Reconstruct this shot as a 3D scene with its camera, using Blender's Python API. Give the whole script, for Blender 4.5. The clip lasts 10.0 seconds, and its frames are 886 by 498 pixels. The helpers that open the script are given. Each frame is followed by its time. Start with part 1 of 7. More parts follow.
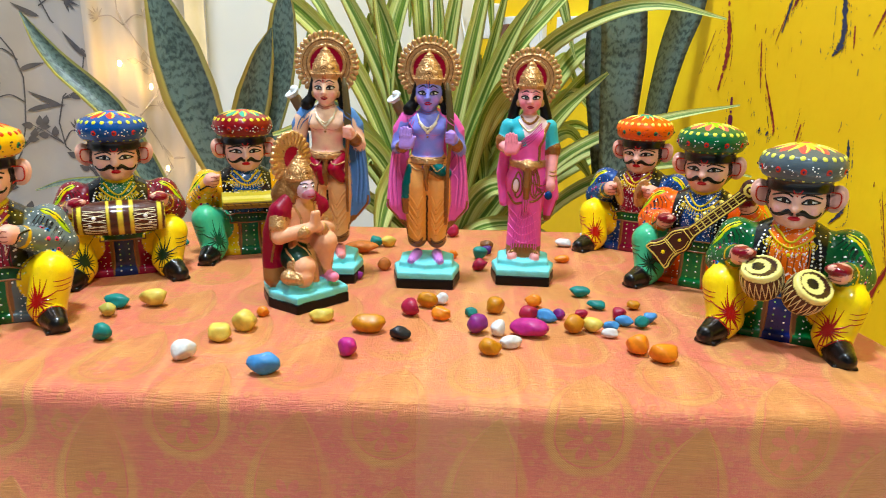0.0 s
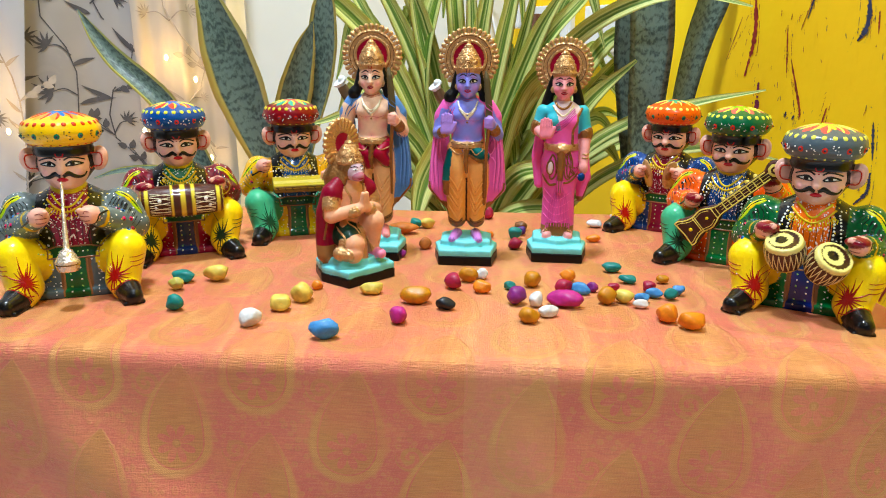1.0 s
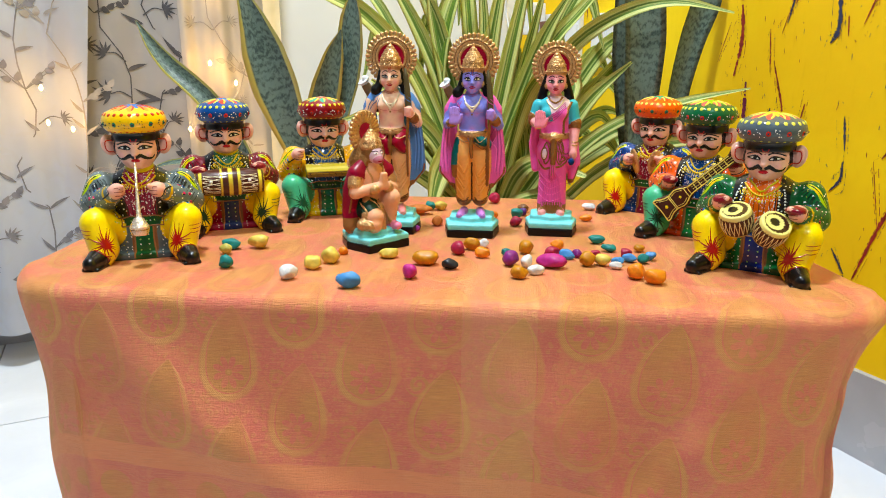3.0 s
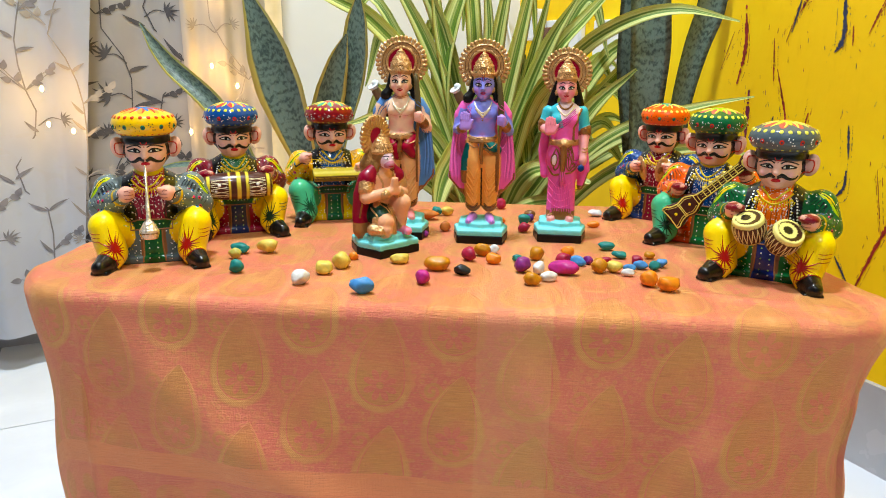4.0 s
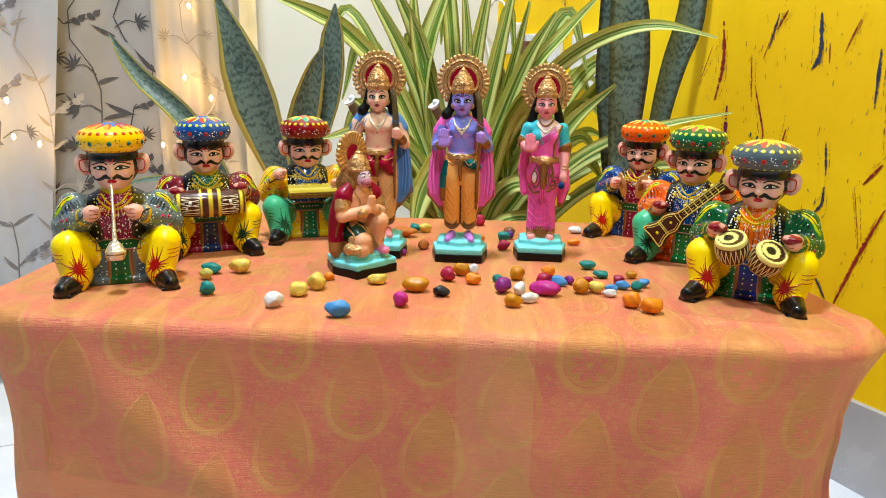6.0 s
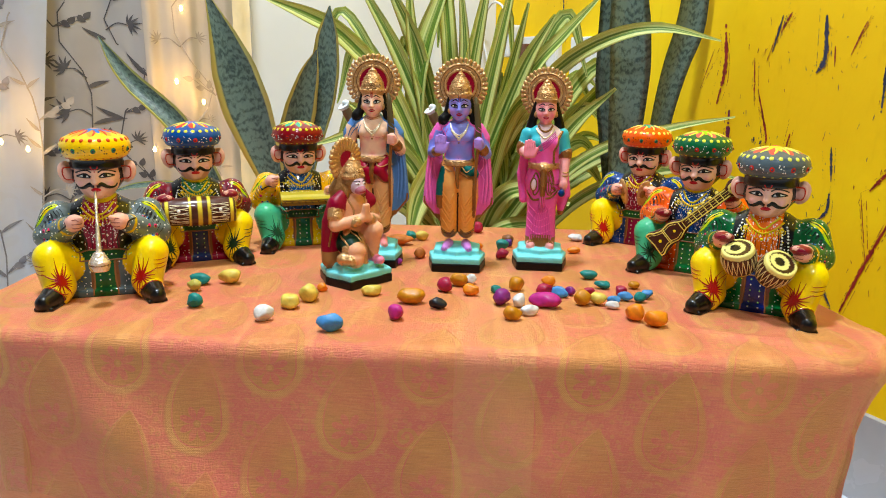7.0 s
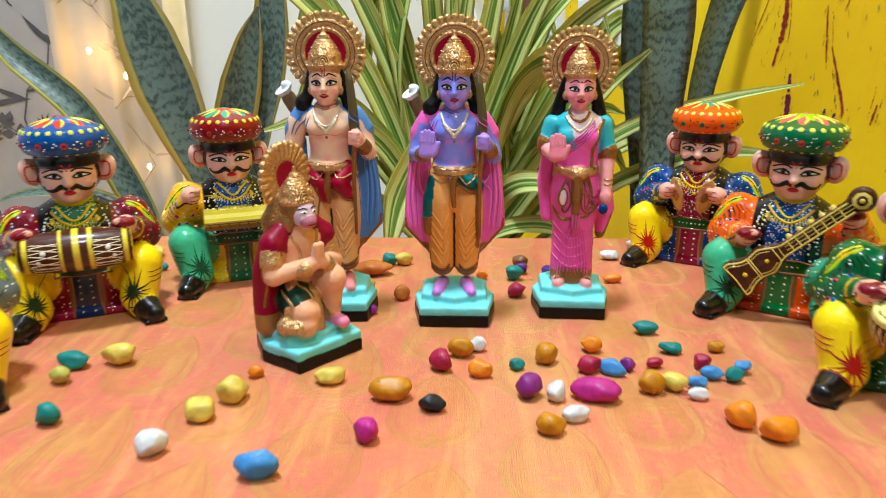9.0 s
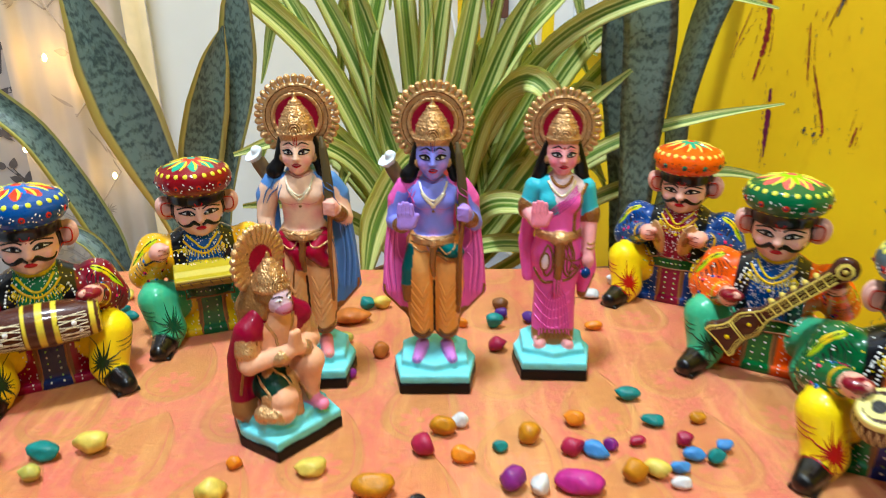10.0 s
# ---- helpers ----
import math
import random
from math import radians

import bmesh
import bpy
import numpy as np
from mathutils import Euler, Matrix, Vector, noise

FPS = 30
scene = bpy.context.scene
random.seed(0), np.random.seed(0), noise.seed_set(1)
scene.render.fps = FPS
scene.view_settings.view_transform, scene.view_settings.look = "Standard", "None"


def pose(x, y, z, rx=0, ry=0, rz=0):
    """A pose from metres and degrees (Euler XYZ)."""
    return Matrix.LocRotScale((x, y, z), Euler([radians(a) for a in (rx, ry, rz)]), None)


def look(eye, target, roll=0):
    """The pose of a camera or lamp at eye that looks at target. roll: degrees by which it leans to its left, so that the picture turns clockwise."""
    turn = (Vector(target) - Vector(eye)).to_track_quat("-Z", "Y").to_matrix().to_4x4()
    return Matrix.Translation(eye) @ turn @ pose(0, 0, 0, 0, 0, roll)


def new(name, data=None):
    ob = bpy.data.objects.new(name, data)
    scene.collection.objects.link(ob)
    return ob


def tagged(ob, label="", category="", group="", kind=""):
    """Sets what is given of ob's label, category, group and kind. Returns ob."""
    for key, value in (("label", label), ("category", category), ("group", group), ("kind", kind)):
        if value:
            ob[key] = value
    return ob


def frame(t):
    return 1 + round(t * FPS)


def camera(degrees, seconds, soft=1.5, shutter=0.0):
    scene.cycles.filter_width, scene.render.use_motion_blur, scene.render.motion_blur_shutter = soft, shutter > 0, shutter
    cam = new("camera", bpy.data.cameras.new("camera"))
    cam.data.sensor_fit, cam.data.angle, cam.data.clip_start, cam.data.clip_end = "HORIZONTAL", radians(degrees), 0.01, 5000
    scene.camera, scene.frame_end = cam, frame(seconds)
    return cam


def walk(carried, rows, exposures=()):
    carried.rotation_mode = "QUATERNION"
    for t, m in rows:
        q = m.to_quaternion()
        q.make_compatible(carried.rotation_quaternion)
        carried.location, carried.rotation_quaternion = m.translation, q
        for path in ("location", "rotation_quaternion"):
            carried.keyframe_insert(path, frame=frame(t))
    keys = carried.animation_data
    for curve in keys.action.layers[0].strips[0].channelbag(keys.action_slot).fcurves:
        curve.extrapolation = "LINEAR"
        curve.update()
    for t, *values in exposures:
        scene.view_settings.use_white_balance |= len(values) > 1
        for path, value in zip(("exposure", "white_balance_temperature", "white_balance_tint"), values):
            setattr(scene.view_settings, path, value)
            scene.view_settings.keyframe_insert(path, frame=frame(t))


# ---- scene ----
cam = camera(64.8, 10.0, soft=1.0, shutter=0.3)
PATH = [
    (0, (0.042, -0.629, 0.212), (-0.029, 1.298, -0.32), 1.1),
    (0.5, (0.028, -0.644, 0.212), (-0.077, 1.278, -0.333), 0.8),
    (1, (0.029, -0.675, 0.212), (-0.11, 1.241, -0.346), 0.3),
    (1.5, (0.05, -0.703, 0.197), (-0.119, 1.21, -0.36), -0.1),
    (2, (0.063, -0.731, 0.192), (-0.131, 1.178, -0.369), -0.4),
    (2.5, (0.069, -0.765, 0.206), (-0.144, 1.146, -0.345), -0.3),
    (3, (0.06, -0.792, 0.207), (-0.157, 1.122, -0.331), -0.1),
    (4.5, (0.034, -0.791, 0.208), (-0.131, 1.132, -0.316), 0.8),
    (5, (0.039, -0.781, 0.208), (-0.102, 1.145, -0.312), 0.9),
    (5.5, (0.036, -0.775, 0.211), (-0.095, 1.155, -0.297), 0.9),
    (7, (0.034, -0.747, 0.215), (-0.086, 1.188, -0.277), 0.9),
    (7.5, (0.033, -0.72, 0.217), (-0.083, 1.214, -0.28), 0.8),
    (8, (0.027, -0.692, 0.218), (-0.08, 1.238, -0.293), 0.5),
    (8.5, (0.025, -0.624, 0.219), (-0.065, 1.297, -0.331), 0.2),
    (9, (0.012, -0.499, 0.221), (-0.057, 1.406, -0.385), -0.3),
    (9.3, (0.008, -0.408, 0.227), (-0.054, 1.479, -0.434), -0.5),
    (9.5, (0.002, -0.39, 0.257), (-0.035, 1.483, -0.443), -0.5),
    (9.7, (0.002, -0.399, 0.294), (-0.045, 1.462, -0.434), -0.8),
    (10, (0.008, -0.457, 0.299), (0.011, 1.402, -0.437), -0.3),
]
walk(cam, [(t, look(eye, target, roll)) for t, eye, target, roll in PATH],
     [(0, 0.05, 6200, 10), (2, 0.05, 6350, 10), (3, 0.05, 6500, 10), (5.5, 0.04, 6500, 10), (7.2, -0.07, 6450, 10), (8.3, -0.05, 6250, 10), (9.2, -0.1, 6050, 10), (9.6, -0.14, 5950, 10), (10, -0.05, 6100, 10)])


# ---- light and world ----
world = bpy.data.worlds.new("world")
scene.world = world
world.use_nodes = True
world.node_tree.nodes["Background"].inputs["Color"].default_value = (0.9, 0.95, 1.0, 1)
world.node_tree.nodes["Background"].inputs["Strength"].default_value = 0.15


def lamp(name, kind, m, energy, colour, size=0.1, size_y=None):
    data = bpy.data.lights.new(name, kind)
    data.energy, data.color = energy, colour
    if kind == "AREA":
        data.shape, data.size, data.size_y = "RECTANGLE", size, size_y or size
    else:
        data.shadow_soft_size = size
    ob = new(name, data)
    ob.matrix_world = m
    return ob


# two ceiling panels of the room and the daylight-white tube above the corner
lamp("ceiling_lamp", "AREA", look((-0.25, -0.15, 2.2), (-0.20, 0.05, 0.0)), 64, (0.82, 0.925, 1.0), 0.25, 0.25)
lamp("ceiling_lamp", "AREA", look((0.25, -1.4, 2.2), (0.15, -0.7, 0.0)), 24, (0.82, 0.925, 1.0), 0.25, 0.25)


# ---- material tools ----
class Ex:
    """A value in a node tree, with arithmetic."""

    def __init__(self, tree, sock):
        self.tree, self.sock = tree, sock

    def op(self, kind, *others):
        node = self.tree.nodes.new("ShaderNodeMath")
        node.operation = kind
        for i, v in enumerate((self, *others)):
            if isinstance(v, Ex):
                self.tree.links.new(v.sock, node.inputs[i])
            else:
                node.inputs[i].default_value = v
        return Ex(self.tree, node.outputs[0])

    def __add__(self, o): return self.op("ADD", o)
    def __sub__(self, o): return self.op("SUBTRACT", o)
    def __mul__(self, o): return self.op("MULTIPLY", o)
    def __truediv__(self, o): return self.op("DIVIDE", o)
    def lt(self, o): return self.op("LESS_THAN", o)
    def gt(self, o): return self.op("GREATER_THAN", o)
    def mod(self, o): return self.op("FLOORED_MODULO", o)
    def floor(self): return self.op("FLOOR")
    def abs(self): return self.op("ABSOLUTE")
    def sin(self): return self.op("SINE")
    def pow(self, o): return self.op("POWER", o)
    def max(self, o): return self.op("MAXIMUM", o)
    def min(self, o): return self.op("MINIMUM", o)
    def atan2(self, o): return self.op("ARCTAN2", o)
    def sqrt(self): return self.op("SQRT")

    def ramp(self, a, b):
        """0 at a, 1 at b, smooth between."""
        node = self.tree.nodes.new("ShaderNodeMapRange")
        node.interpolation_type = "SMOOTHSTEP"
        self.tree.links.new(self.sock, node.inputs[0])
        node.inputs[1].default_value, node.inputs[2].default_value = a, b
        return Ex(self.tree, node.outputs[0])


class Surface:
    """A principled material and the tools to wire it."""

    def __init__(self, name, colour=(0.8, 0.8, 0.8), rough=0.5, metal=0.0):
        self.mat = bpy.data.materials.new(name)
        self.mat.use_nodes = True
        self.tree = self.mat.node_tree
        self.bsdf = self.tree.nodes["Principled BSDF"]
        self.bsdf.inputs["Base Color"].default_value = (*colour, 1)
        self.bsdf.inputs["Roughness"].default_value = rough
        self.bsdf.inputs["Metallic"].default_value = metal

    def node(self, kind, **props):
        n = self.tree.nodes.new(kind)
        if "operation" in props: n.operation = props["operation"]
        if "noise_dimensions" in props: n.noise_dimensions = props["noise_dimensions"]
        return n

    def link(self, a, b):
        self.tree.links.new(a.sock if isinstance(a, Ex) else a, b)

    def coords(self, kind="Object"):
        """x, y, z (or u, v) of the surface and the vector itself."""
        vec = self.node("ShaderNodeTexCoord").outputs[kind]
        sep = self.node("ShaderNodeSeparateXYZ")
        self.link(vec, sep.inputs[0])
        return [Ex(self.tree, sep.outputs[i]) for i in range(3)] + [vec]

    def attr(self, name, out="Fac"):
        n = self.node("ShaderNodeAttribute")
        n.attribute_name = name
        return Ex(self.tree, n.outputs[out])

    def stretch(self, vec, sx, sy, sz):
        n = self.node("ShaderNodeMapping")
        self.link(vec, n.inputs[0])
        n.inputs["Scale"].default_value = (sx, sy, sz)
        return n.outputs[0]

    def noise(self, vec, scale, detail=3.0, rough=0.5, distortion=0.0):
        n = self.node("ShaderNodeTexNoise")
        self.link(vec, n.inputs["Vector"])
        n.inputs["Scale"].default_value, n.inputs["Detail"].default_value = scale, detail
        n.inputs["Roughness"].default_value, n.inputs["Distortion"].default_value = rough, distortion
        return Ex(self.tree, n.outputs[0])

    def voronoi(self, vec, scale):
        n = self.node("ShaderNodeTexVoronoi")
        self.link(vec, n.inputs["Vector"])
        n.inputs["Scale"].default_value = scale
        return Ex(self.tree, n.outputs["Distance"]), n.outputs["Color"]

    def mix(self, fac, a, b):
        """Colour a where fac is 0, b where it is 1."""
        n = self.node("ShaderNodeMix")
        n.data_type = "RGBA"
        for v, s in ((fac, n.inputs[0]), (a, n.inputs[6]), (b, n.inputs[7])):
            if isinstance(v, (Ex, bpy.types.NodeSocket)):
                self.link(v, s)
            elif isinstance(v, tuple):
                s.default_value = (*v, 1)
            else:
                s.default_value = v
        return n.outputs[2]

    def set(self, name, v):
        if isinstance(v, (Ex, bpy.types.NodeSocket)):
            self.link(v, self.bsdf.inputs[name])
        else:
            self.bsdf.inputs[name].default_value = (*v, 1) if isinstance(v, tuple) else v

    def bump(self, height, strength=0.3, depth=0.001):
        n = self.node("ShaderNodeBump")
        n.inputs["Strength"].default_value, n.inputs["Distance"].default_value = strength, depth
        self.link(height, n.inputs["Height"])
        self.link(n.outputs[0], self.bsdf.inputs["Normal"])


def plain(name, colour, rough=0.5, metal=0.0, vary=0.12, scale=40.0, bump=0.1):
    """A painted or moulded surface with faint uneven tone and relief."""
    s = Surface(name, colour, rough, metal)
    *_, vec = s.coords()
    n = s.noise(vec, scale, 4)
    dark = tuple(c * (1 - vary) for c in colour)
    light = tuple(min(1, c * (1 + vary * 0.6)) for c in colour)
    s.set("Base Color", s.mix(n.ramp(0.3, 0.7), dark, light))
    s.set("Roughness", n * 0.15 + (rough - 0.07))
    if bump:
        s.bump(s.noise(vec, scale * 6, 3), bump, 0.0006)
    return s.mat


def wall_yellow_material():
    s = Surface("yellow_wall_paint", (0.93, 0.6, 0.0), 0.6)
    x, y, z, vec = s.coords()
    n = s.noise(vec, 3.0, 4)
    fine = s.noise(s.stretch(vec, 1, 1, 0.25), 60, 5, 0.6)
    c = s.mix(n.ramp(0.35, 0.7), (0.84, 0.51, 0.001), (0.93, 0.645, 0.002))
    c = s.mix(fine.ramp(0.55, 0.8) * 0.35, c, (0.68, 0.36, 0.001))
    s.set("Base Color", c)
    s.set("Specular IOR Level", 0.25)
    s.bump(s.noise(vec, 45, 4) * 0.6 + fine * 0.4, 0.35, 0.003)
    return s.mat


def curtain_material(name, low, high):
    """Sheer woven cloth, part of the light goes through it."""
    s = Surface(name, high, 0.85)
    u, v, _, uv = s.coords("UV")
    *_, vec = s.coords()
    weave = (u * 3800).sin() * (v * 3800).sin()
    soft = s.noise(vec, 6, 3)
    ghost = s.noise(s.stretch(uv, 1, 1, 1), 22, 2, 0.4, 1.5).ramp(0.6, 0.64)
    c = s.mix(soft.ramp(0.3, 0.7), low, high)
    c = s.mix(ghost * 0.12, c, (0.6, 0.56, 0.5))
    s.set("Base Color", c)
    s.bump(weave * 0.4 + s.noise(vec, 150, 3), 0.25, 0.0006)
    glow = s.node("ShaderNodeBsdfTranslucent")
    s.link(c, glow.inputs[0])
    mixer = s.node("ShaderNodeMixShader")
    mixer.inputs[0].default_value = 0.42
    s.link(s.bsdf.outputs[0], mixer.inputs[1])
    s.link(glow.outputs[0], mixer.inputs[2])
    s.link(mixer.outputs[0], s.tree.nodes["Material Output"].inputs[0])
    return s.mat


def floor_material():
    s = Surface("polished_floor_tile", (0.78, 0.8, 0.83), 0.12)
    *_, vec = s.coords()
    n = s.noise(vec, 4, 6, 0.6, 0.6)
    c = s.mix(n.ramp(0.35, 0.75), (0.66, 0.69, 0.74), (0.76, 0.79, 0.84))
    s.set("Base Color", s.mix(s.noise(vec, 45, 4).ramp(0.6, 0.8) * 0.2, c, (0.62, 0.62, 0.62)))
    s.set("Roughness", n * 0.12 + 0.08)
    return s.mat


def cloth_material():
    """Orange and rose shot silk with woven gold paisleys, ringed flowers and a plain band."""
    s = Surface("brocade_silk", (0.8, 0.35, 0.15), 0.5)
    u, v, _, uv = s.coords("UV")
    tree = s.tree
    warp = s.noise(uv, 9, 2) - 0.5
    # motif cells, every second column half a cell down
    cw, ch = 0.0655, 0.104
    ua = u + warp * 0.004 - 0.027
    col = (ua / cw).floor()
    x = ua.mod(cw) - cw / 2
    y = (v + 0.015 + (col.mod(2.0)) * (ch * 0.5)).mod(ch) - ch / 2
    # paisley: a drop whose tip bends over
    yy = y + 0.015
    up = yy.max(0.0)
    xb = x - up * up * 2.2 + 0.002
    wide = ((up / 0.062).pow(2.1) * -1.0 + 1.0).max(0.04) * 0.0285
    low = yy.min(0.0)
    r = ((xb / wide).pow(2.0) + (low / 0.030).pow(2.0)).sqrt()
    leaf = r.ramp(1.07, 0.93) * up.lt(0.061)
    hatch = ((x * 0.8 + y) * 4200.0).sin().ramp(-0.6, 0.8) * r.gt(0.80)
    line = (r - 0.77).abs().lt(0.022)
    # flower of rounded petals in the drop, ringed by a thin line
    fx, fy = xb, yy + 0.003
    fr = (fx * fx + fy * fy).sqrt()
    ang = fy.atan2(fx)
    petal = fr.lt((ang * 4.0).sin().abs().pow(0.5) * 0.0150 + 0.001) * fr.gt(0.0034)
    seed_dot = fr.lt(0.0018)
    # curl near the tip of the drop
    kx, ky = x + 0.021, y - 0.030
    kr = (kx * kx + ky * ky).sqrt()
    curl = ((kr * 900.0 + ky.atan2(kx)).sin().gt(0.0)) * kr.lt(0.011)
    # small round cells filling the ground
    cell, _ = s.voronoi(uv, 150)
    net = cell.ramp(0.42, 0.30) * cell.gt(0.12)
    ground = leaf * -1.0 + 1.0
    gold = (leaf - line * leaf * 0.95 - petal * leaf).max(0.0) + net * ground * 0.42 + curl * ground * 0.8
    # plain band and round spots near the lower hem, running slightly down
    fall = v + u * 0.06 + warp * 0.006
    band = fall.lt(-0.388) * fall.gt(-0.411)
    under = fall.lt(-0.411)
    bx, by = u.mod(0.052) - 0.026, fall + 0.438
    spots = (bx * bx + by * by).sqrt().lt(0.017) * under
    gold = (gold * (band + under).lt(0.5) + spots).min(1.0)
    bright = (hatch * leaf * 0.5 + net * ground * 0.12 + seed_dot * leaf * 0.3) * (band + under).lt(0.5)
    # threads of the weave
    thread = (v * 5200 + warp * 50).sin() * 0.5 + 0.5
    slub = s.noise(s.stretch(uv, 60, 1900, 1), 1.0, 3, 0.6)
    slub2 = s.noise(s.stretch(uv, 1500, 50, 1), 1.0, 3, 0.6)
    broad = s.noise(uv, 5.5, 3, 0.55, 0.8)
    mott = s.noise(uv, 38, 4, 0.6, 1.2)
    grain = s.noise(s.stretch(uv, 300, 900, 1), 1.0, 4, 0.7)
    rose = s.mix(broad.ramp(0.35, 0.68), (0.66, 0.125, 0.086), (0.74, 0.185, 0.096))
    rose = s.mix(mott.ramp(0.42, 0.66) * 0.35, rose, (0.76, 0.28, 0.085))
    rose = s.mix(grain.ramp(0.48, 0.66) * 0.3, rose, (0.82, 0.35, 0.12))
    gilt = s.mix(slub.ramp(0.35, 0.65), (0.53, 0.215, 0.044), (0.68, 0.31, 0.072))
    worn = s.noise(uv, 11, 5, 0.65).ramp(0.34, 0.60)
    c = s.mix((gold * (thread * 0.2 + 0.68) * (worn * 0.65 + 0.35)).min(1.0) * (slub.ramp(0.2, 0.42) * 0.25 + 0.75), rose, gilt)
    c = s.mix(bright * worn, c, (0.84, 0.45, 0.14))
    c = s.mix(band * 0.8, c, (0.78, 0.25, 0.09))
    dark_thread = s.noise(s.stretch(uv, 48, 700, 1), 1.0, 3, 0.55)
    c = s.mix(dark_thread.ramp(0.54, 0.66) * 0.22, c, (0.40, 0.11, 0.045))
    c = s.mix(dark_thread.ramp(0.44, 0.32) * 0.18, c, (0.88, 0.46, 0.19))
    twill = ((u * 0.7 + v) * 5200.0 + warp * 30.0).sin() * ((u * 0.5 - v) * 4100.0).sin()
    c = s.mix(twill.ramp(0.25, 0.8) * 0.14, c, (0.90, 0.50, 0.24))
    # long lighter streaks on the table top, silk sheen put into the colour
    sheen_streak = s.noise(s.stretch(uv, 34, 4, 1), 1.0, 5, 0.65, 1.2)
    c = s.mix(sheen_streak.ramp(0.45, 0.7) * v.gt(-0.222) * 0.38, c, (0.95, 0.52, 0.16))
    # drawn outlines of the motifs on the table top
    c = s.mix((line * leaf + (r - 1.0).abs().lt(0.02) * up.lt(0.061)) * v.gt(-0.222) * 0.35, c, (0.55, 0.16, 0.06))
    # pressed panels of the folded length
    panel = u.gt(0.012) * u.lt(0.078)
    c = s.mix(panel * 0.16, c, (0.80, 0.50, 0.20))
    s.set("Base Color", c)
    s.set("Roughness", slub * 0.2 + 0.38)
    s.set("Sheen Weight", 0.55)
    s.set("Sheen Roughness", 0.4)
    s.set("Sheen Tint", (1.0, 0.52, 0.24))
    s.set("Metallic", gold * 0.22)
    crease = (u - 0.012).abs().lt(0.0012) + (u - 0.078).abs().lt(0.0012) + (u + 0.05).abs().lt(0.001)
    s.bump(slub * 0.7 + slub2 * 0.5 + grain * 0.8 + gold * 0.5 + crease * -3.0 + sheen_streak * 0.8 + dark_thread * -0.9 + bright * 0.8, 0.6, 0.0016)
    return s.mat


def snake_leaf_material():
    s = Surface("snake_plant_leaf", (0.05, 0.1, 0.06), 0.38)
    u, v, _, uv = s.coords("UV")
    *_, vec = s.coords()
    wob = s.noise(s.stretch(uv, 4.0, 30.0, 1), 1.0, 3, 0.6, 0.4)
    fine = s.noise(s.stretch(uv, 14.0, 160.0, 1), 1.0, 3, 0.6)
    band = (v * 430 + wob * 20.0).sin() * 0.5 + 0.5
    streak = s.noise(s.stretch(uv, 30, 2, 1), 1.0, 3)
    patch = s.noise(s.stretch(uv, 2.0, 14.0, 1), 1.0, 2)
    c = s.mix((band * 0.22 + fine * 0.85 + patch * 0.55).ramp(0.58, 0.92), (0.036, 0.062, 0.052), (0.13, 0.19, 0.155))
    c = s.mix(streak.ramp(0.5, 0.75) * 0.25, c, (0.13, 0.18, 0.14))
    rim = (u - 0.5).abs().ramp(0.35, 0.39)
    rim_wide = s.attr("rim")
    c = s.mix(rim * rim_wide, c, (0.66, 0.67, 0.19))
    s.set("Base Color", c)
    s.bump(streak, 0.3, 0.001)
    return s.mat


def ribbon_leaf_material():
    """Long leaf, green in the middle with cream-yellow borders and fine ribs."""
    s = Surface("striped_leaf", (0.1, 0.2, 0.05), 0.48)
    u, v, _, uv = s.coords("UV")
    rand = s.node("ShaderNodeObjectInfo").outputs["Random"]
    rnd = Ex(s.tree, rand)
    ribs = s.noise(s.stretch(uv, 26, 0.8, 1), 1.0, 2, 0.4)
    side = (u - 0.5).abs()
    edge = side.ramp(0.13, 0.20) * side.lt(0.475)
    g = s.mix(ribs.ramp(0.4, 0.62), (0.065, 0.165, 0.02), (0.24, 0.38, 0.05))
    cream = s.mix(ribs.ramp(0.35, 0.65), (0.66, 0.72, 0.16), (0.90, 0.92, 0.40))
    c = s.mix((edge + (u - 0.5 + (rnd - 0.5) * 0.2).abs().lt(0.035) * 0.6).min(1.0), g, cream)
    s.set("Base Color", s.mix(rnd * 0.14, c, g))
    s.bump(ribs, 0.4, 0.0015)
    glow = s.node("ShaderNodeBsdfTranslucent")
    glow.inputs[0].default_value = (0.45, 0.55, 0.14, 1)
    mixer = s.node("ShaderNodeMixShader")
    mixer.inputs[0].default_value = 0.28
    s.link(s.bsdf.outputs[0], mixer.inputs[1])
    s.link(glow.outputs[0], mixer.inputs[2])
    s.link(mixer.outputs[0], s.tree.nodes["Material Output"].inputs[0])
    return s.mat


def pebble_material(name, colour, gloss=0.42):
    s = Surface("pebble_" + name, colour, gloss)
    *_, vec = s.coords()
    rnd = Ex(s.tree, s.node("ShaderNodeObjectInfo").outputs["Random"])
    n = s.noise(vec, 160, 3)
    dark = tuple(c * 0.72 for c in colour)
    c = s.mix(n.ramp(0.35, 0.7), dark, colour)
    c = s.mix(s.noise(vec, 420, 2).ramp(0.68, 0.76) * 0.35, c, tuple(c * 0.35 for c in colour))
    s.set("Base Color", s.mix(rnd * 0.25, c, dark))
    s.set("Roughness", n * 0.25 + gloss - 0.08)
    s.set("Specular IOR Level", 0.3)
    s.set("Coat Weight", 0.06)
    s.set("Coat Roughness", 0.2)
    s.bump(s.noise(vec, 130, 4) + s.noise(vec, 900, 2) * 0.25, 0.6, 0.0015)
    return s.mat


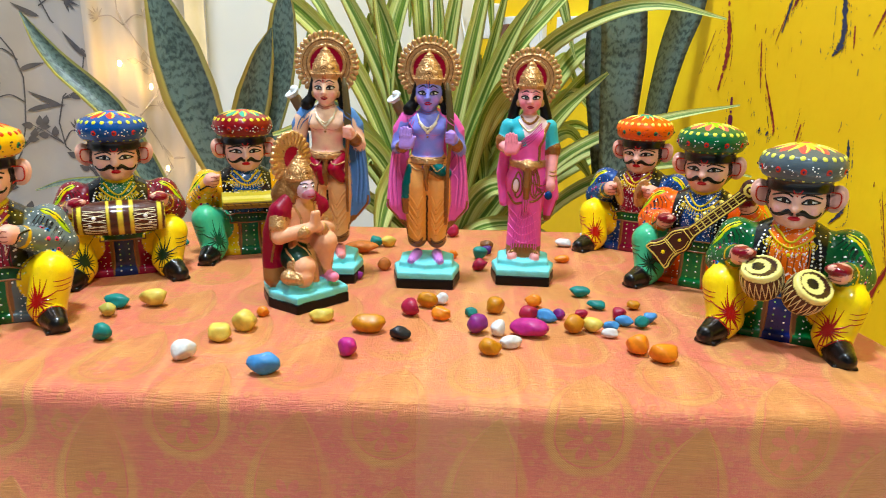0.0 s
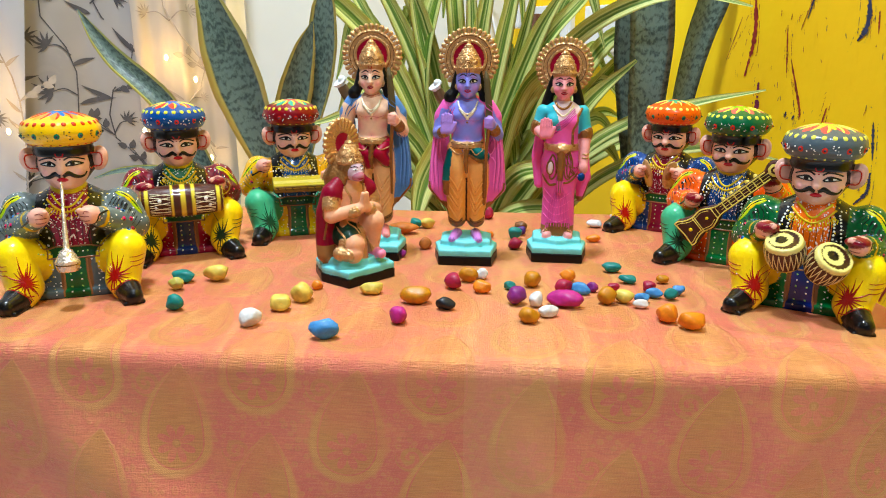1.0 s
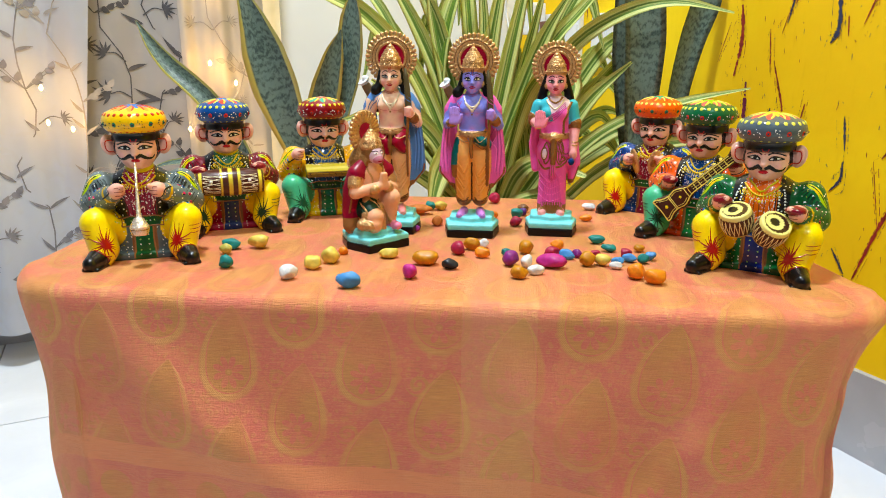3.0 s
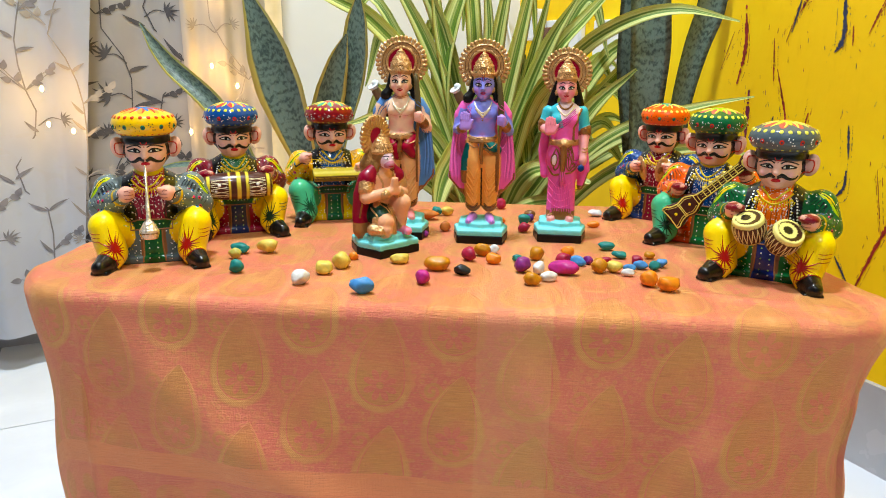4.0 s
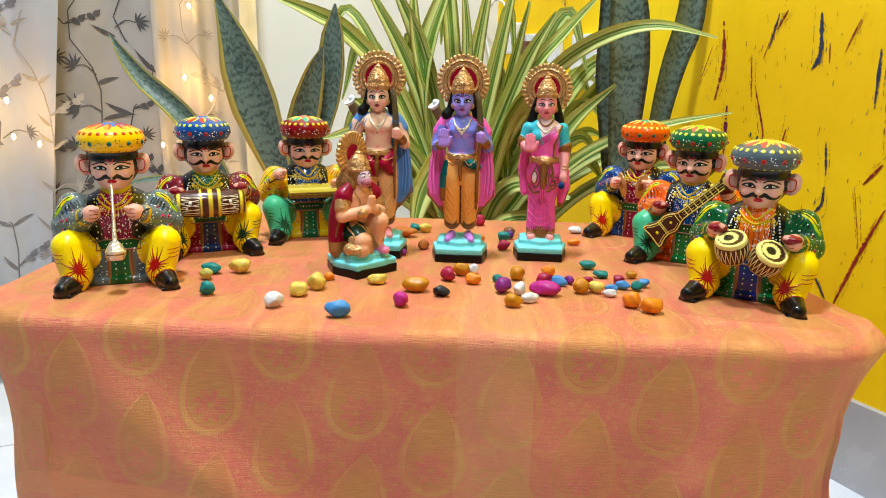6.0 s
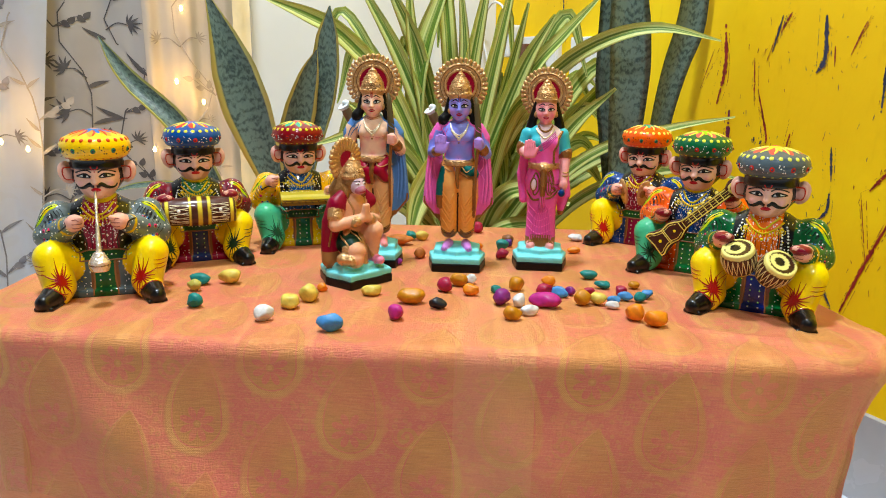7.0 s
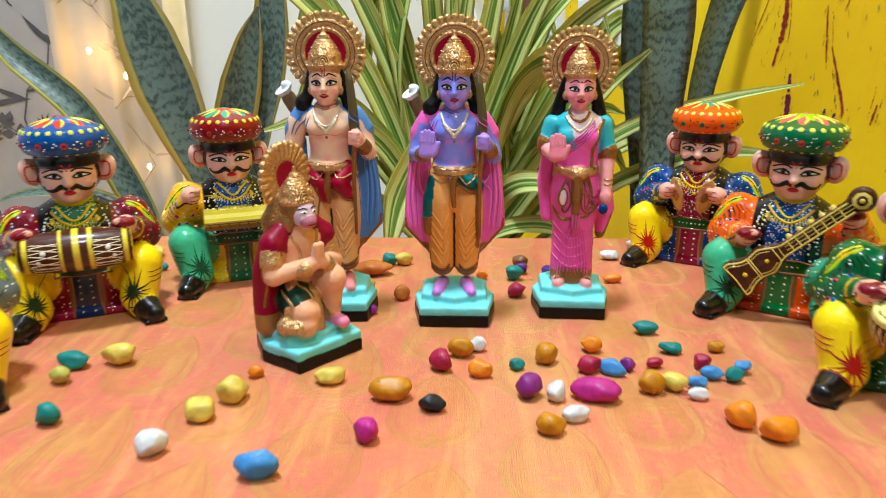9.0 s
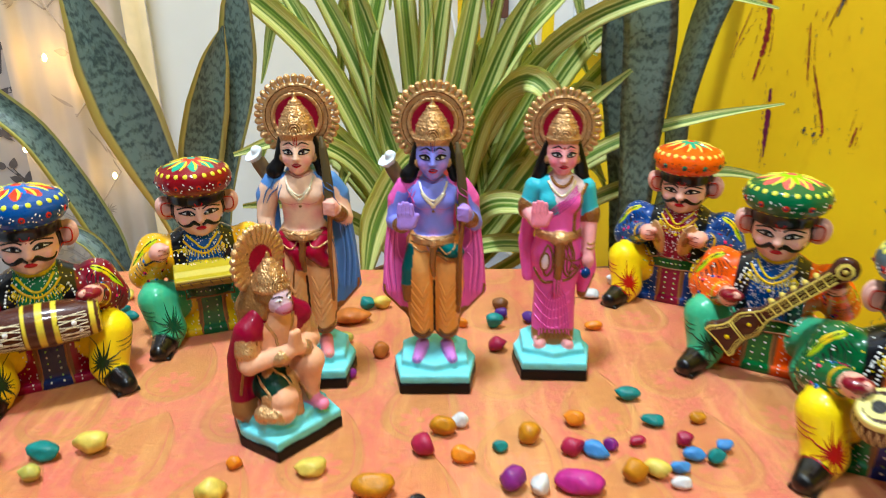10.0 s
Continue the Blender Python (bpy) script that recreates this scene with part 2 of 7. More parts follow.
def figurine_material(name, gloss, coat):
    """Hand-painted figurine: the colours lie on the mesh, gilding is metal, speckles are dabs of a fine brush."""
    s = Surface(name, (0.8, 0.8, 0.8), gloss)
    *_, vec = s.coords()
    paint = s.attr("paint", "Color")
    gilt, spot = s.attr("gilt"), s.attr("spot")
    d, cell = s.voronoi(vec, 330)
    d2, cell2 = s.voronoi(vec, 560)
    hue, hue2 = s.node("ShaderNodeSeparateColor"), s.node("ShaderNodeSeparateColor")
    s.link(cell, hue.inputs[0])
    s.link(cell2, hue2.inputs[0])
    pick, pick2 = Ex(s.tree, hue.outputs[0]), Ex(s.tree, hue2.outputs[0])
    dots = d.lt(0.25) * pick.gt(0.45) * spot.gt(0.2) * spot.lt(0.95)
    dense = d2.lt(0.33) * pick2.gt(0.45) * spot.gt(0.95)
    tone = s.noise(vec, 260, 3)
    worn = s.noise(vec, 38, 4)
    c = s.mix(dots, paint.sock, s.mix(pick.gt(0.82), (0.87, 0.88, 0.85), (0.75, 0.6, 0.05)))
    c = s.mix(dense * 0.9, c, (0.87, 0.88, 0.85))
    shade = s.node("ShaderNodeHueSaturation")
    s.link(c, shade.inputs["Color"])
    shade.inputs["Saturation"].default_value = 1.1
    s.link(tone * 0.22 + worn * 0.16 + 0.80, shade.inputs["Value"])
    s.set("Base Color", shade.outputs[0])
    s.set("Metallic", gilt * 0.8)
    s.set("Roughness", gilt * -0.08 + gloss + (tone - 0.5) * 0.12)
    s.set("Specular IOR Level", 0.16)
    s.set("Coat Weight", coat)
    s.set("Coat Roughness", 0.05)
    relief = s.noise(vec, 300, 3, 0.6).ramp(0.35, 0.65)
    chased, _ = s.voronoi(vec, 420)
    s.bump(tone * 0.5 + s.noise(vec, 700, 2) * 0.5 + (relief + chased) * gilt * 2.2, 0.36, 0.0012)
    return s.mat


WALL_YELLOW = wall_yellow_material()
WALL_WHITE = plain("white_wall_paint", (0.75, 0.76, 0.77), 0.6, 0, 0.05, 5, 0.1)
# unseen surfaces of the room, kept dark to lower the fill
ROOM_GREY = plain("unseen_wall_grey", (0.20, 0.20, 0.21), 0.8, 0, 0.05, 5, 0)
CEILING_DIM = plain("unseen_ceiling_grey", (0.42, 0.42, 0.43), 0.8, 0, 0.04, 5, 0)
SKIRT_GREY = plain("grey_skirting_tile", (0.42, 0.43, 0.45), 0.25, 0, 0.1, 12, 0)
FLOOR = floor_material()
GROUT = plain("dark_grout", (0.16, 0.15, 0.14), 0.8)
CLOTH = cloth_material()
# curtain colours carry the light: bluish daylight, grey shade, cream bulb glow
CURTAIN = curtain_material("sheer_curtain_daylit", (0.60, 0.615, 0.685), (0.685, 0.71, 0.785))
CURTAIN_SHADED = curtain_material("sheer_curtain_shaded", (0.425, 0.40, 0.39), (0.53, 0.505, 0.495))
CURTAIN_WARMLIT = curtain_material("sheer_curtain_warmlit", (0.53, 0.48, 0.43), (0.62, 0.575, 0.525))
HEM = plain("cream_hem_strip", (0.86, 0.72, 0.48), 0.7, 0, 0.08, 30, 0.2)
PRINT = plain("printed_grey_ink", (0.07, 0.065, 0.07), 0.85, 0, 0.25, 60, 0)
PRINT_SOFT = plain("printed_soft_ink", (0.20, 0.19, 0.21), 0.85, 0, 0.25, 60, 0)
PRINT_FAINT = plain("printed_faint_ink", (0.36, 0.32, 0.28), 0.85, 0, 0.15, 60, 0)
SNAKE = snake_leaf_material()
RIBBON = ribbon_leaf_material()
POT = plain("terracotta_pot", (0.32, 0.13, 0.07), 0.75, 0, 0.2, 25, 0.3)
SOIL = plain("potting_soil", (0.04, 0.028, 0.02), 0.95, 0, 0.4, 120, 0.8)
WOOD = plain("dark_table_wood", (0.16, 0.09, 0.05), 0.5, 0, 0.25, 30, 0.2)
SWITCH_WHITE = plain("switch_plastic", (0.78, 0.78, 0.77), 0.3, 0, 0.03, 20, 0)
SWITCH_BROWN = plain("brown_plug_plastic", (0.14, 0.045, 0.02), 0.35, 0, 0.1, 60, 0)
CABLE = plain("white_cable_rubber", (0.75, 0.75, 0.76), 0.45, 0, 0.04, 20, 0)
SPLASH = {
    "red": plain("splash_red_paint", (0.27, 0.018, 0.012), 0.4, 0, 0.35, 90, 0.3),
    "purple": plain("splash_purple_paint", (0.16, 0.01, 0.05), 0.4, 0, 0.35, 90, 0.3),
    "navy": plain("splash_navy_paint", (0.025, 0.03, 0.07), 0.4, 0, 0.35, 90, 0.3),
}
LACQUER = figurine_material("lacquered_wood_paint", 0.30, 0.6)
CLAY = figurine_material("painted_clay", 0.36, 0.14)


# ---- mesh tools ----
def mesh_object(name, verts, faces, material, smooth=True, uvs=None):
    me = bpy.data.meshes.new(name)
    me.from_pydata([tuple(v) for v in verts], [], faces)
    me.materials.append(material)
    if smooth:
        me.polygons.foreach_set("use_smooth", [True] * len(me.polygons))
    if uvs is not None:
        layer = me.uv_layers.new(name="UVMap")
        idx = np.empty(len(me.loops), int)
        me.loops.foreach_get("vertex_index", idx)
        layer.data.foreach_set("uv", np.asarray(uvs, float)[idx].ravel())
    return new(name, me)


def part(name, bm, material, parent, label=""):
    """One bmesh as one mesh object under its thing."""
    me = bpy.data.meshes.new(name)
    bm.to_mesh(me)
    bm.free()
    me.materials.append(material)
    ob = new(name, me)
    ob.parent = parent
    if label:
        tagged(ob, label)
    return ob


def adopt(ob, parent, label=""):
    ob.parent = parent
    if label:
        tagged(ob, label)
    return ob


def grid_faces(n, m, wrap_u=False, wrap_v=False):
    """Quads of an n by m grid of vertices."""
    out = []
    for i in range(n if wrap_u else n - 1):
        for j in range(m if wrap_v else m - 1):
            i2, j2 = (i + 1) % n, (j + 1) % m
            out.append((i * m + j, i2 * m + j, i2 * m + j2, i * m + j2))
    return out


def smooth_line(points, count):
    """Catmull-Rom through the points, evenly in parameter."""
    P = np.asarray(points, float)
    if len(P) == 2:
        t = np.linspace(0, 1, count)[:, None]
        return P[0] * (1 - t) + P[1] * t
    P = np.vstack([2 * P[0] - P[1], P, 2 * P[-1] - P[-2]])
    s = np.linspace(0, len(P) - 3 - 1e-6, count)
    i, f = s.astype(int), (s % 1)[:, None]
    a, b, c, d = P[i], P[i + 1], P[i + 2], P[i + 3]
    return 0.5 * (2 * b + (c - a) * f + (2 * a - 5 * b + 4 * c - d) * f ** 2 + (3 * b - a - 3 * c + d) * f ** 3)


def tube_mesh(points, radii, sides=8, count=None):
    """Vertices and faces of a round tube along a line, closed at both ends."""
    L = smooth_line(points, count or max(2, len(points) * 4))
    n = len(L)
    R = np.interp(np.linspace(0, 1, n), np.linspace(0, 1, len(radii)), radii)
    T = np.gradient(L, axis=0)
    T /= np.linalg.norm(T, axis=1)[:, None] + 1e-12
    ref = np.array([0, 0, 1.0]) if abs(T[0][2]) < 0.9 else np.array([1.0, 0, 0])
    V = []
    for p, t, r in zip(L, T, R):
        a = np.cross(t, ref)
        a /= np.linalg.norm(a) + 1e-12
        b = np.cross(t, a)
        ref = np.cross(a, t) if np.linalg.norm(np.cross(a, t)) > 0.1 else ref
        for k in range(sides):
            w = 2 * math.pi * k / sides
            V.append(p + r * (math.cos(w) * a + math.sin(w) * b))
    F = grid_faces(n, sides, False, True)
    F.append(tuple(range(sides))[::-1])
    F.append(tuple(range((n - 1) * sides, n * sides)))
    return V, F


def box_bm(cx, cy, cz, sx, sy, sz, bevel=0.0):
    bm = bmesh.new()
    bmesh.ops.create_cube(bm, size=1, matrix=Matrix.Translation((cx, cy, cz)) @ Matrix.Diagonal((sx, sy, sz, 1)))
    if bevel:
        bmesh.ops.bevel(bm, geom=bm.edges[:], offset=bevel, segments=2, affect="EDGES", profile=0.7)
    return bm


def revolve(profile, sides=32):
    """A turned shape from (radius, height) pairs."""
    V, n = [], len(profile)
    for r, z in profile:
        for k in range(sides):
            w = 2 * math.pi * k / sides
            V.append((r * math.cos(w), r * math.sin(w), z))
    F = grid_faces(n, sides, False, True)
    F.append(tuple(range(sides))[::-1])
    F.append(tuple(range((n - 1) * sides, n * sides)))
    return V, F


# ---- the room: a corner, with the yellow wall and the white wall at right angles ----
FLOOR_Z, TOP_Z, LONG = -0.365, 2.25, 3.4
CORNER = Matrix.Translation((0.043, 1.05, 0)) @ Matrix.Rotation(radians(-149), 4, "Z")
# local x runs along the white wall, local y along the yellow wall, away from the corner


def room_wall(name, cx, cy, cz, sx, sy, sz, material, label):
    bm = box_bm(cx, cy, cz, sx, sy, sz)
    me = bpy.data.meshes.new(name)
    bm.to_mesh(me)
    bm.free()
    me.materials.append(material)
    ob = new(name, me)
    ob.matrix_world = CORNER
    return tagged(ob, label, "wall", kind="structure")


MID_Z, TALL = (FLOOR_Z + TOP_Z) / 2, TOP_Z - FLOOR_Z
wall_yellow = room_wall("wall_east", -0.06, LONG / 2, MID_Z, 0.12, LONG + 0.24, TALL, WALL_YELLOW, "bright yellow painted wall with red and dark splashes")
room_wall("wall_north", LONG / 2, -0.06, MID_Z, LONG, 0.12, TALL, WALL_WHITE, "plain white painted wall behind the curtain")
# the other two walls and the ceiling are unseen, added to limit bounced light
room_wall("wall_west", LONG + 0.06, LONG / 2, MID_Z, 0.12, LONG + 0.24, TALL, ROOM_GREY, "unseen grey wall added to close the room, dark to cut bounced light")
room_wall("wall_south", LONG / 2, LONG + 0.06, MID_Z, LONG, 0.12, TALL, ROOM_GREY, "unseen grey wall added to close the room, dark to cut bounced light")
ceiling = room_wall("ceiling", LONG / 2, LONG / 2, TOP_Z + 0.05, LONG + 0.24, LONG + 0.24, 0.1, CEILING_DIM, "unseen grey ceiling added to close the room and cut bounced light")
ceiling["category"] = "ceiling"
floor = room_wall("floor", LONG / 2, LONG / 2, FLOOR_Z - 0.056, LONG + 0.24, LONG + 0.24, 0.1, GROUT, "white polished floor tiles with thin dark joints")
floor["category"] = "floor"
skirt = room_wall("baseboard", 0.005, LONG / 2, FLOOR_Z + 0.065, 0.01, LONG - 0.01, 0.130, SKIRT_GREY, "grey stone skirting along the yellow wall")
skirt["category"] = "baseboard"
skirt = room_wall("baseboard", LONG / 2 + 0.01, 0.005, FLOOR_Z + 0.03, LONG - 0.03, 0.01, 0.06, SKIRT_GREY, "grey stone skirting along the white wall")
skirt["category"] = "baseboard"


# ---- tablecloth over the table ----
def drape():
    """The cloth: flat on the table, round over its edge, hanging with soft folds."""
    rim = [(-0.36, -0.208), (-0.20, -0.214), (0.0, -0.213), (0.20, -0.212), (0.315, -0.208), (0.358, -0.192), (0.377, -0.160), (0.368, -0.100),
           (0.357, -0.03), (0.354, 0.1), (0.352, 0.215), (0.33, 0.240), (0.1, 0.240), (-0.15, 0.240), (-0.335, 0.240), (-0.366, 0.215),
           (-0.374, 0.1), (-0.392, 0.0), (-0.414, -0.055), (-0.441, -0.125), (-0.440, -0.155), (-0.408, -0.196)]
    loop = smooth_line(rim + rim[:1], 420)[:-1]
    n = len(loop)
    tang = np.roll(loop, -1, 0) - np.roll(loop, 1, 0)
    tang /= np.linalg.norm(tang, axis=1)[:, None]
    out = np.stack([tang[:, 1], -tang[:, 0]], 1)
    arc = np.cumsum(np.linalg.norm(loop - np.roll(loop, 1, 0), axis=1))
    mid = np.array([-0.02, 0.01])
    V, U = [], []
    for k in range(26):
        f = 1 - (1 - k / 25) ** 1.5
        p = mid + (loop - mid) * f
        for (x, y) in p:
            lift = 0.0012 * noise.noise((x * 9, y * 9, 1.0)) + 0.0005 * noise.noise((x * 40, y * 40, 4.0))
            lift += 0.009 * math.exp(-((x + 0.425) / 0.016) ** 2 - ((y + 0.085) / 0.05) ** 2) + 0.005 * math.exp(-((x - 0.368) / 0.02) ** 2 - ((y + 0.165) / 0.03) ** 2)
            lift += 0.0022 * math.exp(-((x - 0.30 - 0.6 * (y + 0.17)) / 0.02) ** 2) * math.exp(-((y + 0.17) / 0.03) ** 2)
            lift += 0.0030 * math.exp(-((y + 0.172 + 0.35 * (x - 0.26) - 1.6 * (x - 0.26) ** 2) / 0.008) ** 2) * math.exp(-((x - 0.27) / 0.06) ** 2)
            V.append((x, y, lift - 0.0016))
            U.append((x, y))
    radius = 0.012
    for k in range(1, 9):
        w = math.pi / 2 * k / 8
        p = loop + out * (radius * math.sin(w))
        for i, (x, y) in enumerate(p):
            V.append((x, y, -0.0016 - radius * (1 - math.cos(w)) * 1.1))
            q = loop[i] + out[i] * radius * w
            U.append((q[0], q[1]))
    for k in range(1, 46):
        d = 0.318 * k / 45
        for i in range(n):
            s = arc[i]
            x, y = loop[i]
            grow = min(1.0, d / 0.12)
            left = 0.35 * math.exp(-((x + 0.43) ** 2 + (y + 0.16) ** 2) / 0.0022)
            right = math.exp(-((x - 0.368) ** 2 + (y + 0.160) ** 2) / 0.0048)
            wave = 0.017 * noise.noise((s * 6 + d * 5, d * 3.5, 2.0)) + 0.005 * noise.noise((s * 11 - d * 9, d * 6, 5.0)) + 0.004 * noise.noise((s * 16, d * 3, 7.0))
            side = 0.010 * math.sin(s * 45 + 1.3) * (abs(out[i][0]) > 0.5)
            ridge = 0.0
            if out[i][1] < -0.5:
                ridge = 0.013 * math.exp(-(((x + 0.34) - 1.1 * d) / 0.05) ** 2) + 0.008 * math.exp(-(((x - 0.27) + 0.5 * d) / 0.03) ** 2) + 0.007 * math.exp(-(((x - 0.02) - 0.7 * d) / 0.035) ** 2)
            fold = left * (-0.020 * grow - 0.05 * d + 0.010 * math.sin(d * 34 + s * 20) * grow)
            fold -= right * (0.030 * min(1.0, d / 0.065) - 0.03 * max(0.0, d - 0.10) + 0.005 * math.sin(d * 62 + 0.4) * grow)
            wave *= 1 - 0.7 * right
            q = loop[i] + out[i] * (radius + (wave + ridge + side * 0.6) * grow + fold + 0.004 * noise.noise((x * 3, d * 9, 11.0)) * grow)
            V.append((q[0], q[1], -0.0016 - radius * 1.1 - d))
            w = loop[i] + out[i] * (radius * 1.57 + d)
            U.append((w[0], w[1]))
    F = [tuple(v) for v in grid_faces(26 + 8 + 45, n, False, True)]
    ob = mesh_object("tablecloth", V, F, CLOTH, True, U)
    thick = ob.modifiers.new("thickness", "SOLIDIFY")
    thick.thickness, thick.offset = 0.0012, -1
    return tagged(ob, "orange and rose brocade silk sari cloth spread over the table", "tablecloth")


drape()

table = tagged(new("table"), "dark wooden table hidden beneath the silk cloth", "table")
part("tabletop", box_bm(-0.02, 0.02, -0.020, 0.66, 0.40, 0.028, 0.006), WOOD, table)
for lx in (-0.33, 0.29):
    for ly in (-0.16, 0.20):
        part("leg", box_bm(lx, ly, (FLOOR_Z - 0.034) / 2, 0.045, 0.045, -FLOOR_Z - 0.034, 0.004), WOOD, table)


# ---- curtain, its print and the fairy lights ----
def curtain_panel(b0, b1, off, swing, folds, label, seed, hem, cloth, skew=0.0):
    """A hanging length of sheer cloth along the white wall, from b0 to b1 off the corner."""
    cols, rows = 150, 40
    V, U = [], []
    for j in range(rows):
        z = hem + (TOP_Z - 0.12 - hem) * (j / (rows - 1)) ** 1.2
        for i in range(cols):
            f = i / (cols - 1)
            x = b0 + (b1 - b0) * f + skew * (0.12 - z) * (1 - f)
            ph = (x - b0) / (b1 - b0) * folds * 2 * math.pi + seed
            y = off + swing * (math.sin(ph) + 0.4 * math.sin(2.3 * ph + 1)) + 0.008 * noise.noise((x * 6, z * 3, seed))
            V.append((x, y, z))
            U.append((x, z))
    ob = mesh_object("curtain", V, grid_faces(rows, cols), cloth, True, U)
    ob.matrix_world = CORNER
    return tagged(ob, label, "curtain")


back_curtain = curtain_panel(0.775, 1.20, 0.062, 0.009, 2.2, "back curtain greyed for its shade, printed with dark trailing flowers", 1, FLOOR_Z + 0.05, CURTAIN_SHADED)
sheer_curtain = curtain_panel(0.61, 0.81, 0.088, 0.007, 2.6, "sheer curtain by the fairy lights, tinted cream for their glow", 4, FLOOR_Z + 0.05, CURTAIN_WARMLIT)
front_curtain = curtain_panel(0.985, 1.75, 0.135, 0.016, 4.0, "sheer curtain with dark printed leaves, bluish daylight put into its colour", 2.6, FLOOR_Z + 0.068, CURTAIN, 0.13)


def curtain_depth(x, z, off, swing, folds, b0, b1, seed):
    ph = (x - b0) / (b1 - b0) * folds * 2 * math.pi + seed
    return off + swing * (math.sin(ph) + 0.4 * math.sin(2.3 * ph + 1)) + 0.008 * noise.noise((x * 6, z * 3, seed)) + 0.0012


# cream strip laid over the right edge of the sheer curtain
hem = mesh_object("hem", [(x, curtain_depth(x, z, 0.088, 0.007, 2.6, 0.61, 0.81, 4) + 0.0006, z) for z in np.linspace(FLOOR_Z + 0.052, TOP_Z - 0.13, 30) for x in np.linspace(0.612, 0.648, 6)], grid_faces(30, 6), HEM)
adopt(hem, sheer_curtain, "cream strip along the curtain's edge")


def stem(V, F, pts, w0, w1, where):
    L = smooth_line(pts, 26)
    T = np.gradient(L, axis=0)
    T /= np.linalg.norm(T, axis=1)[:, None] + 1e-9
    k = len(V)
    for i, (p, t) in enumerate(zip(L, T)):
        w = w0 + (w1 - w0) * i / 25
        for s in (-1, 1):
            x, z = p[0] - t[1] * w * s, p[1] + t[0] * w * s
            V.append((x, where(x, z), z))
    F.extend((k + 2 * i, k + 2 * i + 1, k + 2 * i + 3, k + 2 * i + 2) for i in range(25))


def leaf_print(V, F, x, z, ang, long, wide, where):
    """A slim printed leaf from (x, z), pointing along ang (degrees)."""
    a = radians(ang)
    L = [(x + math.cos(a) * long * f - math.sin(a) * 0.18 * long * f * f, z + math.sin(a) * long * f + math.cos(a) * 0.18 * long * f * f) for f in np.linspace(0, 1, 9)]
    k = len(V)
    for i, p in enumerate(L):
        w = wide * math.sin(math.pi * (i / 8) ** 0.7)
        for s in (-1, 1):
            px, pz = p[0] - math.sin(a) * w * s, p[1] + math.cos(a) * w * s
            V.append((px, where(px, pz), pz))
    F.extend((k + 2 * i, k + 2 * i + 1, k + 2 * i + 3, k + 2 * i + 2) for i in range(8))


def flower_print(V, F, x, z, size, turn, where):
    leaf_print(V, F, x, z, turn, size * 0.42, size * 0.20, where)
    for i in range(7):
        leaf_print(V, F, x, z, turn + (i - 3) * 27, size * (1 - 0.08 * abs(i - 3)), size * 0.085, where)


def curtain_print(host, where, seed, x0, x1, ink, name, k=1.0):
    """Trailing stems with leaves, buds and open flowers."""
    rng = random.Random(seed)
    V, F = [], []
    x = x0
    while x < x1:
        z = -0.30 + rng.uniform(0, 0.05)
        pts = [(x, z)]
        lean = rng.choice((-1, 1))
        while z < 0.75:
            z += rng.uniform(0.06, 0.09)
            lean = -lean if rng.random() < 0.55 else lean
            pts.append((x + lean * rng.uniform(0.012, 0.036), z))
        stem(V, F, pts, 0.0012, 0.0010, where)
        for px, pz in pts[1:]:
            for s in (-1, 1):
                kind = rng.random()
                ang = 90 + s * rng.uniform(35, 75)
                if kind < 0.45:
                    leaf_print(V, F, px, pz + rng.uniform(-0.02, 0.02), ang, rng.uniform(0.035, 0.062) * k, 0.0042 * k, where)
                elif kind < 0.75:
                    a = radians(ang)
                    q = (px + math.cos(a) * 0.04, pz + math.sin(a) * 0.03)
                    stem(V, F, [(px, pz), ((px + q[0]) / 2, (pz + q[1]) / 2 + 0.008), q], 0.0011, 0.0009, where)
                    flower_print(V, F, q[0], q[1], rng.uniform(0.022, 0.034) * k, ang, where)
                else:
                    a = radians(ang)
                    for m in range(4):
                        q = (px + math.cos(a) * 0.014 * (m + 1), pz + math.sin(a) * 0.014 * (m + 1) + 0.004 * (-1) ** m)
                        stem(V, F, [(px, pz), q], 0.0008, 0.0006, where)
                        leaf_print(V, F, q[0], q[1], ang + 40 * (-1) ** m, 0.017, 0.0058, where)
        x += rng.uniform(0.075, 0.10)
    ob = mesh_object(name, V, F, ink, False)
    ob.parent = host
    return ob


curtain_print(back_curtain, lambda x, z: curtain_depth(x, z, 0.062, 0.009, 2.2, 0.775, 1.20, 1), 5, 0.84, 1.06, PRINT, "printed_flower")
curtain_print(sheer_curtain, lambda x, z: curtain_depth(x, z, 0.088, 0.007, 2.6, 0.61, 0.81, 4), 9, 0.72, 0.79, PRINT_FAINT, "printed_flower", 0.6)
curtain_print(front_curtain, lambda x, z: curtain_depth(x, z, 0.135, 0.016, 4.0, 0.985, 1.75, 2.6), 12, 1.10, 1.55, PRINT_SOFT, "printed_flower", 0.72)
curtain_print(front_curtain, lambda x, z: curtain_depth(x, z, 0.135, 0.016, 4.0, 0.985, 1.75, 2.6), 14, 1.02, 1.08, PRINT_FAINT, "printed_flower", 0.7)

bulb_glow = Surface("warm_bulb_glow", (1, 0.7, 0.25), 0.3)
bulb_glow.set("Emission Color", (1.0, 0.62, 0.16))
bulb_glow.set("Emission Strength", 60.0)


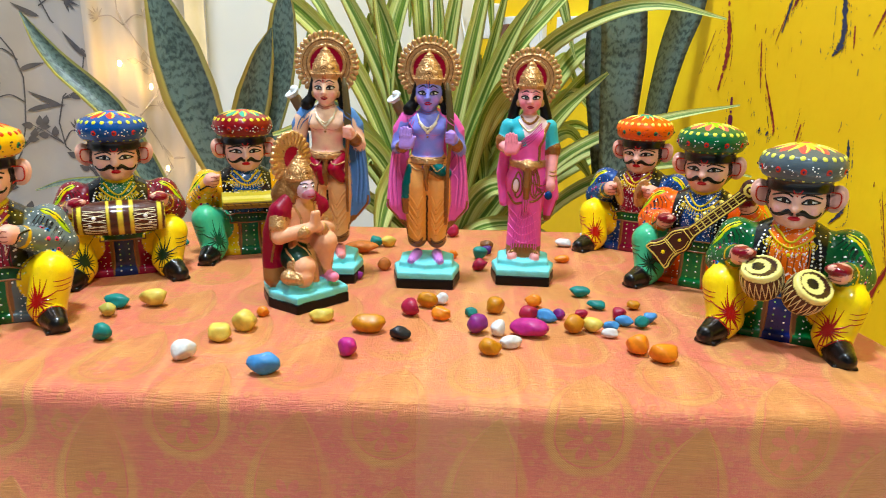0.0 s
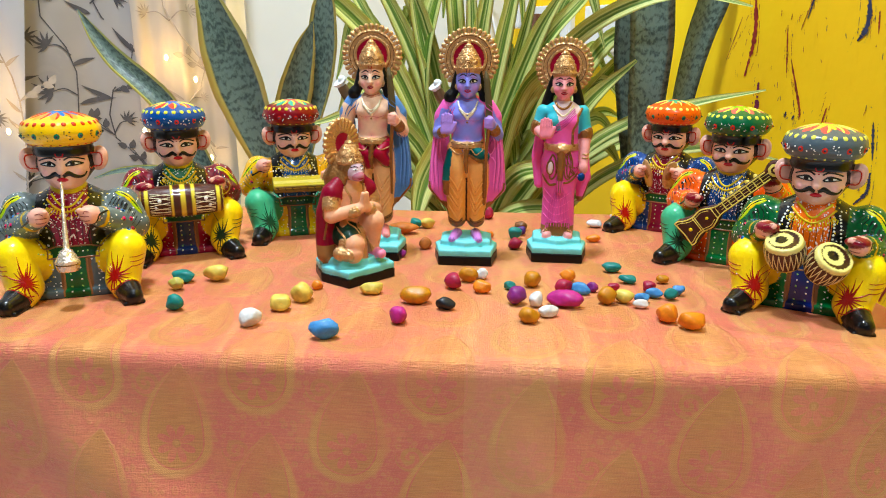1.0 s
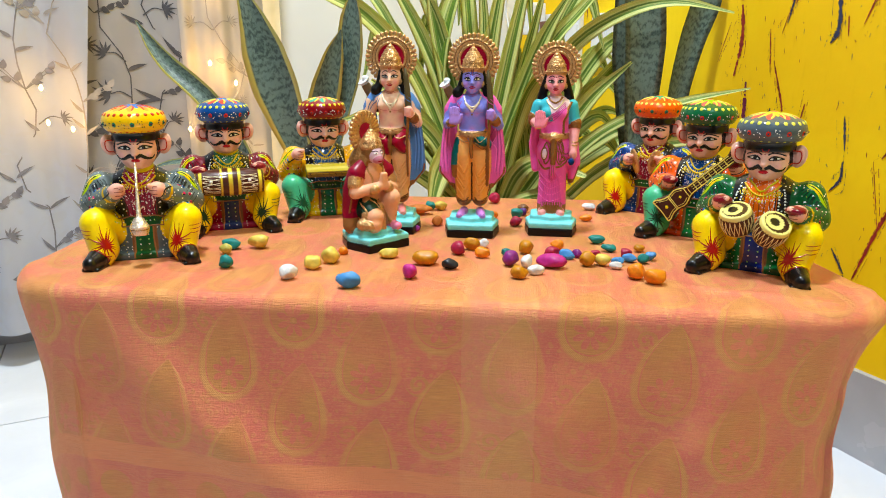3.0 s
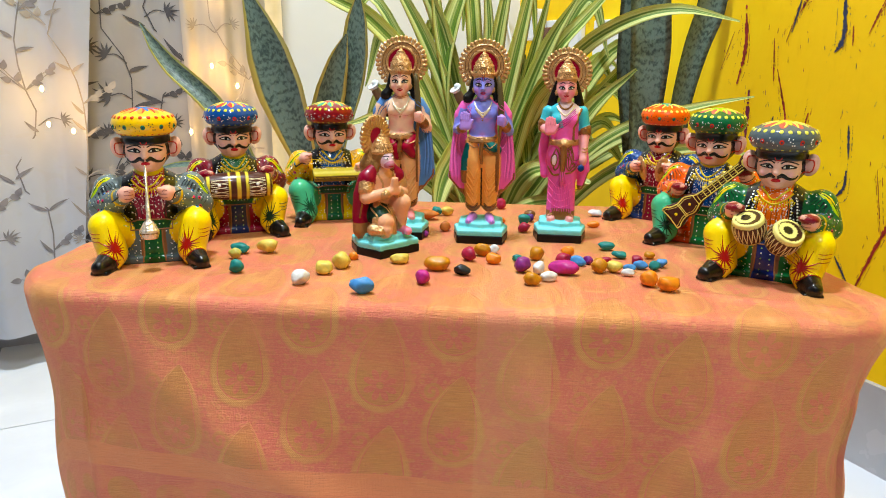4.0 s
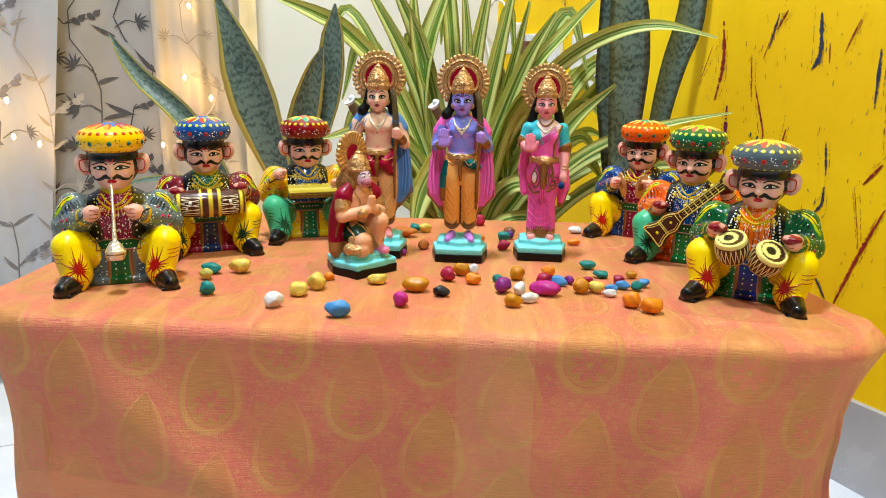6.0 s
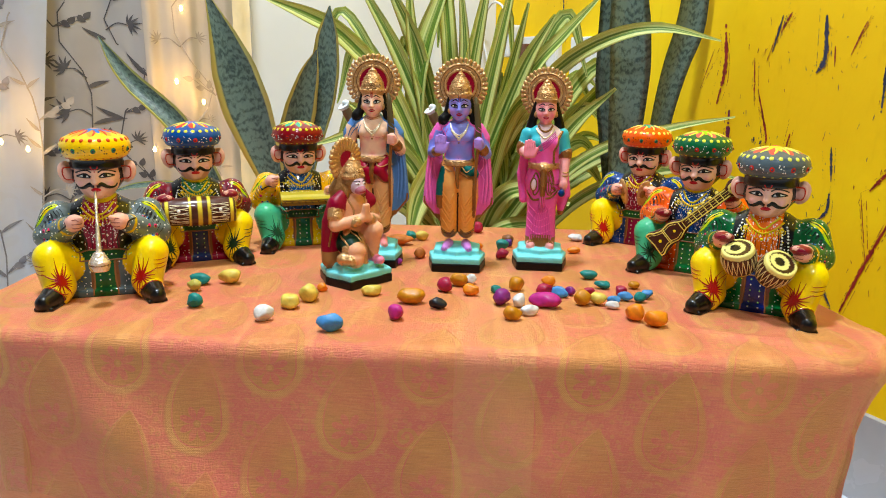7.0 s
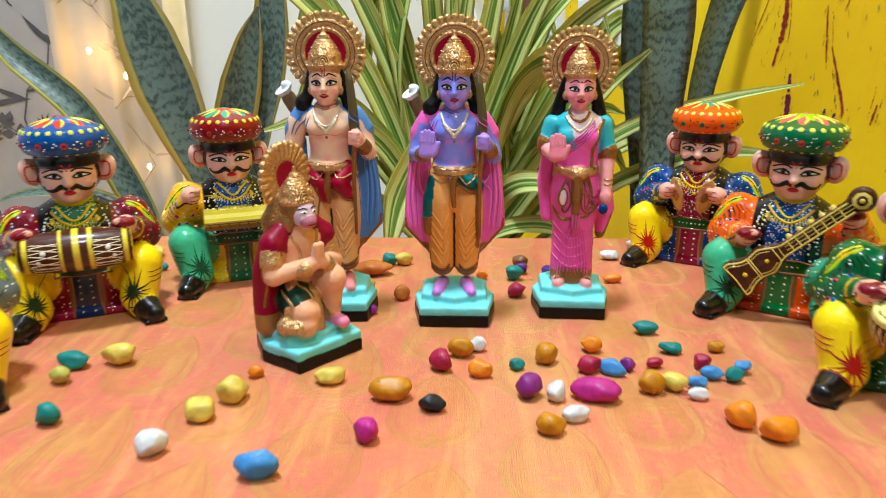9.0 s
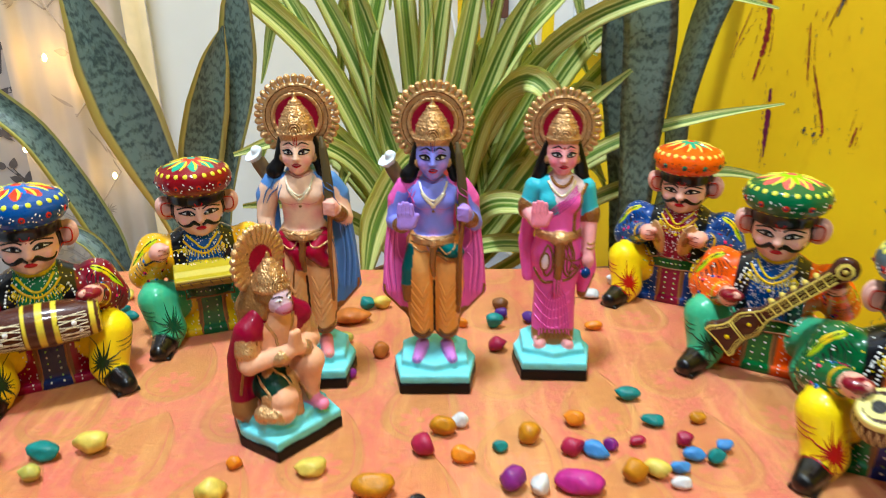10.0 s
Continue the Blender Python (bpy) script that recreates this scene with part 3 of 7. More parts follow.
def fairy_bulb(b, off, z, power):
    thing = tagged(new("fairy_light"), "small warm glowing fairy light bulb by the curtain", "fairy light", "fairy lights on the curtain")
    thing.matrix_world = CORNER @ Matrix.Translation((b, off, z))
    V, F = revolve([(0.0008, -0.0045), (0.0024, -0.0026), (0.0031, 0.0006), (0.002, 0.004), (0.0006, 0.0055)], 12)
    adopt(mesh_object("bulb", V, F, bulb_glow.mat), thing)
    glow = lamp("bulb_light", "POINT", CORNER @ Matrix.Translation((b, off + 0.022, z)), power, (1.0, 0.50, 0.09), 0.006)
    return thing


for b, off, z, power in ((0.762, 0.118, 0.190, 0.12), (0.716, 0.118, 0.152, 0.06), (0.70, 0.118, 0.01, 0.05), (0.81, 0.118, 0.065, 0.04),
                         (0.745, 0.118, 0.32, 0.05), (1.052, 0.175, 0.152, 0.14), (1.049, 0.175, 0.092, 0.04), (1.012, 0.175, 0.079, 0.03), (1.19, 0.175, 0.18, 0.05)):
    fairy_bulb(b, off, z, power * 1.5)


# ---- splashes of paint on the yellow wall ----
splash_no = 0


def splash(colour, width, *points):
    """A thrown, dragged stroke of paint, ragged and broken, laid 1 mm proud of the wall."""
    global splash_no
    splash_no += 1
    rng = random.Random(splash_no)
    V, F = [], []

    def streak(line, w, gaps):
        n = max(8, int(len(line) * 14))
        L = smooth_line(line, n)
        T = np.gradient(L, axis=0)
        T /= np.linalg.norm(T, axis=1)[:, None] + 1e-9
        k, on = len(V), []
        for i, (p, t) in enumerate(zip(L, T)):
            f = i / (n - 1)
            r = w * (0.35 + 0.9 * math.sin(math.pi * min(1, f * 0.85 + 0.1))) * rng.uniform(0.55, 1.2)
            on.append(rng.random() > gaps)
            for s in (-1, 1):
                V.append((0.001, p[0] - t[1] * r * s * rng.uniform(0.7, 1.3), p[1] + t[0] * r * s))
        F.extend((k + 2 * i, k + 2 * i + 1, k + 2 * i + 3, k + 2 * i + 2) for i in range(n - 1) if on[i])

    half = 0.0004 * width
    streak(points, half, 0.03)
    for _ in range(2):
        sh = rng.uniform(-0.012, 0.012)
        streak([(a + sh, z + rng.uniform(-0.02, 0.02)) for a, z in points], 0.0004, 0.5)
    for _ in range(5):
        a, z = rng.choice(points)
        a, z = a + rng.gauss(0, 0.02), z + rng.gauss(0, 0.025)
        streak([(a, z), (a + rng.uniform(-0.003, 0.003), z + rng.uniform(0.002, 0.01))], rng.uniform(0.0002, 0.0006), 0.1)
    ob = mesh_object("paint_splash", V, F, SPLASH[colour], False)
    ob.parent = wall_yellow
    return ob


splash("red", 7.8, (0.706, 0.296), (0.714, 0.230), (0.704, 0.171))
splash("purple", 6.5, (0.731, 0.163), (0.735, 0.076))
splash("red", 1.3, (0.688, 0.257), (0.666, 0.193))
splash("navy", 7.8, (0.878, 0.299), (0.884, 0.253), (0.882, 0.234), (0.874, 0.221))
splash("red", 2.6, (0.897, 0.257), (0.900, 0.230))
splash("red", 2.6, (0.768, 0.243), (0.776, 0.178))
splash("red", 3.9, (0.781, 0.196), (0.804, 0.132), (0.806, 0.115))
splash("navy", 3.9, (0.809, 0.303), (0.798, 0.251))
splash("red", 3.9, (0.823, 0.306), (0.808, 0.279))
splash("red", 1.3, (0.790, 0.238), (0.803, 0.279))
splash("red", 2.6, (0.937, 0.288), (0.921, 0.245))
splash("navy", 5.2, (0.971, 0.248), (0.974, 0.172))
splash("navy", 3.9, (0.913, 0.121), (0.920, 0.073))
splash("navy", 5.2, (0.920, 0.057), (0.920, 0.032), (0.905, 0.012))
splash("red", 2.6, (0.846, 0.136), (0.841, 0.110))
splash("red", 5.2, (0.998, 0.099), (0.976, 0.069))
splash("red", 1.3, (0.965, 0.064), (0.986, -0.029))
splash("red", 5.2, (1.011, 0.040), (0.986, -0.029), (0.961, -0.107))
splash("navy", 3.9, (0.923, -0.070), (0.947, -0.103))
splash("navy", 3.9, (0.784, 0.124), (0.783, 0.115))
splash("navy", 3.9, (0.798, 0.120), (0.795, 0.114))
splash("red", 2.6, (0.285, 0.346), (0.288, 0.277))
splash("navy", 4, (0.27, 0.40), (0.276, 0.33))
splash("red", 4, (0.22, 0.44), (0.225, 0.38))
splash("red", 3, (0.99, 0.20), (1.0, 0.13))


# ---- switch plates with charger and cable ----
def switch_plate(a0, a1, z0, z1, rockers, label):
    thing = tagged(new("switch_plate"), label, "switch plate", "switch plates on the yellow wall")
    thing.matrix_world = CORNER @ Matrix.Translation((0, (a0 + a1) / 2, (z0 + z1) / 2))
    w, h = a1 - a0, z1 - z0
    frame_part = part("frame", box_bm(0.006, 0, 0, 0.012, w, h, 0.003), SWITCH_WHITE, thing)
    for i in range(rockers):
        part("rocker", box_bm(0.0135, -w / 2 + w * (i + 0.5) / rockers, 0, 0.005, w / rockers * 0.8, h * 0.55, 0.0012), SWITCH_WHITE, frame_part)
    return thing


switch_plate(0.100, 0.276, 0.180, 0.295, 4, "white plastic socket plate on the yellow wall")
switch_plate(0.320, 0.432, 0.180, 0.288, 2, "white plastic switch plate on the yellow wall")
charger = tagged(new("charger"), "white plastic charger with cable plugged into the socket plate", "charger")
charger.matrix_world = CORNER @ Matrix.Translation((0.016, 0.125, 0.285))
charger_body = part("body", box_bm(0.02, 0, 0, 0.038, 0.05, 0.07, 0.006), SWITCH_WHITE, charger)
V, F = tube_mesh([(0.03, -0.01, 0.035), (0.03, -0.02, 0.075), (0.035, -0.06, 0.085), (0.03, -0.11, 0.03), (0.02, -0.075, -0.10), (0.02, -0.06, -0.25), (0.02, -0.05, -0.64)], [0.0026, 0.0026], 8, 50)
adopt(mesh_object("cable", V, F, CABLE), charger_body)
plug = tagged(new("plug"), "dark brown plastic plug in the socket plate", "plug")
plug.matrix_world = CORNER @ Matrix.Translation((0.016, 0.182, 0.25))
part("body", box_bm(0.014, 0, 0, 0.026, 0.036, 0.056, 0.005), SWITCH_BROWN, plug)


# ---- plants behind the table ----
def blade(name, points, widths, material, cup, parent, facing=(0, -1, 0.15), rim=1.0, length_scale=1.0, twist=0.0):
    """One strap leaf, channelled across and tapering, 1.6 mm thick."""
    n, m = 28, 7
    L = smooth_line(points, n)
    W = np.interp(np.linspace(0, 1, n), np.linspace(0, 1, len(widths)), widths) / 2
    T = np.gradient(L, axis=0)
    T /= np.linalg.norm(T, axis=1)[:, None]
    arc = np.concatenate([[0], np.cumsum(np.linalg.norm(np.diff(L, axis=0), axis=1))])
    V, U = [], []
    for layer in (0, 1):
        for i in range(n):
            face = np.array(facing, float)
            across = np.cross(T[i], face)
            across /= np.linalg.norm(across) + 1e-9
            nor = np.cross(across, T[i])
            tw = twist * math.sin(i / n * 3.0)
            across, nor = across * math.cos(tw) + nor * math.sin(tw), nor * math.cos(tw) - across * math.sin(tw)
            for j in range(m):
                f = j / (m - 1) * 2 - 1
                p = L[i] + across * W[i] * f + nor * (cup * W[i] * f * f - (0.0016 * (1 - f * f) if layer else 0))
                V.append(p)
                U.append((0.02 + 0.96 * (f + 1) / 2, arc[i] * length_scale))
    k = n * m
    F = grid_faces(n, m)
    F += [tuple(v + k for v in q[::-1]) for q in grid_faces(n, m)]
    for i in range(n - 1):
        for j in (0, m - 1):
            a, b = i * m + j, (i + 1) * m + j
            F.append((a, b, b + k, a + k))
    ob = mesh_object(name, V, F, material, True, U)
    at = ob.data.attributes.new("rim", "FLOAT", "POINT")
    at.data.foreach_set("value", [rim] * len(V))
    ob.parent = parent
    ob.matrix_parent_inverse = parent.matrix_world.inverted()
    return ob


def pot(parent, x, y, radius, top):
    V, F = revolve([(radius * 0.62, FLOOR_Z), (radius * 0.7, FLOOR_Z + 0.01), (radius * 0.95, top - 0.03), (radius * 1.05, top - 0.028), (radius * 1.05, top), (radius * 0.96, top), (radius * 0.94, top - 0.02)], 36)
    o = mesh_object("pot", [(a + x, b + y, c) for a, b, c in V], F, POT)
    adopt(o, parent)
    V, F = revolve([(0.004, top - 0.018), (radius * 0.95, top - 0.022)], 36)
    adopt(mesh_object("soil", [(a + x, b + y, c) for a, b, c in V], F[:-1], SOIL), o)


left_plant = tagged(new("snake_plant"), "potted snake plant with broad mottled green leaves and yellow margins", "potted plant")
pot(left_plant, -0.315, 0.355, 0.085, -0.11)


def snake(points, widths, host, foot, rim=1.0, cup=0.3, facing=(0, -1, 0.15), twist=0.0):
    return blade("leaf", points + [foot], widths + [widths[-1] * 0.8], SNAKE, cup, host, facing, rim, 1.0, twist)


snake([(-0.382, 0.300, 0.323), (-0.359, 0.300, 0.262), (-0.344, 0.300, 0.215), (-0.327, 0.300, 0.159), (-0.309, 0.300, 0.102), (-0.294, 0.300, 0.051), (-0.284, 0.300, -0.001)], [0.003, 0.041, 0.067, 0.075, 0.060, 0.041, 0.031], left_plant, (-0.300, 0.34, -0.13))
snake([(-0.235, 0.360, 0.245), (-0.248, 0.360, 0.208), (-0.263, 0.360, 0.157), (-0.277, 0.360, 0.104), (-0.286, 0.360, 0.051), (-0.292, 0.360, -0.013)], [0.003, 0.031, 0.049, 0.053, 0.042, 0.033], left_plant, (-0.304, 0.362, -0.13), 1.0, 0.25, (0.3, -1, 0.1))
snake([(-0.216, 0.373, 0.311), (-0.219, 0.373, 0.267), (-0.223, 0.373, 0.217), (-0.231, 0.373, 0.165), (-0.244, 0.373, 0.113), (-0.257, 0.373, 0.059), (-0.269, 0.373, -0.006)], [0.003, 0.037, 0.050, 0.048, 0.037, 0.028, 0.024], left_plant, (-0.294, 0.38, -0.13), 1.0, 0.3, (-0.2, -1, 0.1))
snake([(-0.566, 0.330, 0.260), (-0.542, 0.330, 0.221), (-0.515, 0.330, 0.188), (-0.482, 0.330, 0.159), (-0.450, 0.330, 0.126), (-0.419, 0.330, 0.070), (-0.392, 0.330, 0.008), (-0.377, 0.330, -0.046)], [0.002, 0.021, 0.030, 0.033, 0.035, 0.037, 0.037, 0.035], left_plant, (-0.332, 0.35, -0.13), 1.0, 0.5, (0.1, -1, 0.5))
snake([(-0.545, 0.280, 0.027), (-0.500, 0.280, 0.038), (-0.439, 0.280, 0.038), (-0.389, 0.280, 0.018), (-0.358, 0.280, -0.034)], [0.002, 0.013, 0.018, 0.020, 0.020], left_plant, (-0.335, 0.345, -0.13), 1.0, 0.4, (0, -0.6, 0.8))

right_plant = tagged(new("snake_plant"), "snake plant with tall upright dark mottled leaves in a pot", "potted plant")
pot(right_plant, 0.262, 0.418, 0.082, -0.11)
snake([(0.233, 0.372, 0.560), (0.236, 0.375, 0.365), (0.241, 0.375, 0.287), (0.246, 0.375, 0.223), (0.246, 0.375, 0.156), (0.246, 0.375, 0.087), (0.247, 0.375, 0.016)], [0.004, 0.050, 0.062, 0.062, 0.055, 0.046, 0.040], right_plant, (0.248, 0.40, -0.13), 0.0)
snake([(0.228, 0.410, 0.500), (0.224, 0.410, 0.370), (0.225, 0.410, 0.273), (0.226, 0.410, 0.197), (0.235, 0.410, 0.118), (0.245, 0.410, 0.028)], [0.004, 0.042, 0.047, 0.047, 0.044, 0.038], right_plant, (0.255, 0.42, -0.13), 0.0, 0.25, (-0.4, -1, 0))
snake([(0.373, 0.462, 0.520), (0.357, 0.460, 0.369), (0.351, 0.460, 0.293), (0.335, 0.460, 0.233), (0.323, 0.460, 0.170), (0.317, 0.460, 0.115), (0.317, 0.460, 0.040)], [0.004, 0.046, 0.052, 0.046, 0.040, 0.036, 0.032], right_plant, (0.282, 0.43, -0.13), 0.0, 0.3, (0.25, -1, 0))

ribbon_plant = tagged(new("striped_leaf_plant"), "bushy plant with long arching green leaves edged in cream yellow", "potted plant")
pot(ribbon_plant, -0.01, 0.455, 0.105, -0.12)
leaf_rng = random.Random(21)


def ribbon(points, widths):
    w = [v * 1.34 for v in widths]
    blade("leaf", points + [(-0.01 + leaf_rng.uniform(-0.03, 0.03), 0.455 + leaf_rng.uniform(-0.02, 0.02), -0.145)], w + [w[-1] * 0.8], RIBBON, leaf_rng.uniform(0.25, 0.5),
          ribbon_plant, (leaf_rng.uniform(-0.6, 0.6), -1, leaf_rng.uniform(0.1, 0.6)), 0.0, 1.0, leaf_rng.uniform(-0.4, 0.4))


ribbon([(-0.316, 0.360, 0.322), (-0.250, 0.380, 0.296), (-0.203, 0.400, 0.268), (-0.135, 0.420, 0.191), (-0.081, 0.430, 0.073), (-0.042, 0.430, -0.061)], [0.004, 0.019, 0.023, 0.025, 0.021, 0.015])
ribbon([(-0.153, 0.440, 0.399), (-0.128, 0.440, 0.339), (-0.087, 0.440, 0.254), (-0.054, 0.440, 0.129), (-0.034, 0.440, 0.025), (-0.023, 0.440, -0.073)], [0.004, 0.010, 0.025, 0.031, 0.027, 0.019])
ribbon([(-0.029, 0.440, 0.399), (-0.045, 0.440, 0.339), (-0.072, 0.440, 0.254), (-0.084, 0.440, 0.165), (-0.077, 0.440, 0.053), (-0.052, 0.440, -0.074)], [0.004, 0.019, 0.035, 0.035, 0.029, 0.019])
ribbon([(0.033, 0.440, 0.392), (0.022, 0.440, 0.332), (0.004, 0.440, 0.228), (-0.014, 0.440, 0.092), (-0.018, 0.440, -0.073)], [0.004, 0.010, 0.021, 0.025, 0.019])
ribbon([(0.080, 0.440, 0.400), (0.064, 0.440, 0.340), (0.038, 0.440, 0.220), (0.005, 0.440, 0.055), (-0.013, 0.440, -0.072)], [0.004, 0.008, 0.021, 0.025, 0.019])
ribbon([(0.132, 0.400, 0.304), (0.089, 0.410, 0.229), (0.048, 0.420, 0.123), (0.014, 0.420, 0.020), (-0.007, 0.420, -0.067)], [0.004, 0.019, 0.025, 0.023, 0.017])
ribbon([(0.195, 0.380, 0.327), (0.147, 0.400, 0.272), (0.098, 0.410, 0.212), (0.040, 0.420, 0.095), (-0.003, 0.420, -0.067)], [0.004, 0.017, 0.023, 0.025, 0.017])
ribbon([(0.356, 0.300, 0.263), (0.279, 0.320, 0.280), (0.213, 0.340, 0.269), (0.146, 0.370, 0.230), (0.091, 0.400, 0.161), (0.041, 0.420, 0.068), (-0.003, 0.430, -0.070)], [0.002, 0.012, 0.017, 0.019, 0.021, 0.021, 0.015])
ribbon([(0.226, 0.360, 0.194), (0.169, 0.380, 0.137), (0.122, 0.400, 0.063), (0.072, 0.420, -0.016), (0.026, 0.420, -0.076)], [0.004, 0.019, 0.025, 0.025, 0.019])
ribbon([(0.408, 0.360, 0.155), (0.324, 0.380, 0.136), (0.236, 0.400, 0.106), (0.161, 0.420, 0.052), (0.073, 0.430, -0.058)], [0.002, 0.010, 0.015, 0.017, 0.014])
ribbon([(0.429, 0.340, 0.060), (0.350, 0.360, 0.074), (0.271, 0.380, 0.060), (0.190, 0.410, 0.017), (0.093, 0.430, -0.077)], [0.002, 0.010, 0.015, 0.017, 0.014])
ribbon([(-0.234, 0.340, 0.103), (-0.162, 0.360, 0.117), (-0.096, 0.400, 0.072), (-0.042, 0.430, -0.041)], [0.004, 0.017, 0.021, 0.017])
ribbon([(-0.083, 0.300, -0.035), (-0.071, 0.330, 0.025), (-0.034, 0.360, 0.087), (-0.009, 0.400, 0.069), (-0.003, 0.430, -0.070)], [0.010, 0.033, 0.029, 0.025, 0.019])
ribbon([(0.161, 0.320, 0.020), (0.095, 0.360, 0.035), (0.052, 0.400, 0.006), (0.017, 0.430, -0.079)], [0.006, 0.025, 0.027, 0.019])
ribbon([(0.119, 0.330, 0.111), (0.135, 0.350, 0.160), (0.102, 0.370, 0.183), (0.057, 0.400, 0.125), (0.016, 0.430, -0.069)], [0.008, 0.023, 0.025, 0.025, 0.017])
ribbon([(-0.205, 0.440, 0.399), (-0.173, 0.440, 0.339), (-0.119, 0.440, 0.245), (-0.073, 0.440, 0.137), (-0.034, 0.440, 0.016), (-0.018, 0.440, -0.073)], [0.004, 0.008, 0.019, 0.023, 0.021, 0.016])
ribbon([(-0.104, 0.440, 0.399), (-0.101, 0.440, 0.339), (-0.096, 0.440, 0.271), (-0.078, 0.440, 0.174), (-0.033, 0.440, -0.043)], [0.004, 0.008, 0.016, 0.019, 0.016])
ribbon([(-0.016, 0.440, 0.340), (-0.008, 0.440, 0.246), (-0.012, 0.440, 0.129), (-0.015, 0.440, -0.072)], [0.006, 0.016, 0.019, 0.016])
ribbon([(0.091, 0.440, 0.324), (0.068, 0.440, 0.229), (0.031, 0.440, 0.084), (-0.008, 0.440, -0.072)], [0.004, 0.014, 0.018, 0.014])
ribbon([(-0.236, 0.360, 0.034), (-0.167, 0.380, 0.032), (-0.098, 0.410, -0.009), (-0.032, 0.430, -0.080)], [0.004, 0.017, 0.021, 0.015])
ribbon([(-0.192, 0.380, 0.166), (-0.133, 0.400, 0.121), (-0.080, 0.420, 0.046), (-0.032, 0.430, -0.070)], [0.004, 0.019, 0.023, 0.017])
ribbon([(0.158, 0.340, -0.033), (0.107, 0.370, -0.023), (0.053, 0.400, -0.041), (0.017, 0.430, -0.089)], [0.006, 0.019, 0.021, 0.015])
for i in range(22):
    az = leaf_rng.uniform(-0.15, 1.15) * math.pi
    rise, reach = leaf_rng.uniform(0.16, 0.46), leaf_rng.uniform(0.05, 0.24)
    dx, dy = math.cos(az) * reach, math.sin(az) * reach * 0.55
    bend = leaf_rng.uniform(0.0, 0.12)
    x0, y0 = -0.01, 0.46
    w = leaf_rng.uniform(0.013, 0.024)
    pts = [(x0 + dx * 1.25, max(0.3, y0 + dy * 1.25), rise - 0.12 - bend), (x0 + dx, max(0.32, y0 + dy), rise - 0.10), (x0 + dx * 0.55, max(0.36, y0 + dy * 0.55), rise * 0.62 - 0.10), (x0 + dx * 0.2, max(0.42, y0 + dy * 0.2), rise * 0.2 - 0.10)]
    ribbon(pts, [0.002, w, w * 1.1, w * 0.9])


for i in range(24):
    az = leaf_rng.uniform(-0.12, 0.42) * math.pi
    rise, reach = leaf_rng.uniform(0.12, 0.33), leaf_rng.uniform(0.08, 0.30)
    dx, dy = math.cos(az) * reach, math.sin(az) * reach * 0.5
    bend = leaf_rng.uniform(-0.02, 0.10)
    x0, y0 = 0.01, 0.46
    w = leaf_rng.uniform(0.013, 0.023)
    ribbon([(x0 + dx * 1.25, max(0.31, y0 + dy * 1.25), rise - 0.12 - bend), (x0 + dx, max(0.32, y0 + dy), rise - 0.10), (x0 + dx * 0.55, max(0.36, y0 + dy * 0.55), rise * 0.62 - 0.10), (x0 + dx * 0.2, max(0.42, y0 + dy * 0.2), rise * 0.2 - 0.10)],
           [0.002, w, w * 1.1, w * 0.9])


# ---- painted pebbles ----
PEBBLE = {k: pebble_material(k, c) for k, c in {
    "teal": (0.01, 0.24, 0.22), "lime": (0.56, 0.51, 0.10), "yellow": (0.78, 0.60, 0.10), "white": (0.78, 0.78, 0.76), "blue": (0.07, 0.30, 0.68),
    "orange": (0.90, 0.27, 0.008), "mustard": (0.60, 0.24, 0.004), "magenta": (0.52, 0.02, 0.24), "black": (0.012, 0.014, 0.02), "crimson": (0.42, 0.012, 0.06),
    "purple": (0.25, 0.02, 0.22), "terracotta": (0.55, 0.16, 0.02), "brown": (0.25, 0.10, 0.03), "violet": (0.10, 0.03, 0.28)}.items()}
WORD = {"lime": "pale lime", "crimson": "crimson red", "terracotta": "burnt orange", "purple": "purple magenta"}
pebble_no = 0


def pebble(colour, x, y, long, tall, turn=None, tip=0.0):
    """A tumbled stone with a few worn facets, lying on the cloth."""
    global pebble_no
    pebble_no += 1
    rng = random.Random(100 + pebble_no)
    rx = long / 2
    rz = min(tall * 0.46, rx * 0.85)
    ry = min(rx * rng.uniform(0.75, 0.95), max(rz, rx * 0.6))
    bm = bmesh.new()
    bmesh.ops.create_icosphere(bm, subdivisions=3, radius=1)
    planes = [(Vector((rng.gauss(0, 1), rng.gauss(0, 1), rng.gauss(0, 0.8))).normalized(), rng.uniform(0.62, 0.88)) for _ in range(8)]
    off = Vector((rng.uniform(0, 50), 3, 7))
    for v in bm.verts:
        p = v.co.copy()
        for n, d in planes:
            over = p.dot(n) - d
            if over > 0:
                p -= n * over * 0.78
        p *= 1 + 0.13 * noise.noise(p * 1.4 + off)
        p.y *= 1 - tip * p.x
        p.z *= 1 - tip * 0.6 * p.x
        v.co = Vector((p.x * rx, p.y * ry, p.z * rz))
    wide = max(abs(v.co.x) for v in bm.verts) / rx
    for v in bm.verts:
        v.co /= wide
    low = min(v.co.z for v in bm.verts)
    for v in bm.verts:
        v.co.z -= low
    for f in bm.faces:
        f.smooth = True
    me = bpy.data.meshes.new("pebble")
    bm.to_mesh(me)
    bm.free()
    me.materials.append(PEBBLE[colour])
    ob = new("pebble", me)
    ob.matrix_world = pose(x, y, -0.0016, 0, 0, rng.uniform(-25, 25) if turn is None else turn)
    size = "large" if long > 0.022 else "small" if long < 0.014 else "smooth"
    return tagged(ob, f"{size} {WORD.get(colour, colour)} painted pebble lying on the cloth", "pebble", "painted pebbles on the cloth")


pebble("teal", -0.235, -0.145, 0.0185, 0.0157)
pebble("lime", -0.256, -0.096, 0.0160, 0.0140)
pebble("teal", -0.259, -0.073, 0.0238, 0.0124, -15)
pebble("yellow", -0.229, -0.067, 0.0266, 0.0164, 0)
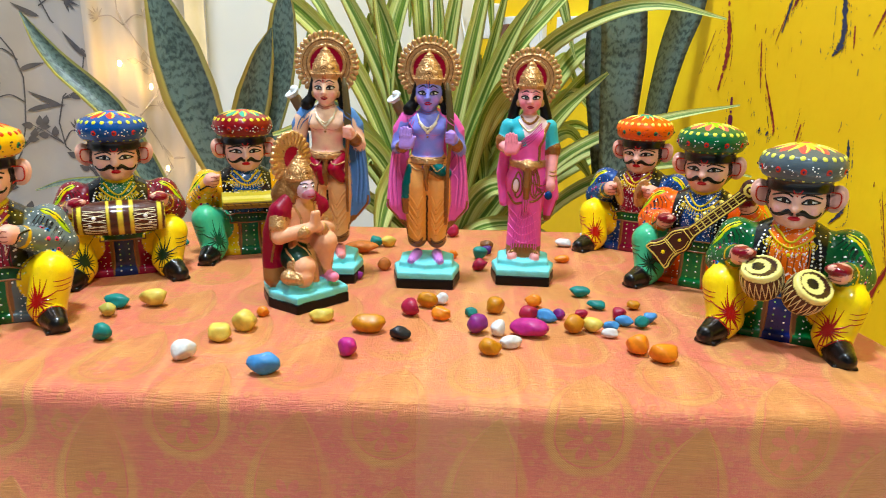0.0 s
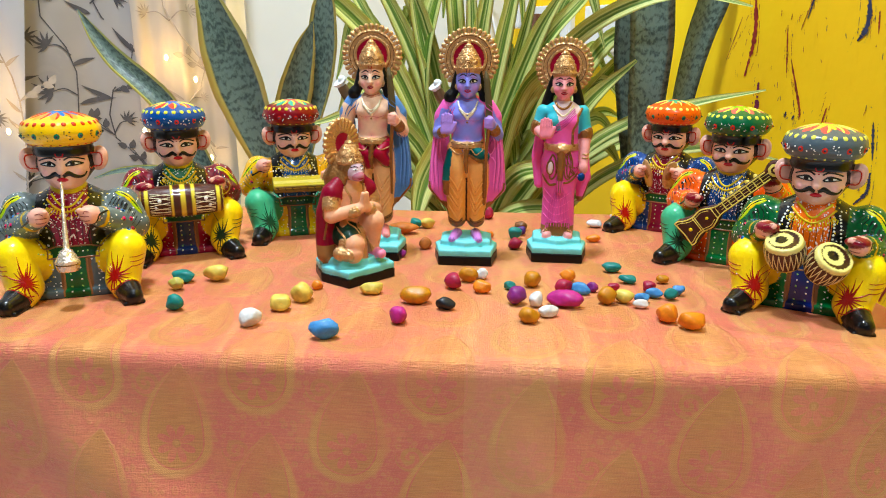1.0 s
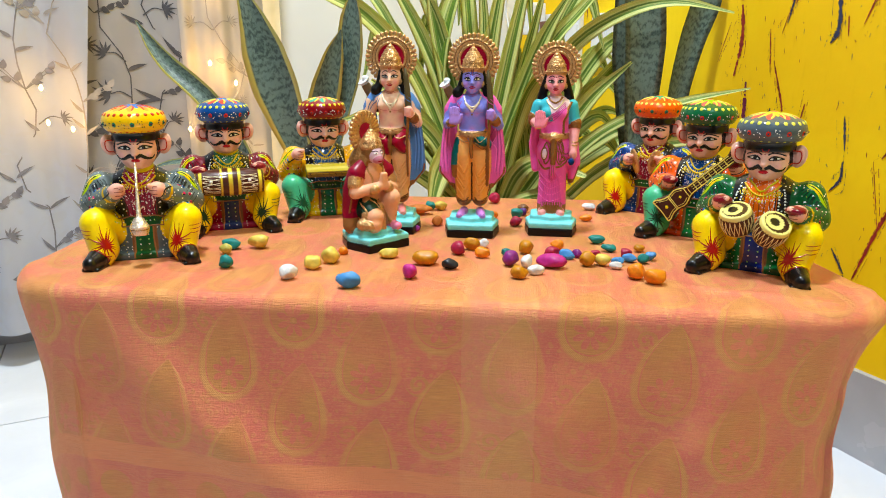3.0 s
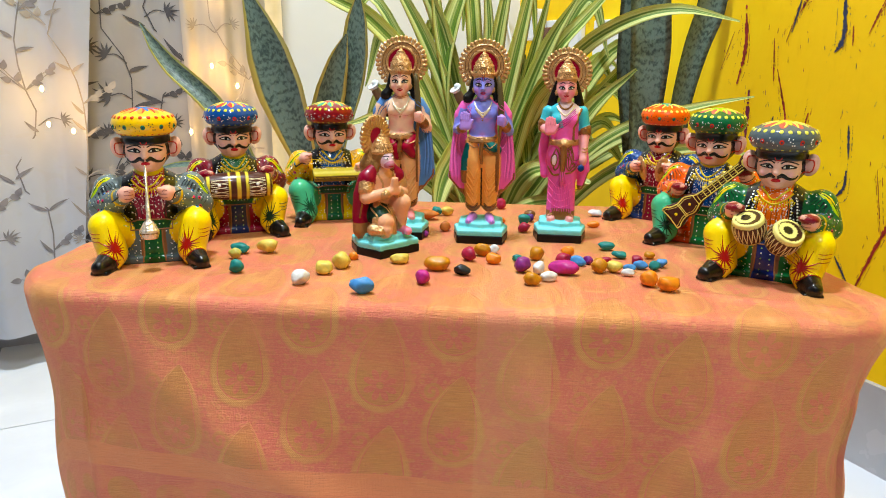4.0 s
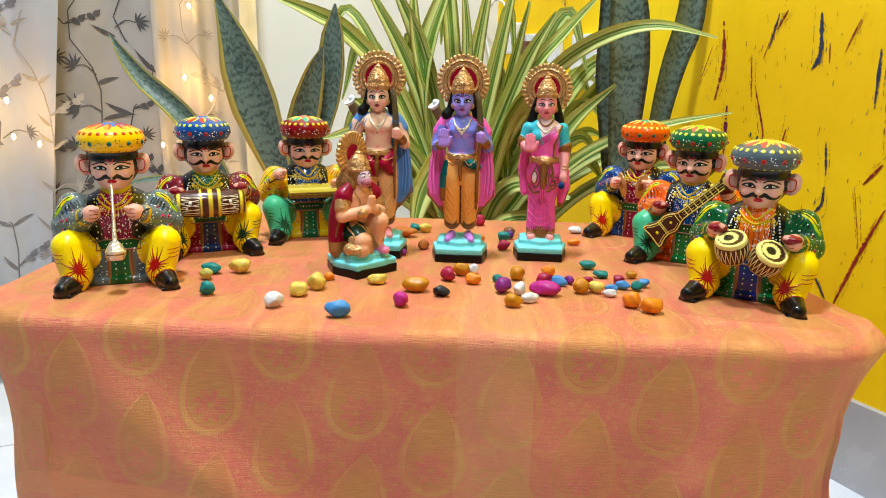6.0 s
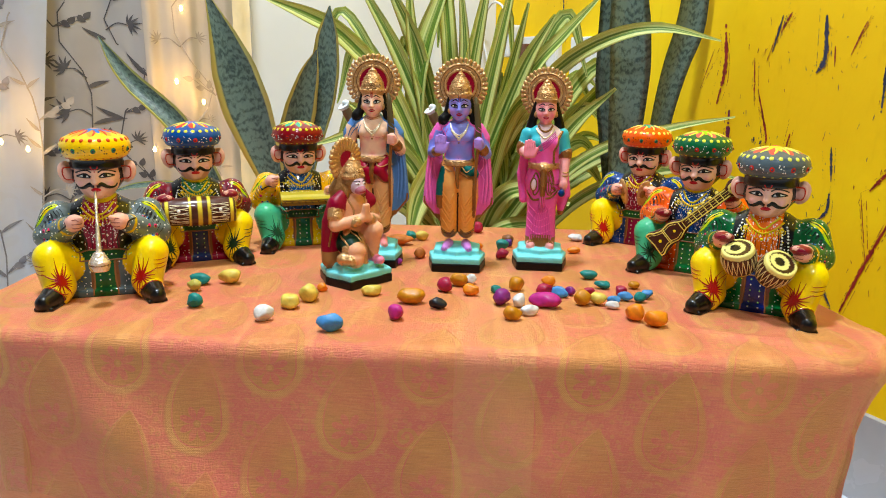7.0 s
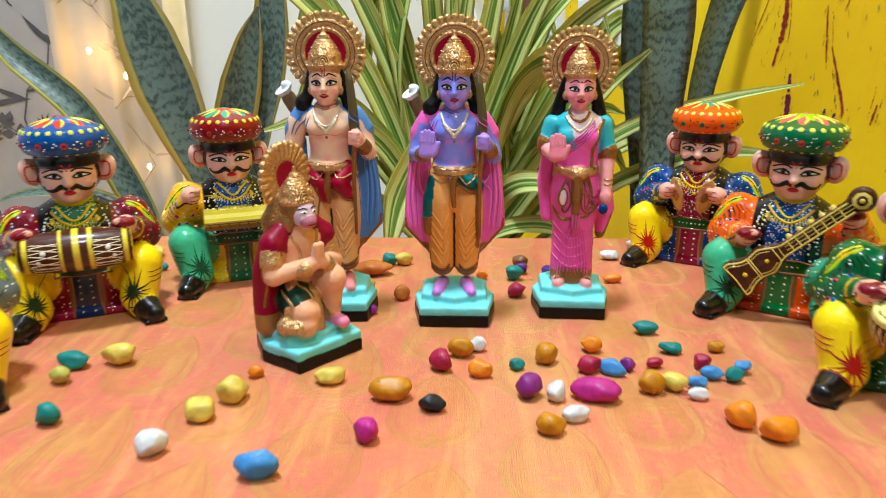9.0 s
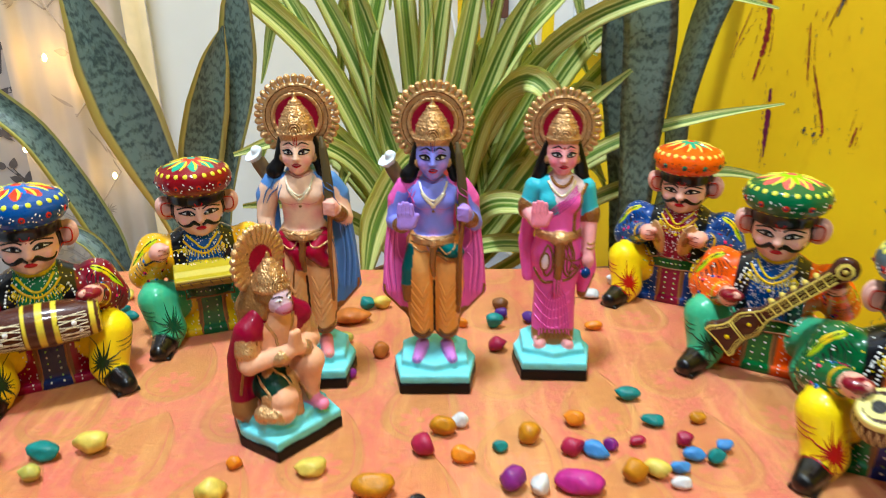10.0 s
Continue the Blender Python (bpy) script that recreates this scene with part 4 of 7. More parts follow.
pebble("white", -0.159, -0.174, 0.0185, 0.0170, 20, 0.3)
pebble("yellow", -0.146, -0.138, 0.0180, 0.0172)
pebble("yellow", -0.133, -0.116, 0.0215, 0.0210, 40)
pebble("blue", -0.096, -0.192, 0.0235, 0.0180, 0)
pebble("orange", -0.128, -0.085, 0.0110, 0.0100)
pebble("yellow", -0.078, -0.091, 0.0215, 0.0110, 5)
pebble("mustard", -0.035, -0.111, 0.0285, 0.0190, 0)
pebble("magenta", -0.044, -0.157, 0.0175, 0.0195, 80, 0.35)
pebble("black", -0.009, -0.125, 0.0180, 0.0125, 0)
pebble("crimson", -0.005, -0.071, 0.0182, 0.0200)
pebble("mustard", 0.008, -0.050, 0.0190, 0.0165)
pebble("white", 0.020, -0.041, 0.0145, 0.0130)
pebble("orange", 0.022, -0.080, 0.0180, 0.0135, -15, 0.3)
pebble("teal", 0.046, -0.069, 0.0120, 0.0095, 0)
pebble("mustard", 0.067, -0.059, 0.0155, 0.0140)
pebble("purple", 0.051, -0.106, 0.0182, 0.0170)
pebble("white", 0.068, -0.110, 0.0160, 0.0160, 70)
pebble("white", 0.077, -0.134, 0.0180, 0.0120, 10)
pebble("mustard", 0.061, -0.147, 0.0182, 0.0155, 0)
pebble("magenta", 0.093, -0.108, 0.0325, 0.0185, -12)
pebble("crimson", 0.095, -0.072, 0.0170, 0.0150)
pebble("orange", 0.101, -0.040, 0.0160, 0.0135)
pebble("blue", 0.110, -0.074, 0.0200, 0.0140, -25)
pebble("purple", 0.121, -0.069, 0.0110, 0.0115, -30)
pebble("mustard", 0.129, -0.099, 0.0175, 0.0165)
pebble("yellow", 0.144, -0.095, 0.0195, 0.0130, -25)
pebble("blue", 0.161, -0.092, 0.0146, 0.0100, 0)
pebble("white", 0.157, -0.106, 0.0142, 0.0080, 0)
pebble("crimson", 0.140, -0.064, 0.0123, 0.0095, 0)
pebble("teal", 0.147, -0.008, 0.0200, 0.0100, -8)
pebble("teal", 0.157, -0.041, 0.0170, 0.0100, -15)
pebble("crimson", 0.172, -0.064, 0.0130, 0.0110)
pebble("blue", 0.174, -0.079, 0.0160, 0.0105, -5)
pebble("teal", 0.187, -0.082, 0.0135, 0.0125)
pebble("blue", 0.197, -0.071, 0.0125, 0.0105)
pebble("mustard", 0.190, -0.038, 0.0122, 0.0105)
pebble("orange", 0.172, -0.136, 0.0215, 0.0170, -45)
pebble("orange", 0.187, -0.151, 0.0205, 0.0145, -10)
pebble("terracotta", -0.076, 0.118, 0.0385, 0.0160, 0)
pebble("teal", -0.064, 0.146, 0.0155, 0.0145)
pebble("yellow", -0.050, 0.148, 0.0190, 0.0145)
pebble("lime", -0.079, 0.079, 0.0200, 0.0120, 15)
pebble("purple", -0.067, 0.024, 0.0135, 0.0110, 0)
pebble("terracotta", -0.043, 0.058, 0.0170, 0.0150, 60)
pebble("orange", 0.026, 0.109, 0.0110, 0.0090)
pebble("teal", 0.055, 0.108, 0.0180, 0.0155)
pebble("brown", 0.063, 0.145, 0.0160, 0.0130)
pebble("violet", 0.063, 0.126, 0.0130, 0.0110)
pebble("crimson", 0.055, 0.066, 0.0165, 0.0140)
pebble("white", 0.154, 0.166, 0.0210, 0.0125, 0)
pebble("orange", 0.144, 0.102, 0.0165, 0.0100, 0)
pebble("teal", -0.294, 0.137, 0.0150, 0.0120)
pebble("teal", -0.283, 0.128, 0.0160, 0.0100)
pebble("yellow", -0.305, 0.172, 0.0180, 0.0140)
pebble("violet", 0.087, 0.117, 0.0130, 0.0120)
pebble("blue", 0.097, 0.121, 0.0120, 0.0100)
pebble("crimson", 0.022, 0.203, 0.0180, 0.0180)
pebble("white", 0.185, 0.20, 0.0180, 0.0130)


# ---- figurines: sculpted as one skin, then painted ----
def rgb(r, g, b):
    """A paint colour from 0-255 screen values."""
    return tuple(((v / 255 + 0.055) / 1.055) ** 2.4 if v > 10 else v / 255 / 12.92 for v in (r, g, b))


SKIN, SKIN_PALE, BLACK, WHITE = rgb(236, 178, 160), rgb(237, 188, 170), rgb(12, 10, 10), rgb(240, 240, 236)
GOLD, DULL_GOLD, SILVER = rgb(204, 164, 120), rgb(152, 110, 72), rgb(236, 222, 204)
MM = 0.001


class Sculpt:
    """Soft solids blended into one skin on a fine lattice, with painted strokes and dabs laid on it. Lengths in millimetres, front towards -y."""

    def __init__(self):
        self.solids, self.strokes, self.dabs = [], [], []
        self.pivot, self.size, self.shift = np.zeros(3), 1.0, np.zeros(3)

    def at(self, p):
        """A point, shrunk about the pivot (for heads and the like)."""
        return self.pivot + self.shift + (np.array(p, float) - self.pivot) * self.size

    def solid(self, fn, lo, hi, colour, k=2.0, gilt=0.0, spot=0.0, fine=False):
        if callable(colour) and self.size != 1.0:
            inner, o, z, up = colour, self.pivot.copy(), self.size, self.shift.copy()
            colour = lambda P: inner(o + (P - o - up) / z)
        self.solids.append((fn, np.array(lo, float), np.array(hi, float), colour, k, gilt, spot, fine))

    def ball(self, c, r, colour, k=2.0, turn=None, **kw):
        c = self.at(c)
        r = np.array(r if isinstance(r, tuple) else (r, r, r), float) * self.size
        R = np.array(Euler([radians(a) for a in turn]).to_matrix()) if turn else np.eye(3)

        def fn(P):
            q = ((P - c) @ R) / r
            k0 = np.sqrt((q * q).sum(1)) + 1e-9
            k1 = np.sqrt(((q / r) ** 2).sum(1)) + 1e-9
            return k0 * (k0 - 1) / k1

        m = r.max() if turn else r
        self.solid(fn, c - m, c + m, colour, k, **kw)

    def rod(self, points, radii, colour, k=2.0, squash=(1, 1, 1), **kw):
        """A limb along a line, its radius changing from point to point; squash > 1 makes it thinner along that axis."""
        A, s = np.array([self.at(p) for p in points]), np.array(squash, float)
        rr = np.interp(np.linspace(0, 1, len(points)), np.linspace(0, 1, len(radii)), radii) * self.size

        def fn(P):
            best = None
            for a, b, ra, rb in zip(A[:-1], A[1:], rr[:-1], rr[1:]):
                ab = (b - a) * s
                q = (P - a) * s
                t = np.clip((q @ ab) / (ab @ ab + 1e-9), 0, 1)
                d = np.sqrt(((q - t[:, None] * ab) ** 2).sum(1)) - (ra + (rb - ra) * t)
                best = d if best is None else np.minimum(best, d)
            return best / s.max() ** 0.5

        m = rr.max()
        self.solid(fn, A.min(0) - m, A.max(0) + m, colour, k, **kw)

    def slab(self, c, half, colour, k=1.0, edge=1.5, turn=None, **kw):
        c, half, edge = self.at(c), np.array(half, float) * self.size, edge * self.size
        R = np.array(Euler([radians(a) for a in turn]).to_matrix()) if turn else np.eye(3)

        def fn(P):
            q = np.abs((P - c) @ R) - (half - edge)
            return np.sqrt((np.maximum(q, 0) ** 2).sum(1)) + np.minimum(q.max(1), 0) - edge

        m = np.linalg.norm(half) if turn else half
        self.solid(fn, c - m, c + m, colour, k, **kw)

    def drum(self, c, axis, half, profile, colour, k=1.0, **kw):
        """A turned solid about an axis; profile(t) gives the radius for t from -1 to 1."""
        c, a = self.at(c), np.array(axis, float)
        a /= np.linalg.norm(a)
        z, half = self.size, half * self.size

        def fn(P):
            q = P - c
            h = q @ a
            rad = np.sqrt(np.maximum((q * q).sum(1) - h * h, 0))
            d1, d2 = rad - z * profile(np.clip(h / half, -1, 1)), np.abs(h) - half
            return np.minimum(np.maximum(d1, d2), 0) + np.sqrt(np.maximum(d1, 0) ** 2 + np.maximum(d2, 0) ** 2)

        m = half + z * float(np.max(profile(np.linspace(-1, 1, 9))))
        self.solid(fn, c - m, c + m, colour, k, **kw)

    def prism(self, corners, z0, z1, colour, k=0.5, edge=1.2, **kw):
        """An upright block with the given corners, counter-clockwise."""
        C = np.array(corners, float)
        E = np.roll(C, -1, 0) - C
        N = np.stack([E[:, 1], -E[:, 0]], 1) / np.linalg.norm(E, axis=1)[:, None]

        def fn(P):
            side = np.max([(P[:, :2] - c) @ n for c, n in zip(C, N)], axis=0)
            a = side + edge + 0.12 * np.sin(P[:, 0] * 0.31 + P[:, 2] * 0.5) * np.sin(P[:, 1] * 0.27)
            b = np.abs(P[:, 2] - (z0 + z1) / 2) - (z1 - z0) / 2 + edge + 0.2 * np.sin(P[:, 0] * 0.17 + 1) * np.sin(P[:, 1] * 0.2)
            return np.sqrt(np.maximum(a, 0) ** 2 + np.maximum(b, 0) ** 2) + np.minimum(np.maximum(a, b), 0) - edge

        self.solid(fn, (*C.min(0), z0), (*C.max(0), z1), colour, k, **kw)

    def stroke(self, points, width, colour, gilt=0.0, taper=False, count=None, lift=0.15):
        self.strokes.append(([tuple(self.at(p)) for p in points], width * self.size ** 0.5, colour, gilt, taper, count, lift))

    def dab(self, p, r, colour, gilt=0.0, high=0.35):
        self.dabs.append((tuple(self.at(p)), r * self.size ** 0.5, colour, gilt, high))

    def field(self, P):
        F = np.full(len(P), 50.0)
        for fn, lo, hi, _, k, *_ in self.solids:
            d = fn(P)
            h = np.maximum(k - np.abs(F - d), 0) / k
            F = np.minimum(F, d) - h * h * k / 4
        return F

    def nearest(self, P):
        best, who = np.full(len(P), 1e9), np.zeros(len(P), int)
        for i, (fn, *_) in enumerate(self.solids):
            d = fn(P)
            m = d < best
            best[m], who[m] = d[m], i
        return who

    def settle(self, P):
        """Points moved onto the skin, with its normals."""
        P = np.array(P, float)
        for _ in range(4):
            f = self.field(P)
            G = np.stack([self.field(P + e) - f for e in np.eye(3) * 0.25], 1) / 0.25
            L = np.linalg.norm(G, axis=1)[:, None] + 1e-6
            P = P - G / L * np.clip(f / L[:, 0], -6, 6)[:, None]
        return P, G / L

    def skin(self, solids, step):
        """Surface nets over the lattice."""
        lo = np.min([s[1] for s in solids], 0) - 3 * step
        hi = np.max([s[2] for s in solids], 0) + 3 * step
        n = np.ceil((hi - lo) / step).astype(int) + 1
        F = np.full(n, 20.0, np.float32)
        ax = [lo[i] + step * np.arange(n[i]) for i in range(3)]
        for fn, a, b, _, k, *_ in solids:
            i0 = np.clip(((a - k - 2 * step - lo) / step).astype(int), 0, n - 1)
            i1 = np.clip(((b + k + 2 * step - lo) / step).astype(int) + 2, 0, n)
            sl = tuple(slice(p, q) for p, q in zip(i0, i1))
            g = np.meshgrid(*(ax[i][sl[i]] for i in range(3)), indexing="ij")
            d = fn(np.stack([v.ravel() for v in g], 1)).reshape(g[0].shape)
            cur = F[sl]
            h = np.maximum(k - np.abs(cur - d), 0) / k
            F[sl] = np.minimum(cur, d) - h * h * k / 4
        S = F < 0
        total, hits = np.zeros((*(n - 1), 3), np.float32), np.zeros(n - 1, np.int16)
        edges = []
        for axis in range(3):
            a = tuple(slice(0, -1) if i == axis else slice(None) for i in range(3))
            b = tuple(slice(1, None) if i == axis else slice(None) for i in range(3))
            cross = S[a] != S[b]
            I = np.argwhere(cross)
            fa, fb = F[a][cross], F[b][cross]
            t = fa / (fa - fb)
            p = I.astype(np.float32)
            p[:, axis] += t
            o1, o2 = [i for i in range(3) if i != axis]
            for d1 in (0, 1):
                for d2 in (0, 1):
                    C = I.copy()
                    C[:, o1] -= d1
                    C[:, o2] -= d2
                    np.add.at(total, tuple(C.T), p)
                    np.add.at(hits, tuple(C.T), 1)
            edges.append((axis, o1, o2, I, S[a][cross]))
        live = hits > 0
        index = np.full(hits.shape, -1, np.int32)
        index[live] = np.arange(live.sum())
        V = lo + step * (total[live] / hits[live][:, None])
        Q = []
        for axis, o1, o2, I, inside in edges:
            C = np.repeat(I[:, None, :], 4, 1)
            C[:, 1, o1] -= 1
            C[:, 2, o1] -= 1
            C[:, 2, o2] -= 1
            C[:, 3, o2] -= 1
            q = index[C[..., 0], C[..., 1], C[..., 2]]
            flip = inside if axis != 1 else ~inside
            q[flip] = q[flip][:, ::-1]
            Q.append(q[:, ::-1])
        return V, np.vstack(Q)

    def build(self, name, material, step, fine_step=None):
        verts, faces, paint, gilt, spot = [], [], [], [], []
        count = 0

        def put(V, F, c, g, s):
            nonlocal count
            V = np.asarray(V, float)
            verts.append(V)
            faces.extend([tuple(int(i) + count for i in f) for f in F])
            paint.append(np.broadcast_to(np.asarray(c, float), (len(V), 3)))
            gilt.append(np.broadcast_to(g, len(V)))
            spot.append(np.broadcast_to(s, len(V)))
            count += len(V)

        for fine, st in ((False, step), (True, fine_step)):
            group = [s for s in self.solids if s[7] == fine]
            if not group:
                continue
            V, Q = self.skin(group, st)
            keep, self.solids = self.solids, group
            who = self.nearest(V)
            c, g, sp = np.zeros((len(V), 3)), np.zeros(len(V)), np.zeros(len(V))
            for i, (_, _, _, colour, _, gl, so, _) in enumerate(group):
                m = who == i
                if m.any():
                    out = colour(V[m]) if callable(colour) else colour
                    if isinstance(out, tuple) and len(out) == 2:
                        c[m], sp[m] = out[0], out[1]
                    else:
                        c[m], sp[m] = out, so
                    g[m] = gl
            self.solids = keep
            put(V, Q.tolist(), c, g, sp)
        if self.strokes:
            lines, spans = [], []
            for points, width, colour, gl, taper, cnt, lift in self.strokes:
                L = smooth_line(points, cnt or max(3, 6 * (len(points) - 1) + 1))
                spans.append(len(L))
                lines.append(L)
            P, N = self.settle(np.vstack(lines))
            at = 0
            for (points, width, colour, gl, taper, cnt, lift), n in zip(self.strokes, spans):
                p, nn = P[at:at + n], N[at:at + n]
                at += n
                T = np.gradient(p, axis=0)
                T /= np.linalg.norm(T, axis=1)[:, None] + 1e-9
                B = np.cross(T, nn)
                f = np.linspace(0, 1, n)
                if taper == "both":
                    w = width * np.sqrt(np.maximum(1 - (2 * f - 1) ** 2, 0.02))
                elif taper:
                    w = width * (1 - 0.85 * f)
                else:
                    w = np.full(n, float(width))
                w = w[:, None]
                hgt = np.minimum(w, 0.6) * 0.55 + lift
                rows = np.stack([p - B * w - nn * 0.4, p - B * w * 0.75 + nn * hgt * 0.75, p + nn * hgt, p + B * w * 0.75 + nn * hgt * 0.75, p + B * w - nn * 0.4], 1)
                F = [tuple(q[::-1]) for q in grid_faces(n, 5)]
                put(rows.reshape(-1, 3), F, colour, gl, 0.0)
        if self.dabs:
            P, N = self.settle([d[0] for d in self.dabs])
            for (p0, r, colour, gl, high), p, nn in zip(self.dabs, P, N):
                a = np.cross(nn, (0.3, 0.9, 0.2))
                a /= np.linalg.norm(a)
                b = np.cross(nn, a)
                ring = [p + (a * math.cos(w) + b * math.sin(w)) * r - nn * 0.3 for w in np.linspace(0, 2 * math.pi, 9)[:-1]]
                ring2 = [p + (a * math.cos(w) + b * math.sin(w)) * r * 0.7 + nn * (high * min(1, r) * 0.8 + 0.12) for w in np.linspace(0, 2 * math.pi, 9)[:-1]]
                F = [(i, (i + 1) % 8, 8 + (i + 1) % 8, 8 + i) for i in range(8)] + [tuple(range(8, 16))]
                put(ring + ring2, F, colour, gl, 0.0)
        me = bpy.data.meshes.new(name)
        me.from_pydata((np.vstack(verts) * MM).tolist(), [], faces)
        me.polygons.foreach_set("use_smooth", [True] * len(me.polygons))
        col = np.concatenate([np.vstack(paint), np.ones((count, 1))], 1)
        me.attributes.new("paint", "FLOAT_COLOR", "POINT").data.foreach_set("color", col.ravel())
        me.attributes.new("gilt", "FLOAT", "POINT").data.foreach_set("value", np.concatenate(gilt))
        me.attributes.new("spot", "FLOAT", "POINT").data.foreach_set("value", np.concatenate(spot))
        me.materials.append(material)
        return new(name, me)


def choose(P, base, *rules):
    """Colours for points: the base, then each (mask, colour) painted over it. Spots: (mask, colour, amount)."""
    c, s = np.broadcast_to(np.array(base, float), (len(P), 3)).copy(), np.zeros(len(P))
    for rule in rules:
        c[rule[0]] = rule[1]
        s[rule[0]] = rule[2] if len(rule) > 2 else 0.0
    return c, s


def musician(name, label, where, turn, hat, hat_dots, hat_petals, sleeve, chest, side, middle, leg, burst, play, arms, scale=1.0, belt=rgb(22, 70, 30), henna=False, rise=0.0):
    """A seated lacquered figure with a big turban, moustache and drawn-up knees; play() adds its instrument."""
    S = Sculpt()

    def coat(P):
        x, y, z = P.T
        front = y < 6
        out, a = choose(P, sleeve, (np.ones(len(P), bool), sleeve, 0.8),
                        (front & (np.abs(x) < 26) & (z > 44), rgb(8, 8, 12), 0.8),
                        (front & (np.abs(x) < 15) & (z > 43), chest, 1.0),
                        ((z < 46) & (z > 36), belt, 0.0),
                        ((z < 36), side, 0.7),
                        (front & (z < 36) & (np.abs(x) < 11), middle, 0.0),
                        (front & (z < 36) & (np.abs(np.abs(x) - 11) < 1.6), rgb(120, 84, 56), 0.0))
        return out, a

    # body: tapering torso with fluted skirt, round shoulders
    S.rod([(0, 4, 8), (0, 4, 40), (0, 4, 66)], [36, 34, 32], coat, 6, (1, 1.25, 1))
    S.ball((0, 4, 68), (46, 24, 22), coat, 8)
    S.slab((0, 3, 3.5), (37, 29, 3.5), lambda P: choose(P, side, (np.abs(P[:, 0]) < 11, middle)), 3)
    # legs
    for s in (-1, 1):
        S.rod([(s * 22, 0, 26), (s * 44, -27, 42), (s * 38, -33, 16)], [17, 15.5, 14.5], leg, 4)
        S.slab((s * 40, -36, 9), (9, 9, 9), leg, 6, 5)
        S.rod([(s * 41, -38, 8), (s * 44, -46, 8.5), (s * 48, -56, 6.8)], [9.8, 9.8, 7.6], BLACK, 2)
        S.slab((s * 44, -46, 1.6), (9, 15, 1.6), BLACK, 1.5, 1, (0, 0, s * 18))
    # arms
    for s, (elbow, hand) in zip((-1, 1), arms):
        sh = (s * 40, 3, 76)
        e, h = np.array(elbow, float), np.array(hand, float)
        w = h + (e - h) / np.linalg.norm(e - h) * 9
        S.rod([sh, elbow, tuple(w)], [15, 14, 8.5], lambda P: choose(P, sleeve, (np.ones(len(P), bool), sleeve, 0.9)), 6)
        S.rod([tuple(w + (w - h) * 0.25), tuple(w)], [9.2, 8.2], rgb(205, 165, 30), 0.8)
        S.ball(tuple(h), (8, 8.5, 8), SKIN, 3)
        S.rod([tuple(h + np.array((-s * 2, -4, 3))), tuple(h + np.array((-s * 6, -7, 5)))], [3.2, 2.6], SKIN, 2)
        if henna:
            S.ball(tuple(h + np.array((-s * 2, -3, 3))), (9, 7, 4.5), rgb(126, 18, 36), 1.5)
        for f in range(3):
            S.stroke([tuple(h + np.array((-s * 7, -5, -4 + 4 * f))), tuple(h + np.array((s * 1, -8, -4 + 4 * f)))], 0.45, rgb(150, 90, 80))
        S.stroke([tuple(w + np.array((9, -2, 6))), tuple(w + np.array((0, -9, 2))), tuple(w + np.array((-9, -2, -5)))], 0.9, BLACK)
    # collar and neck
    S.rod([(0, 1, 82), (0, 0, 98 + rise)], [15, 12.5], rgb(214, 190, 30), 5)
    # head on a finer lattice
    S.pivot, S.size, S.shift = np.array((0.0, 0.0, 91.0)), 0.87, np.array((0.0, 0.0, rise))
    face = lambda P: choose(P, SKIN_PALE, ((P[:, 1] > 3) & (P[:, 2] > 100), BLACK), ((P[:, 2] > 127.5), BLACK), ((np.abs(P[:, 0]) > 22.0) & (P[:, 2] > 110) & (P[:, 1] > -9), BLACK))[0]
    S.ball((0, -2, 115), (24, 23, 23), face, 3, fine=True)
    S.ball((0, -5.5, 102.5), (16.0, 17, 15.5), face, 9, fine=True)
    S.rod([(0, -23.5, 116), (0, -27, 109)], [2.2, 3.4], SKIN_PALE, 4, fine=True)
    S.ball((0, -20, 95.5), (7, 4.5, 4.5), SKIN_PALE, 4, fine=True)
    S.ball((0, -20.5, 101), (9, 4, 3), SKIN_PALE, 4, fine=True)
    for s in (-1, 1):
        S.ball((s * 11.5, -16, 107.5), (6, 5.5, 5.5), SKIN_PALE, 5, fine=True)
        S.ball((s * 30.5, 1, 117), (9.5, 4, 13), SKIN_PALE, 2.5, (0, s * 20, s * -25), fine=True)
        S.ball((s * 31.0, -3.6, 117.5), (5.5, 1.6, 8.5), rgb(238, 186, 172), 1.0, (0, s * 20, s * -25), fine=True)
    S.size = 0.91
    S.drum((0, 1, 126.0), (0, 0, 1), 4.5, lambda t: 25.6 + 0 * t, BLACK, 2, fine=True)
    S.ball((0, 3, 112), (25, 22, 20), BLACK, 2, fine=True)

    def cap(P):
        ang, z = np.arctan2(P[:, 1], P[:, 0]), P[:, 2]
        wave = hat_petals[2] if len(hat_petals) > 2 else 5
        rad = np.hypot(P[:, 0], P[:, 1] - 1)
        petal = (rad < 21 + 5 * np.cos(ang * 8)) & (z > 146)
        inner = (rad < 13 + 6 * np.cos(ang * 8 + math.pi)) & (z > 148)
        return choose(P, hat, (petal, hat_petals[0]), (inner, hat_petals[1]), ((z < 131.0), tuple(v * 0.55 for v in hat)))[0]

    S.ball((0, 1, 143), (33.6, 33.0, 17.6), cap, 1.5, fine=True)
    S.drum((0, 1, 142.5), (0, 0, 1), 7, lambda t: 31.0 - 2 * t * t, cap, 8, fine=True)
    S.ball((0, 1, 158.5), (5, 5, 3), hat_petals[0], 3, fine=True)
    rng = random.Random(len(label))
    for i in range(24):
        a = 2 * math.pi * i / 24
        S.dab((31 * math.cos(a), 1 + 30 * math.sin(a), 150.5), 2.3, hat_dots)
        S.dab((29 * math.cos(a + 0.1), 1 + 29 * math.sin(a + 0.1), 131.5), 1.35, hat_dots)
    dark_hat = hat[0] < 0.6
    for i in range(11):
        a = 2 * math.pi * i / 11 + 0.2
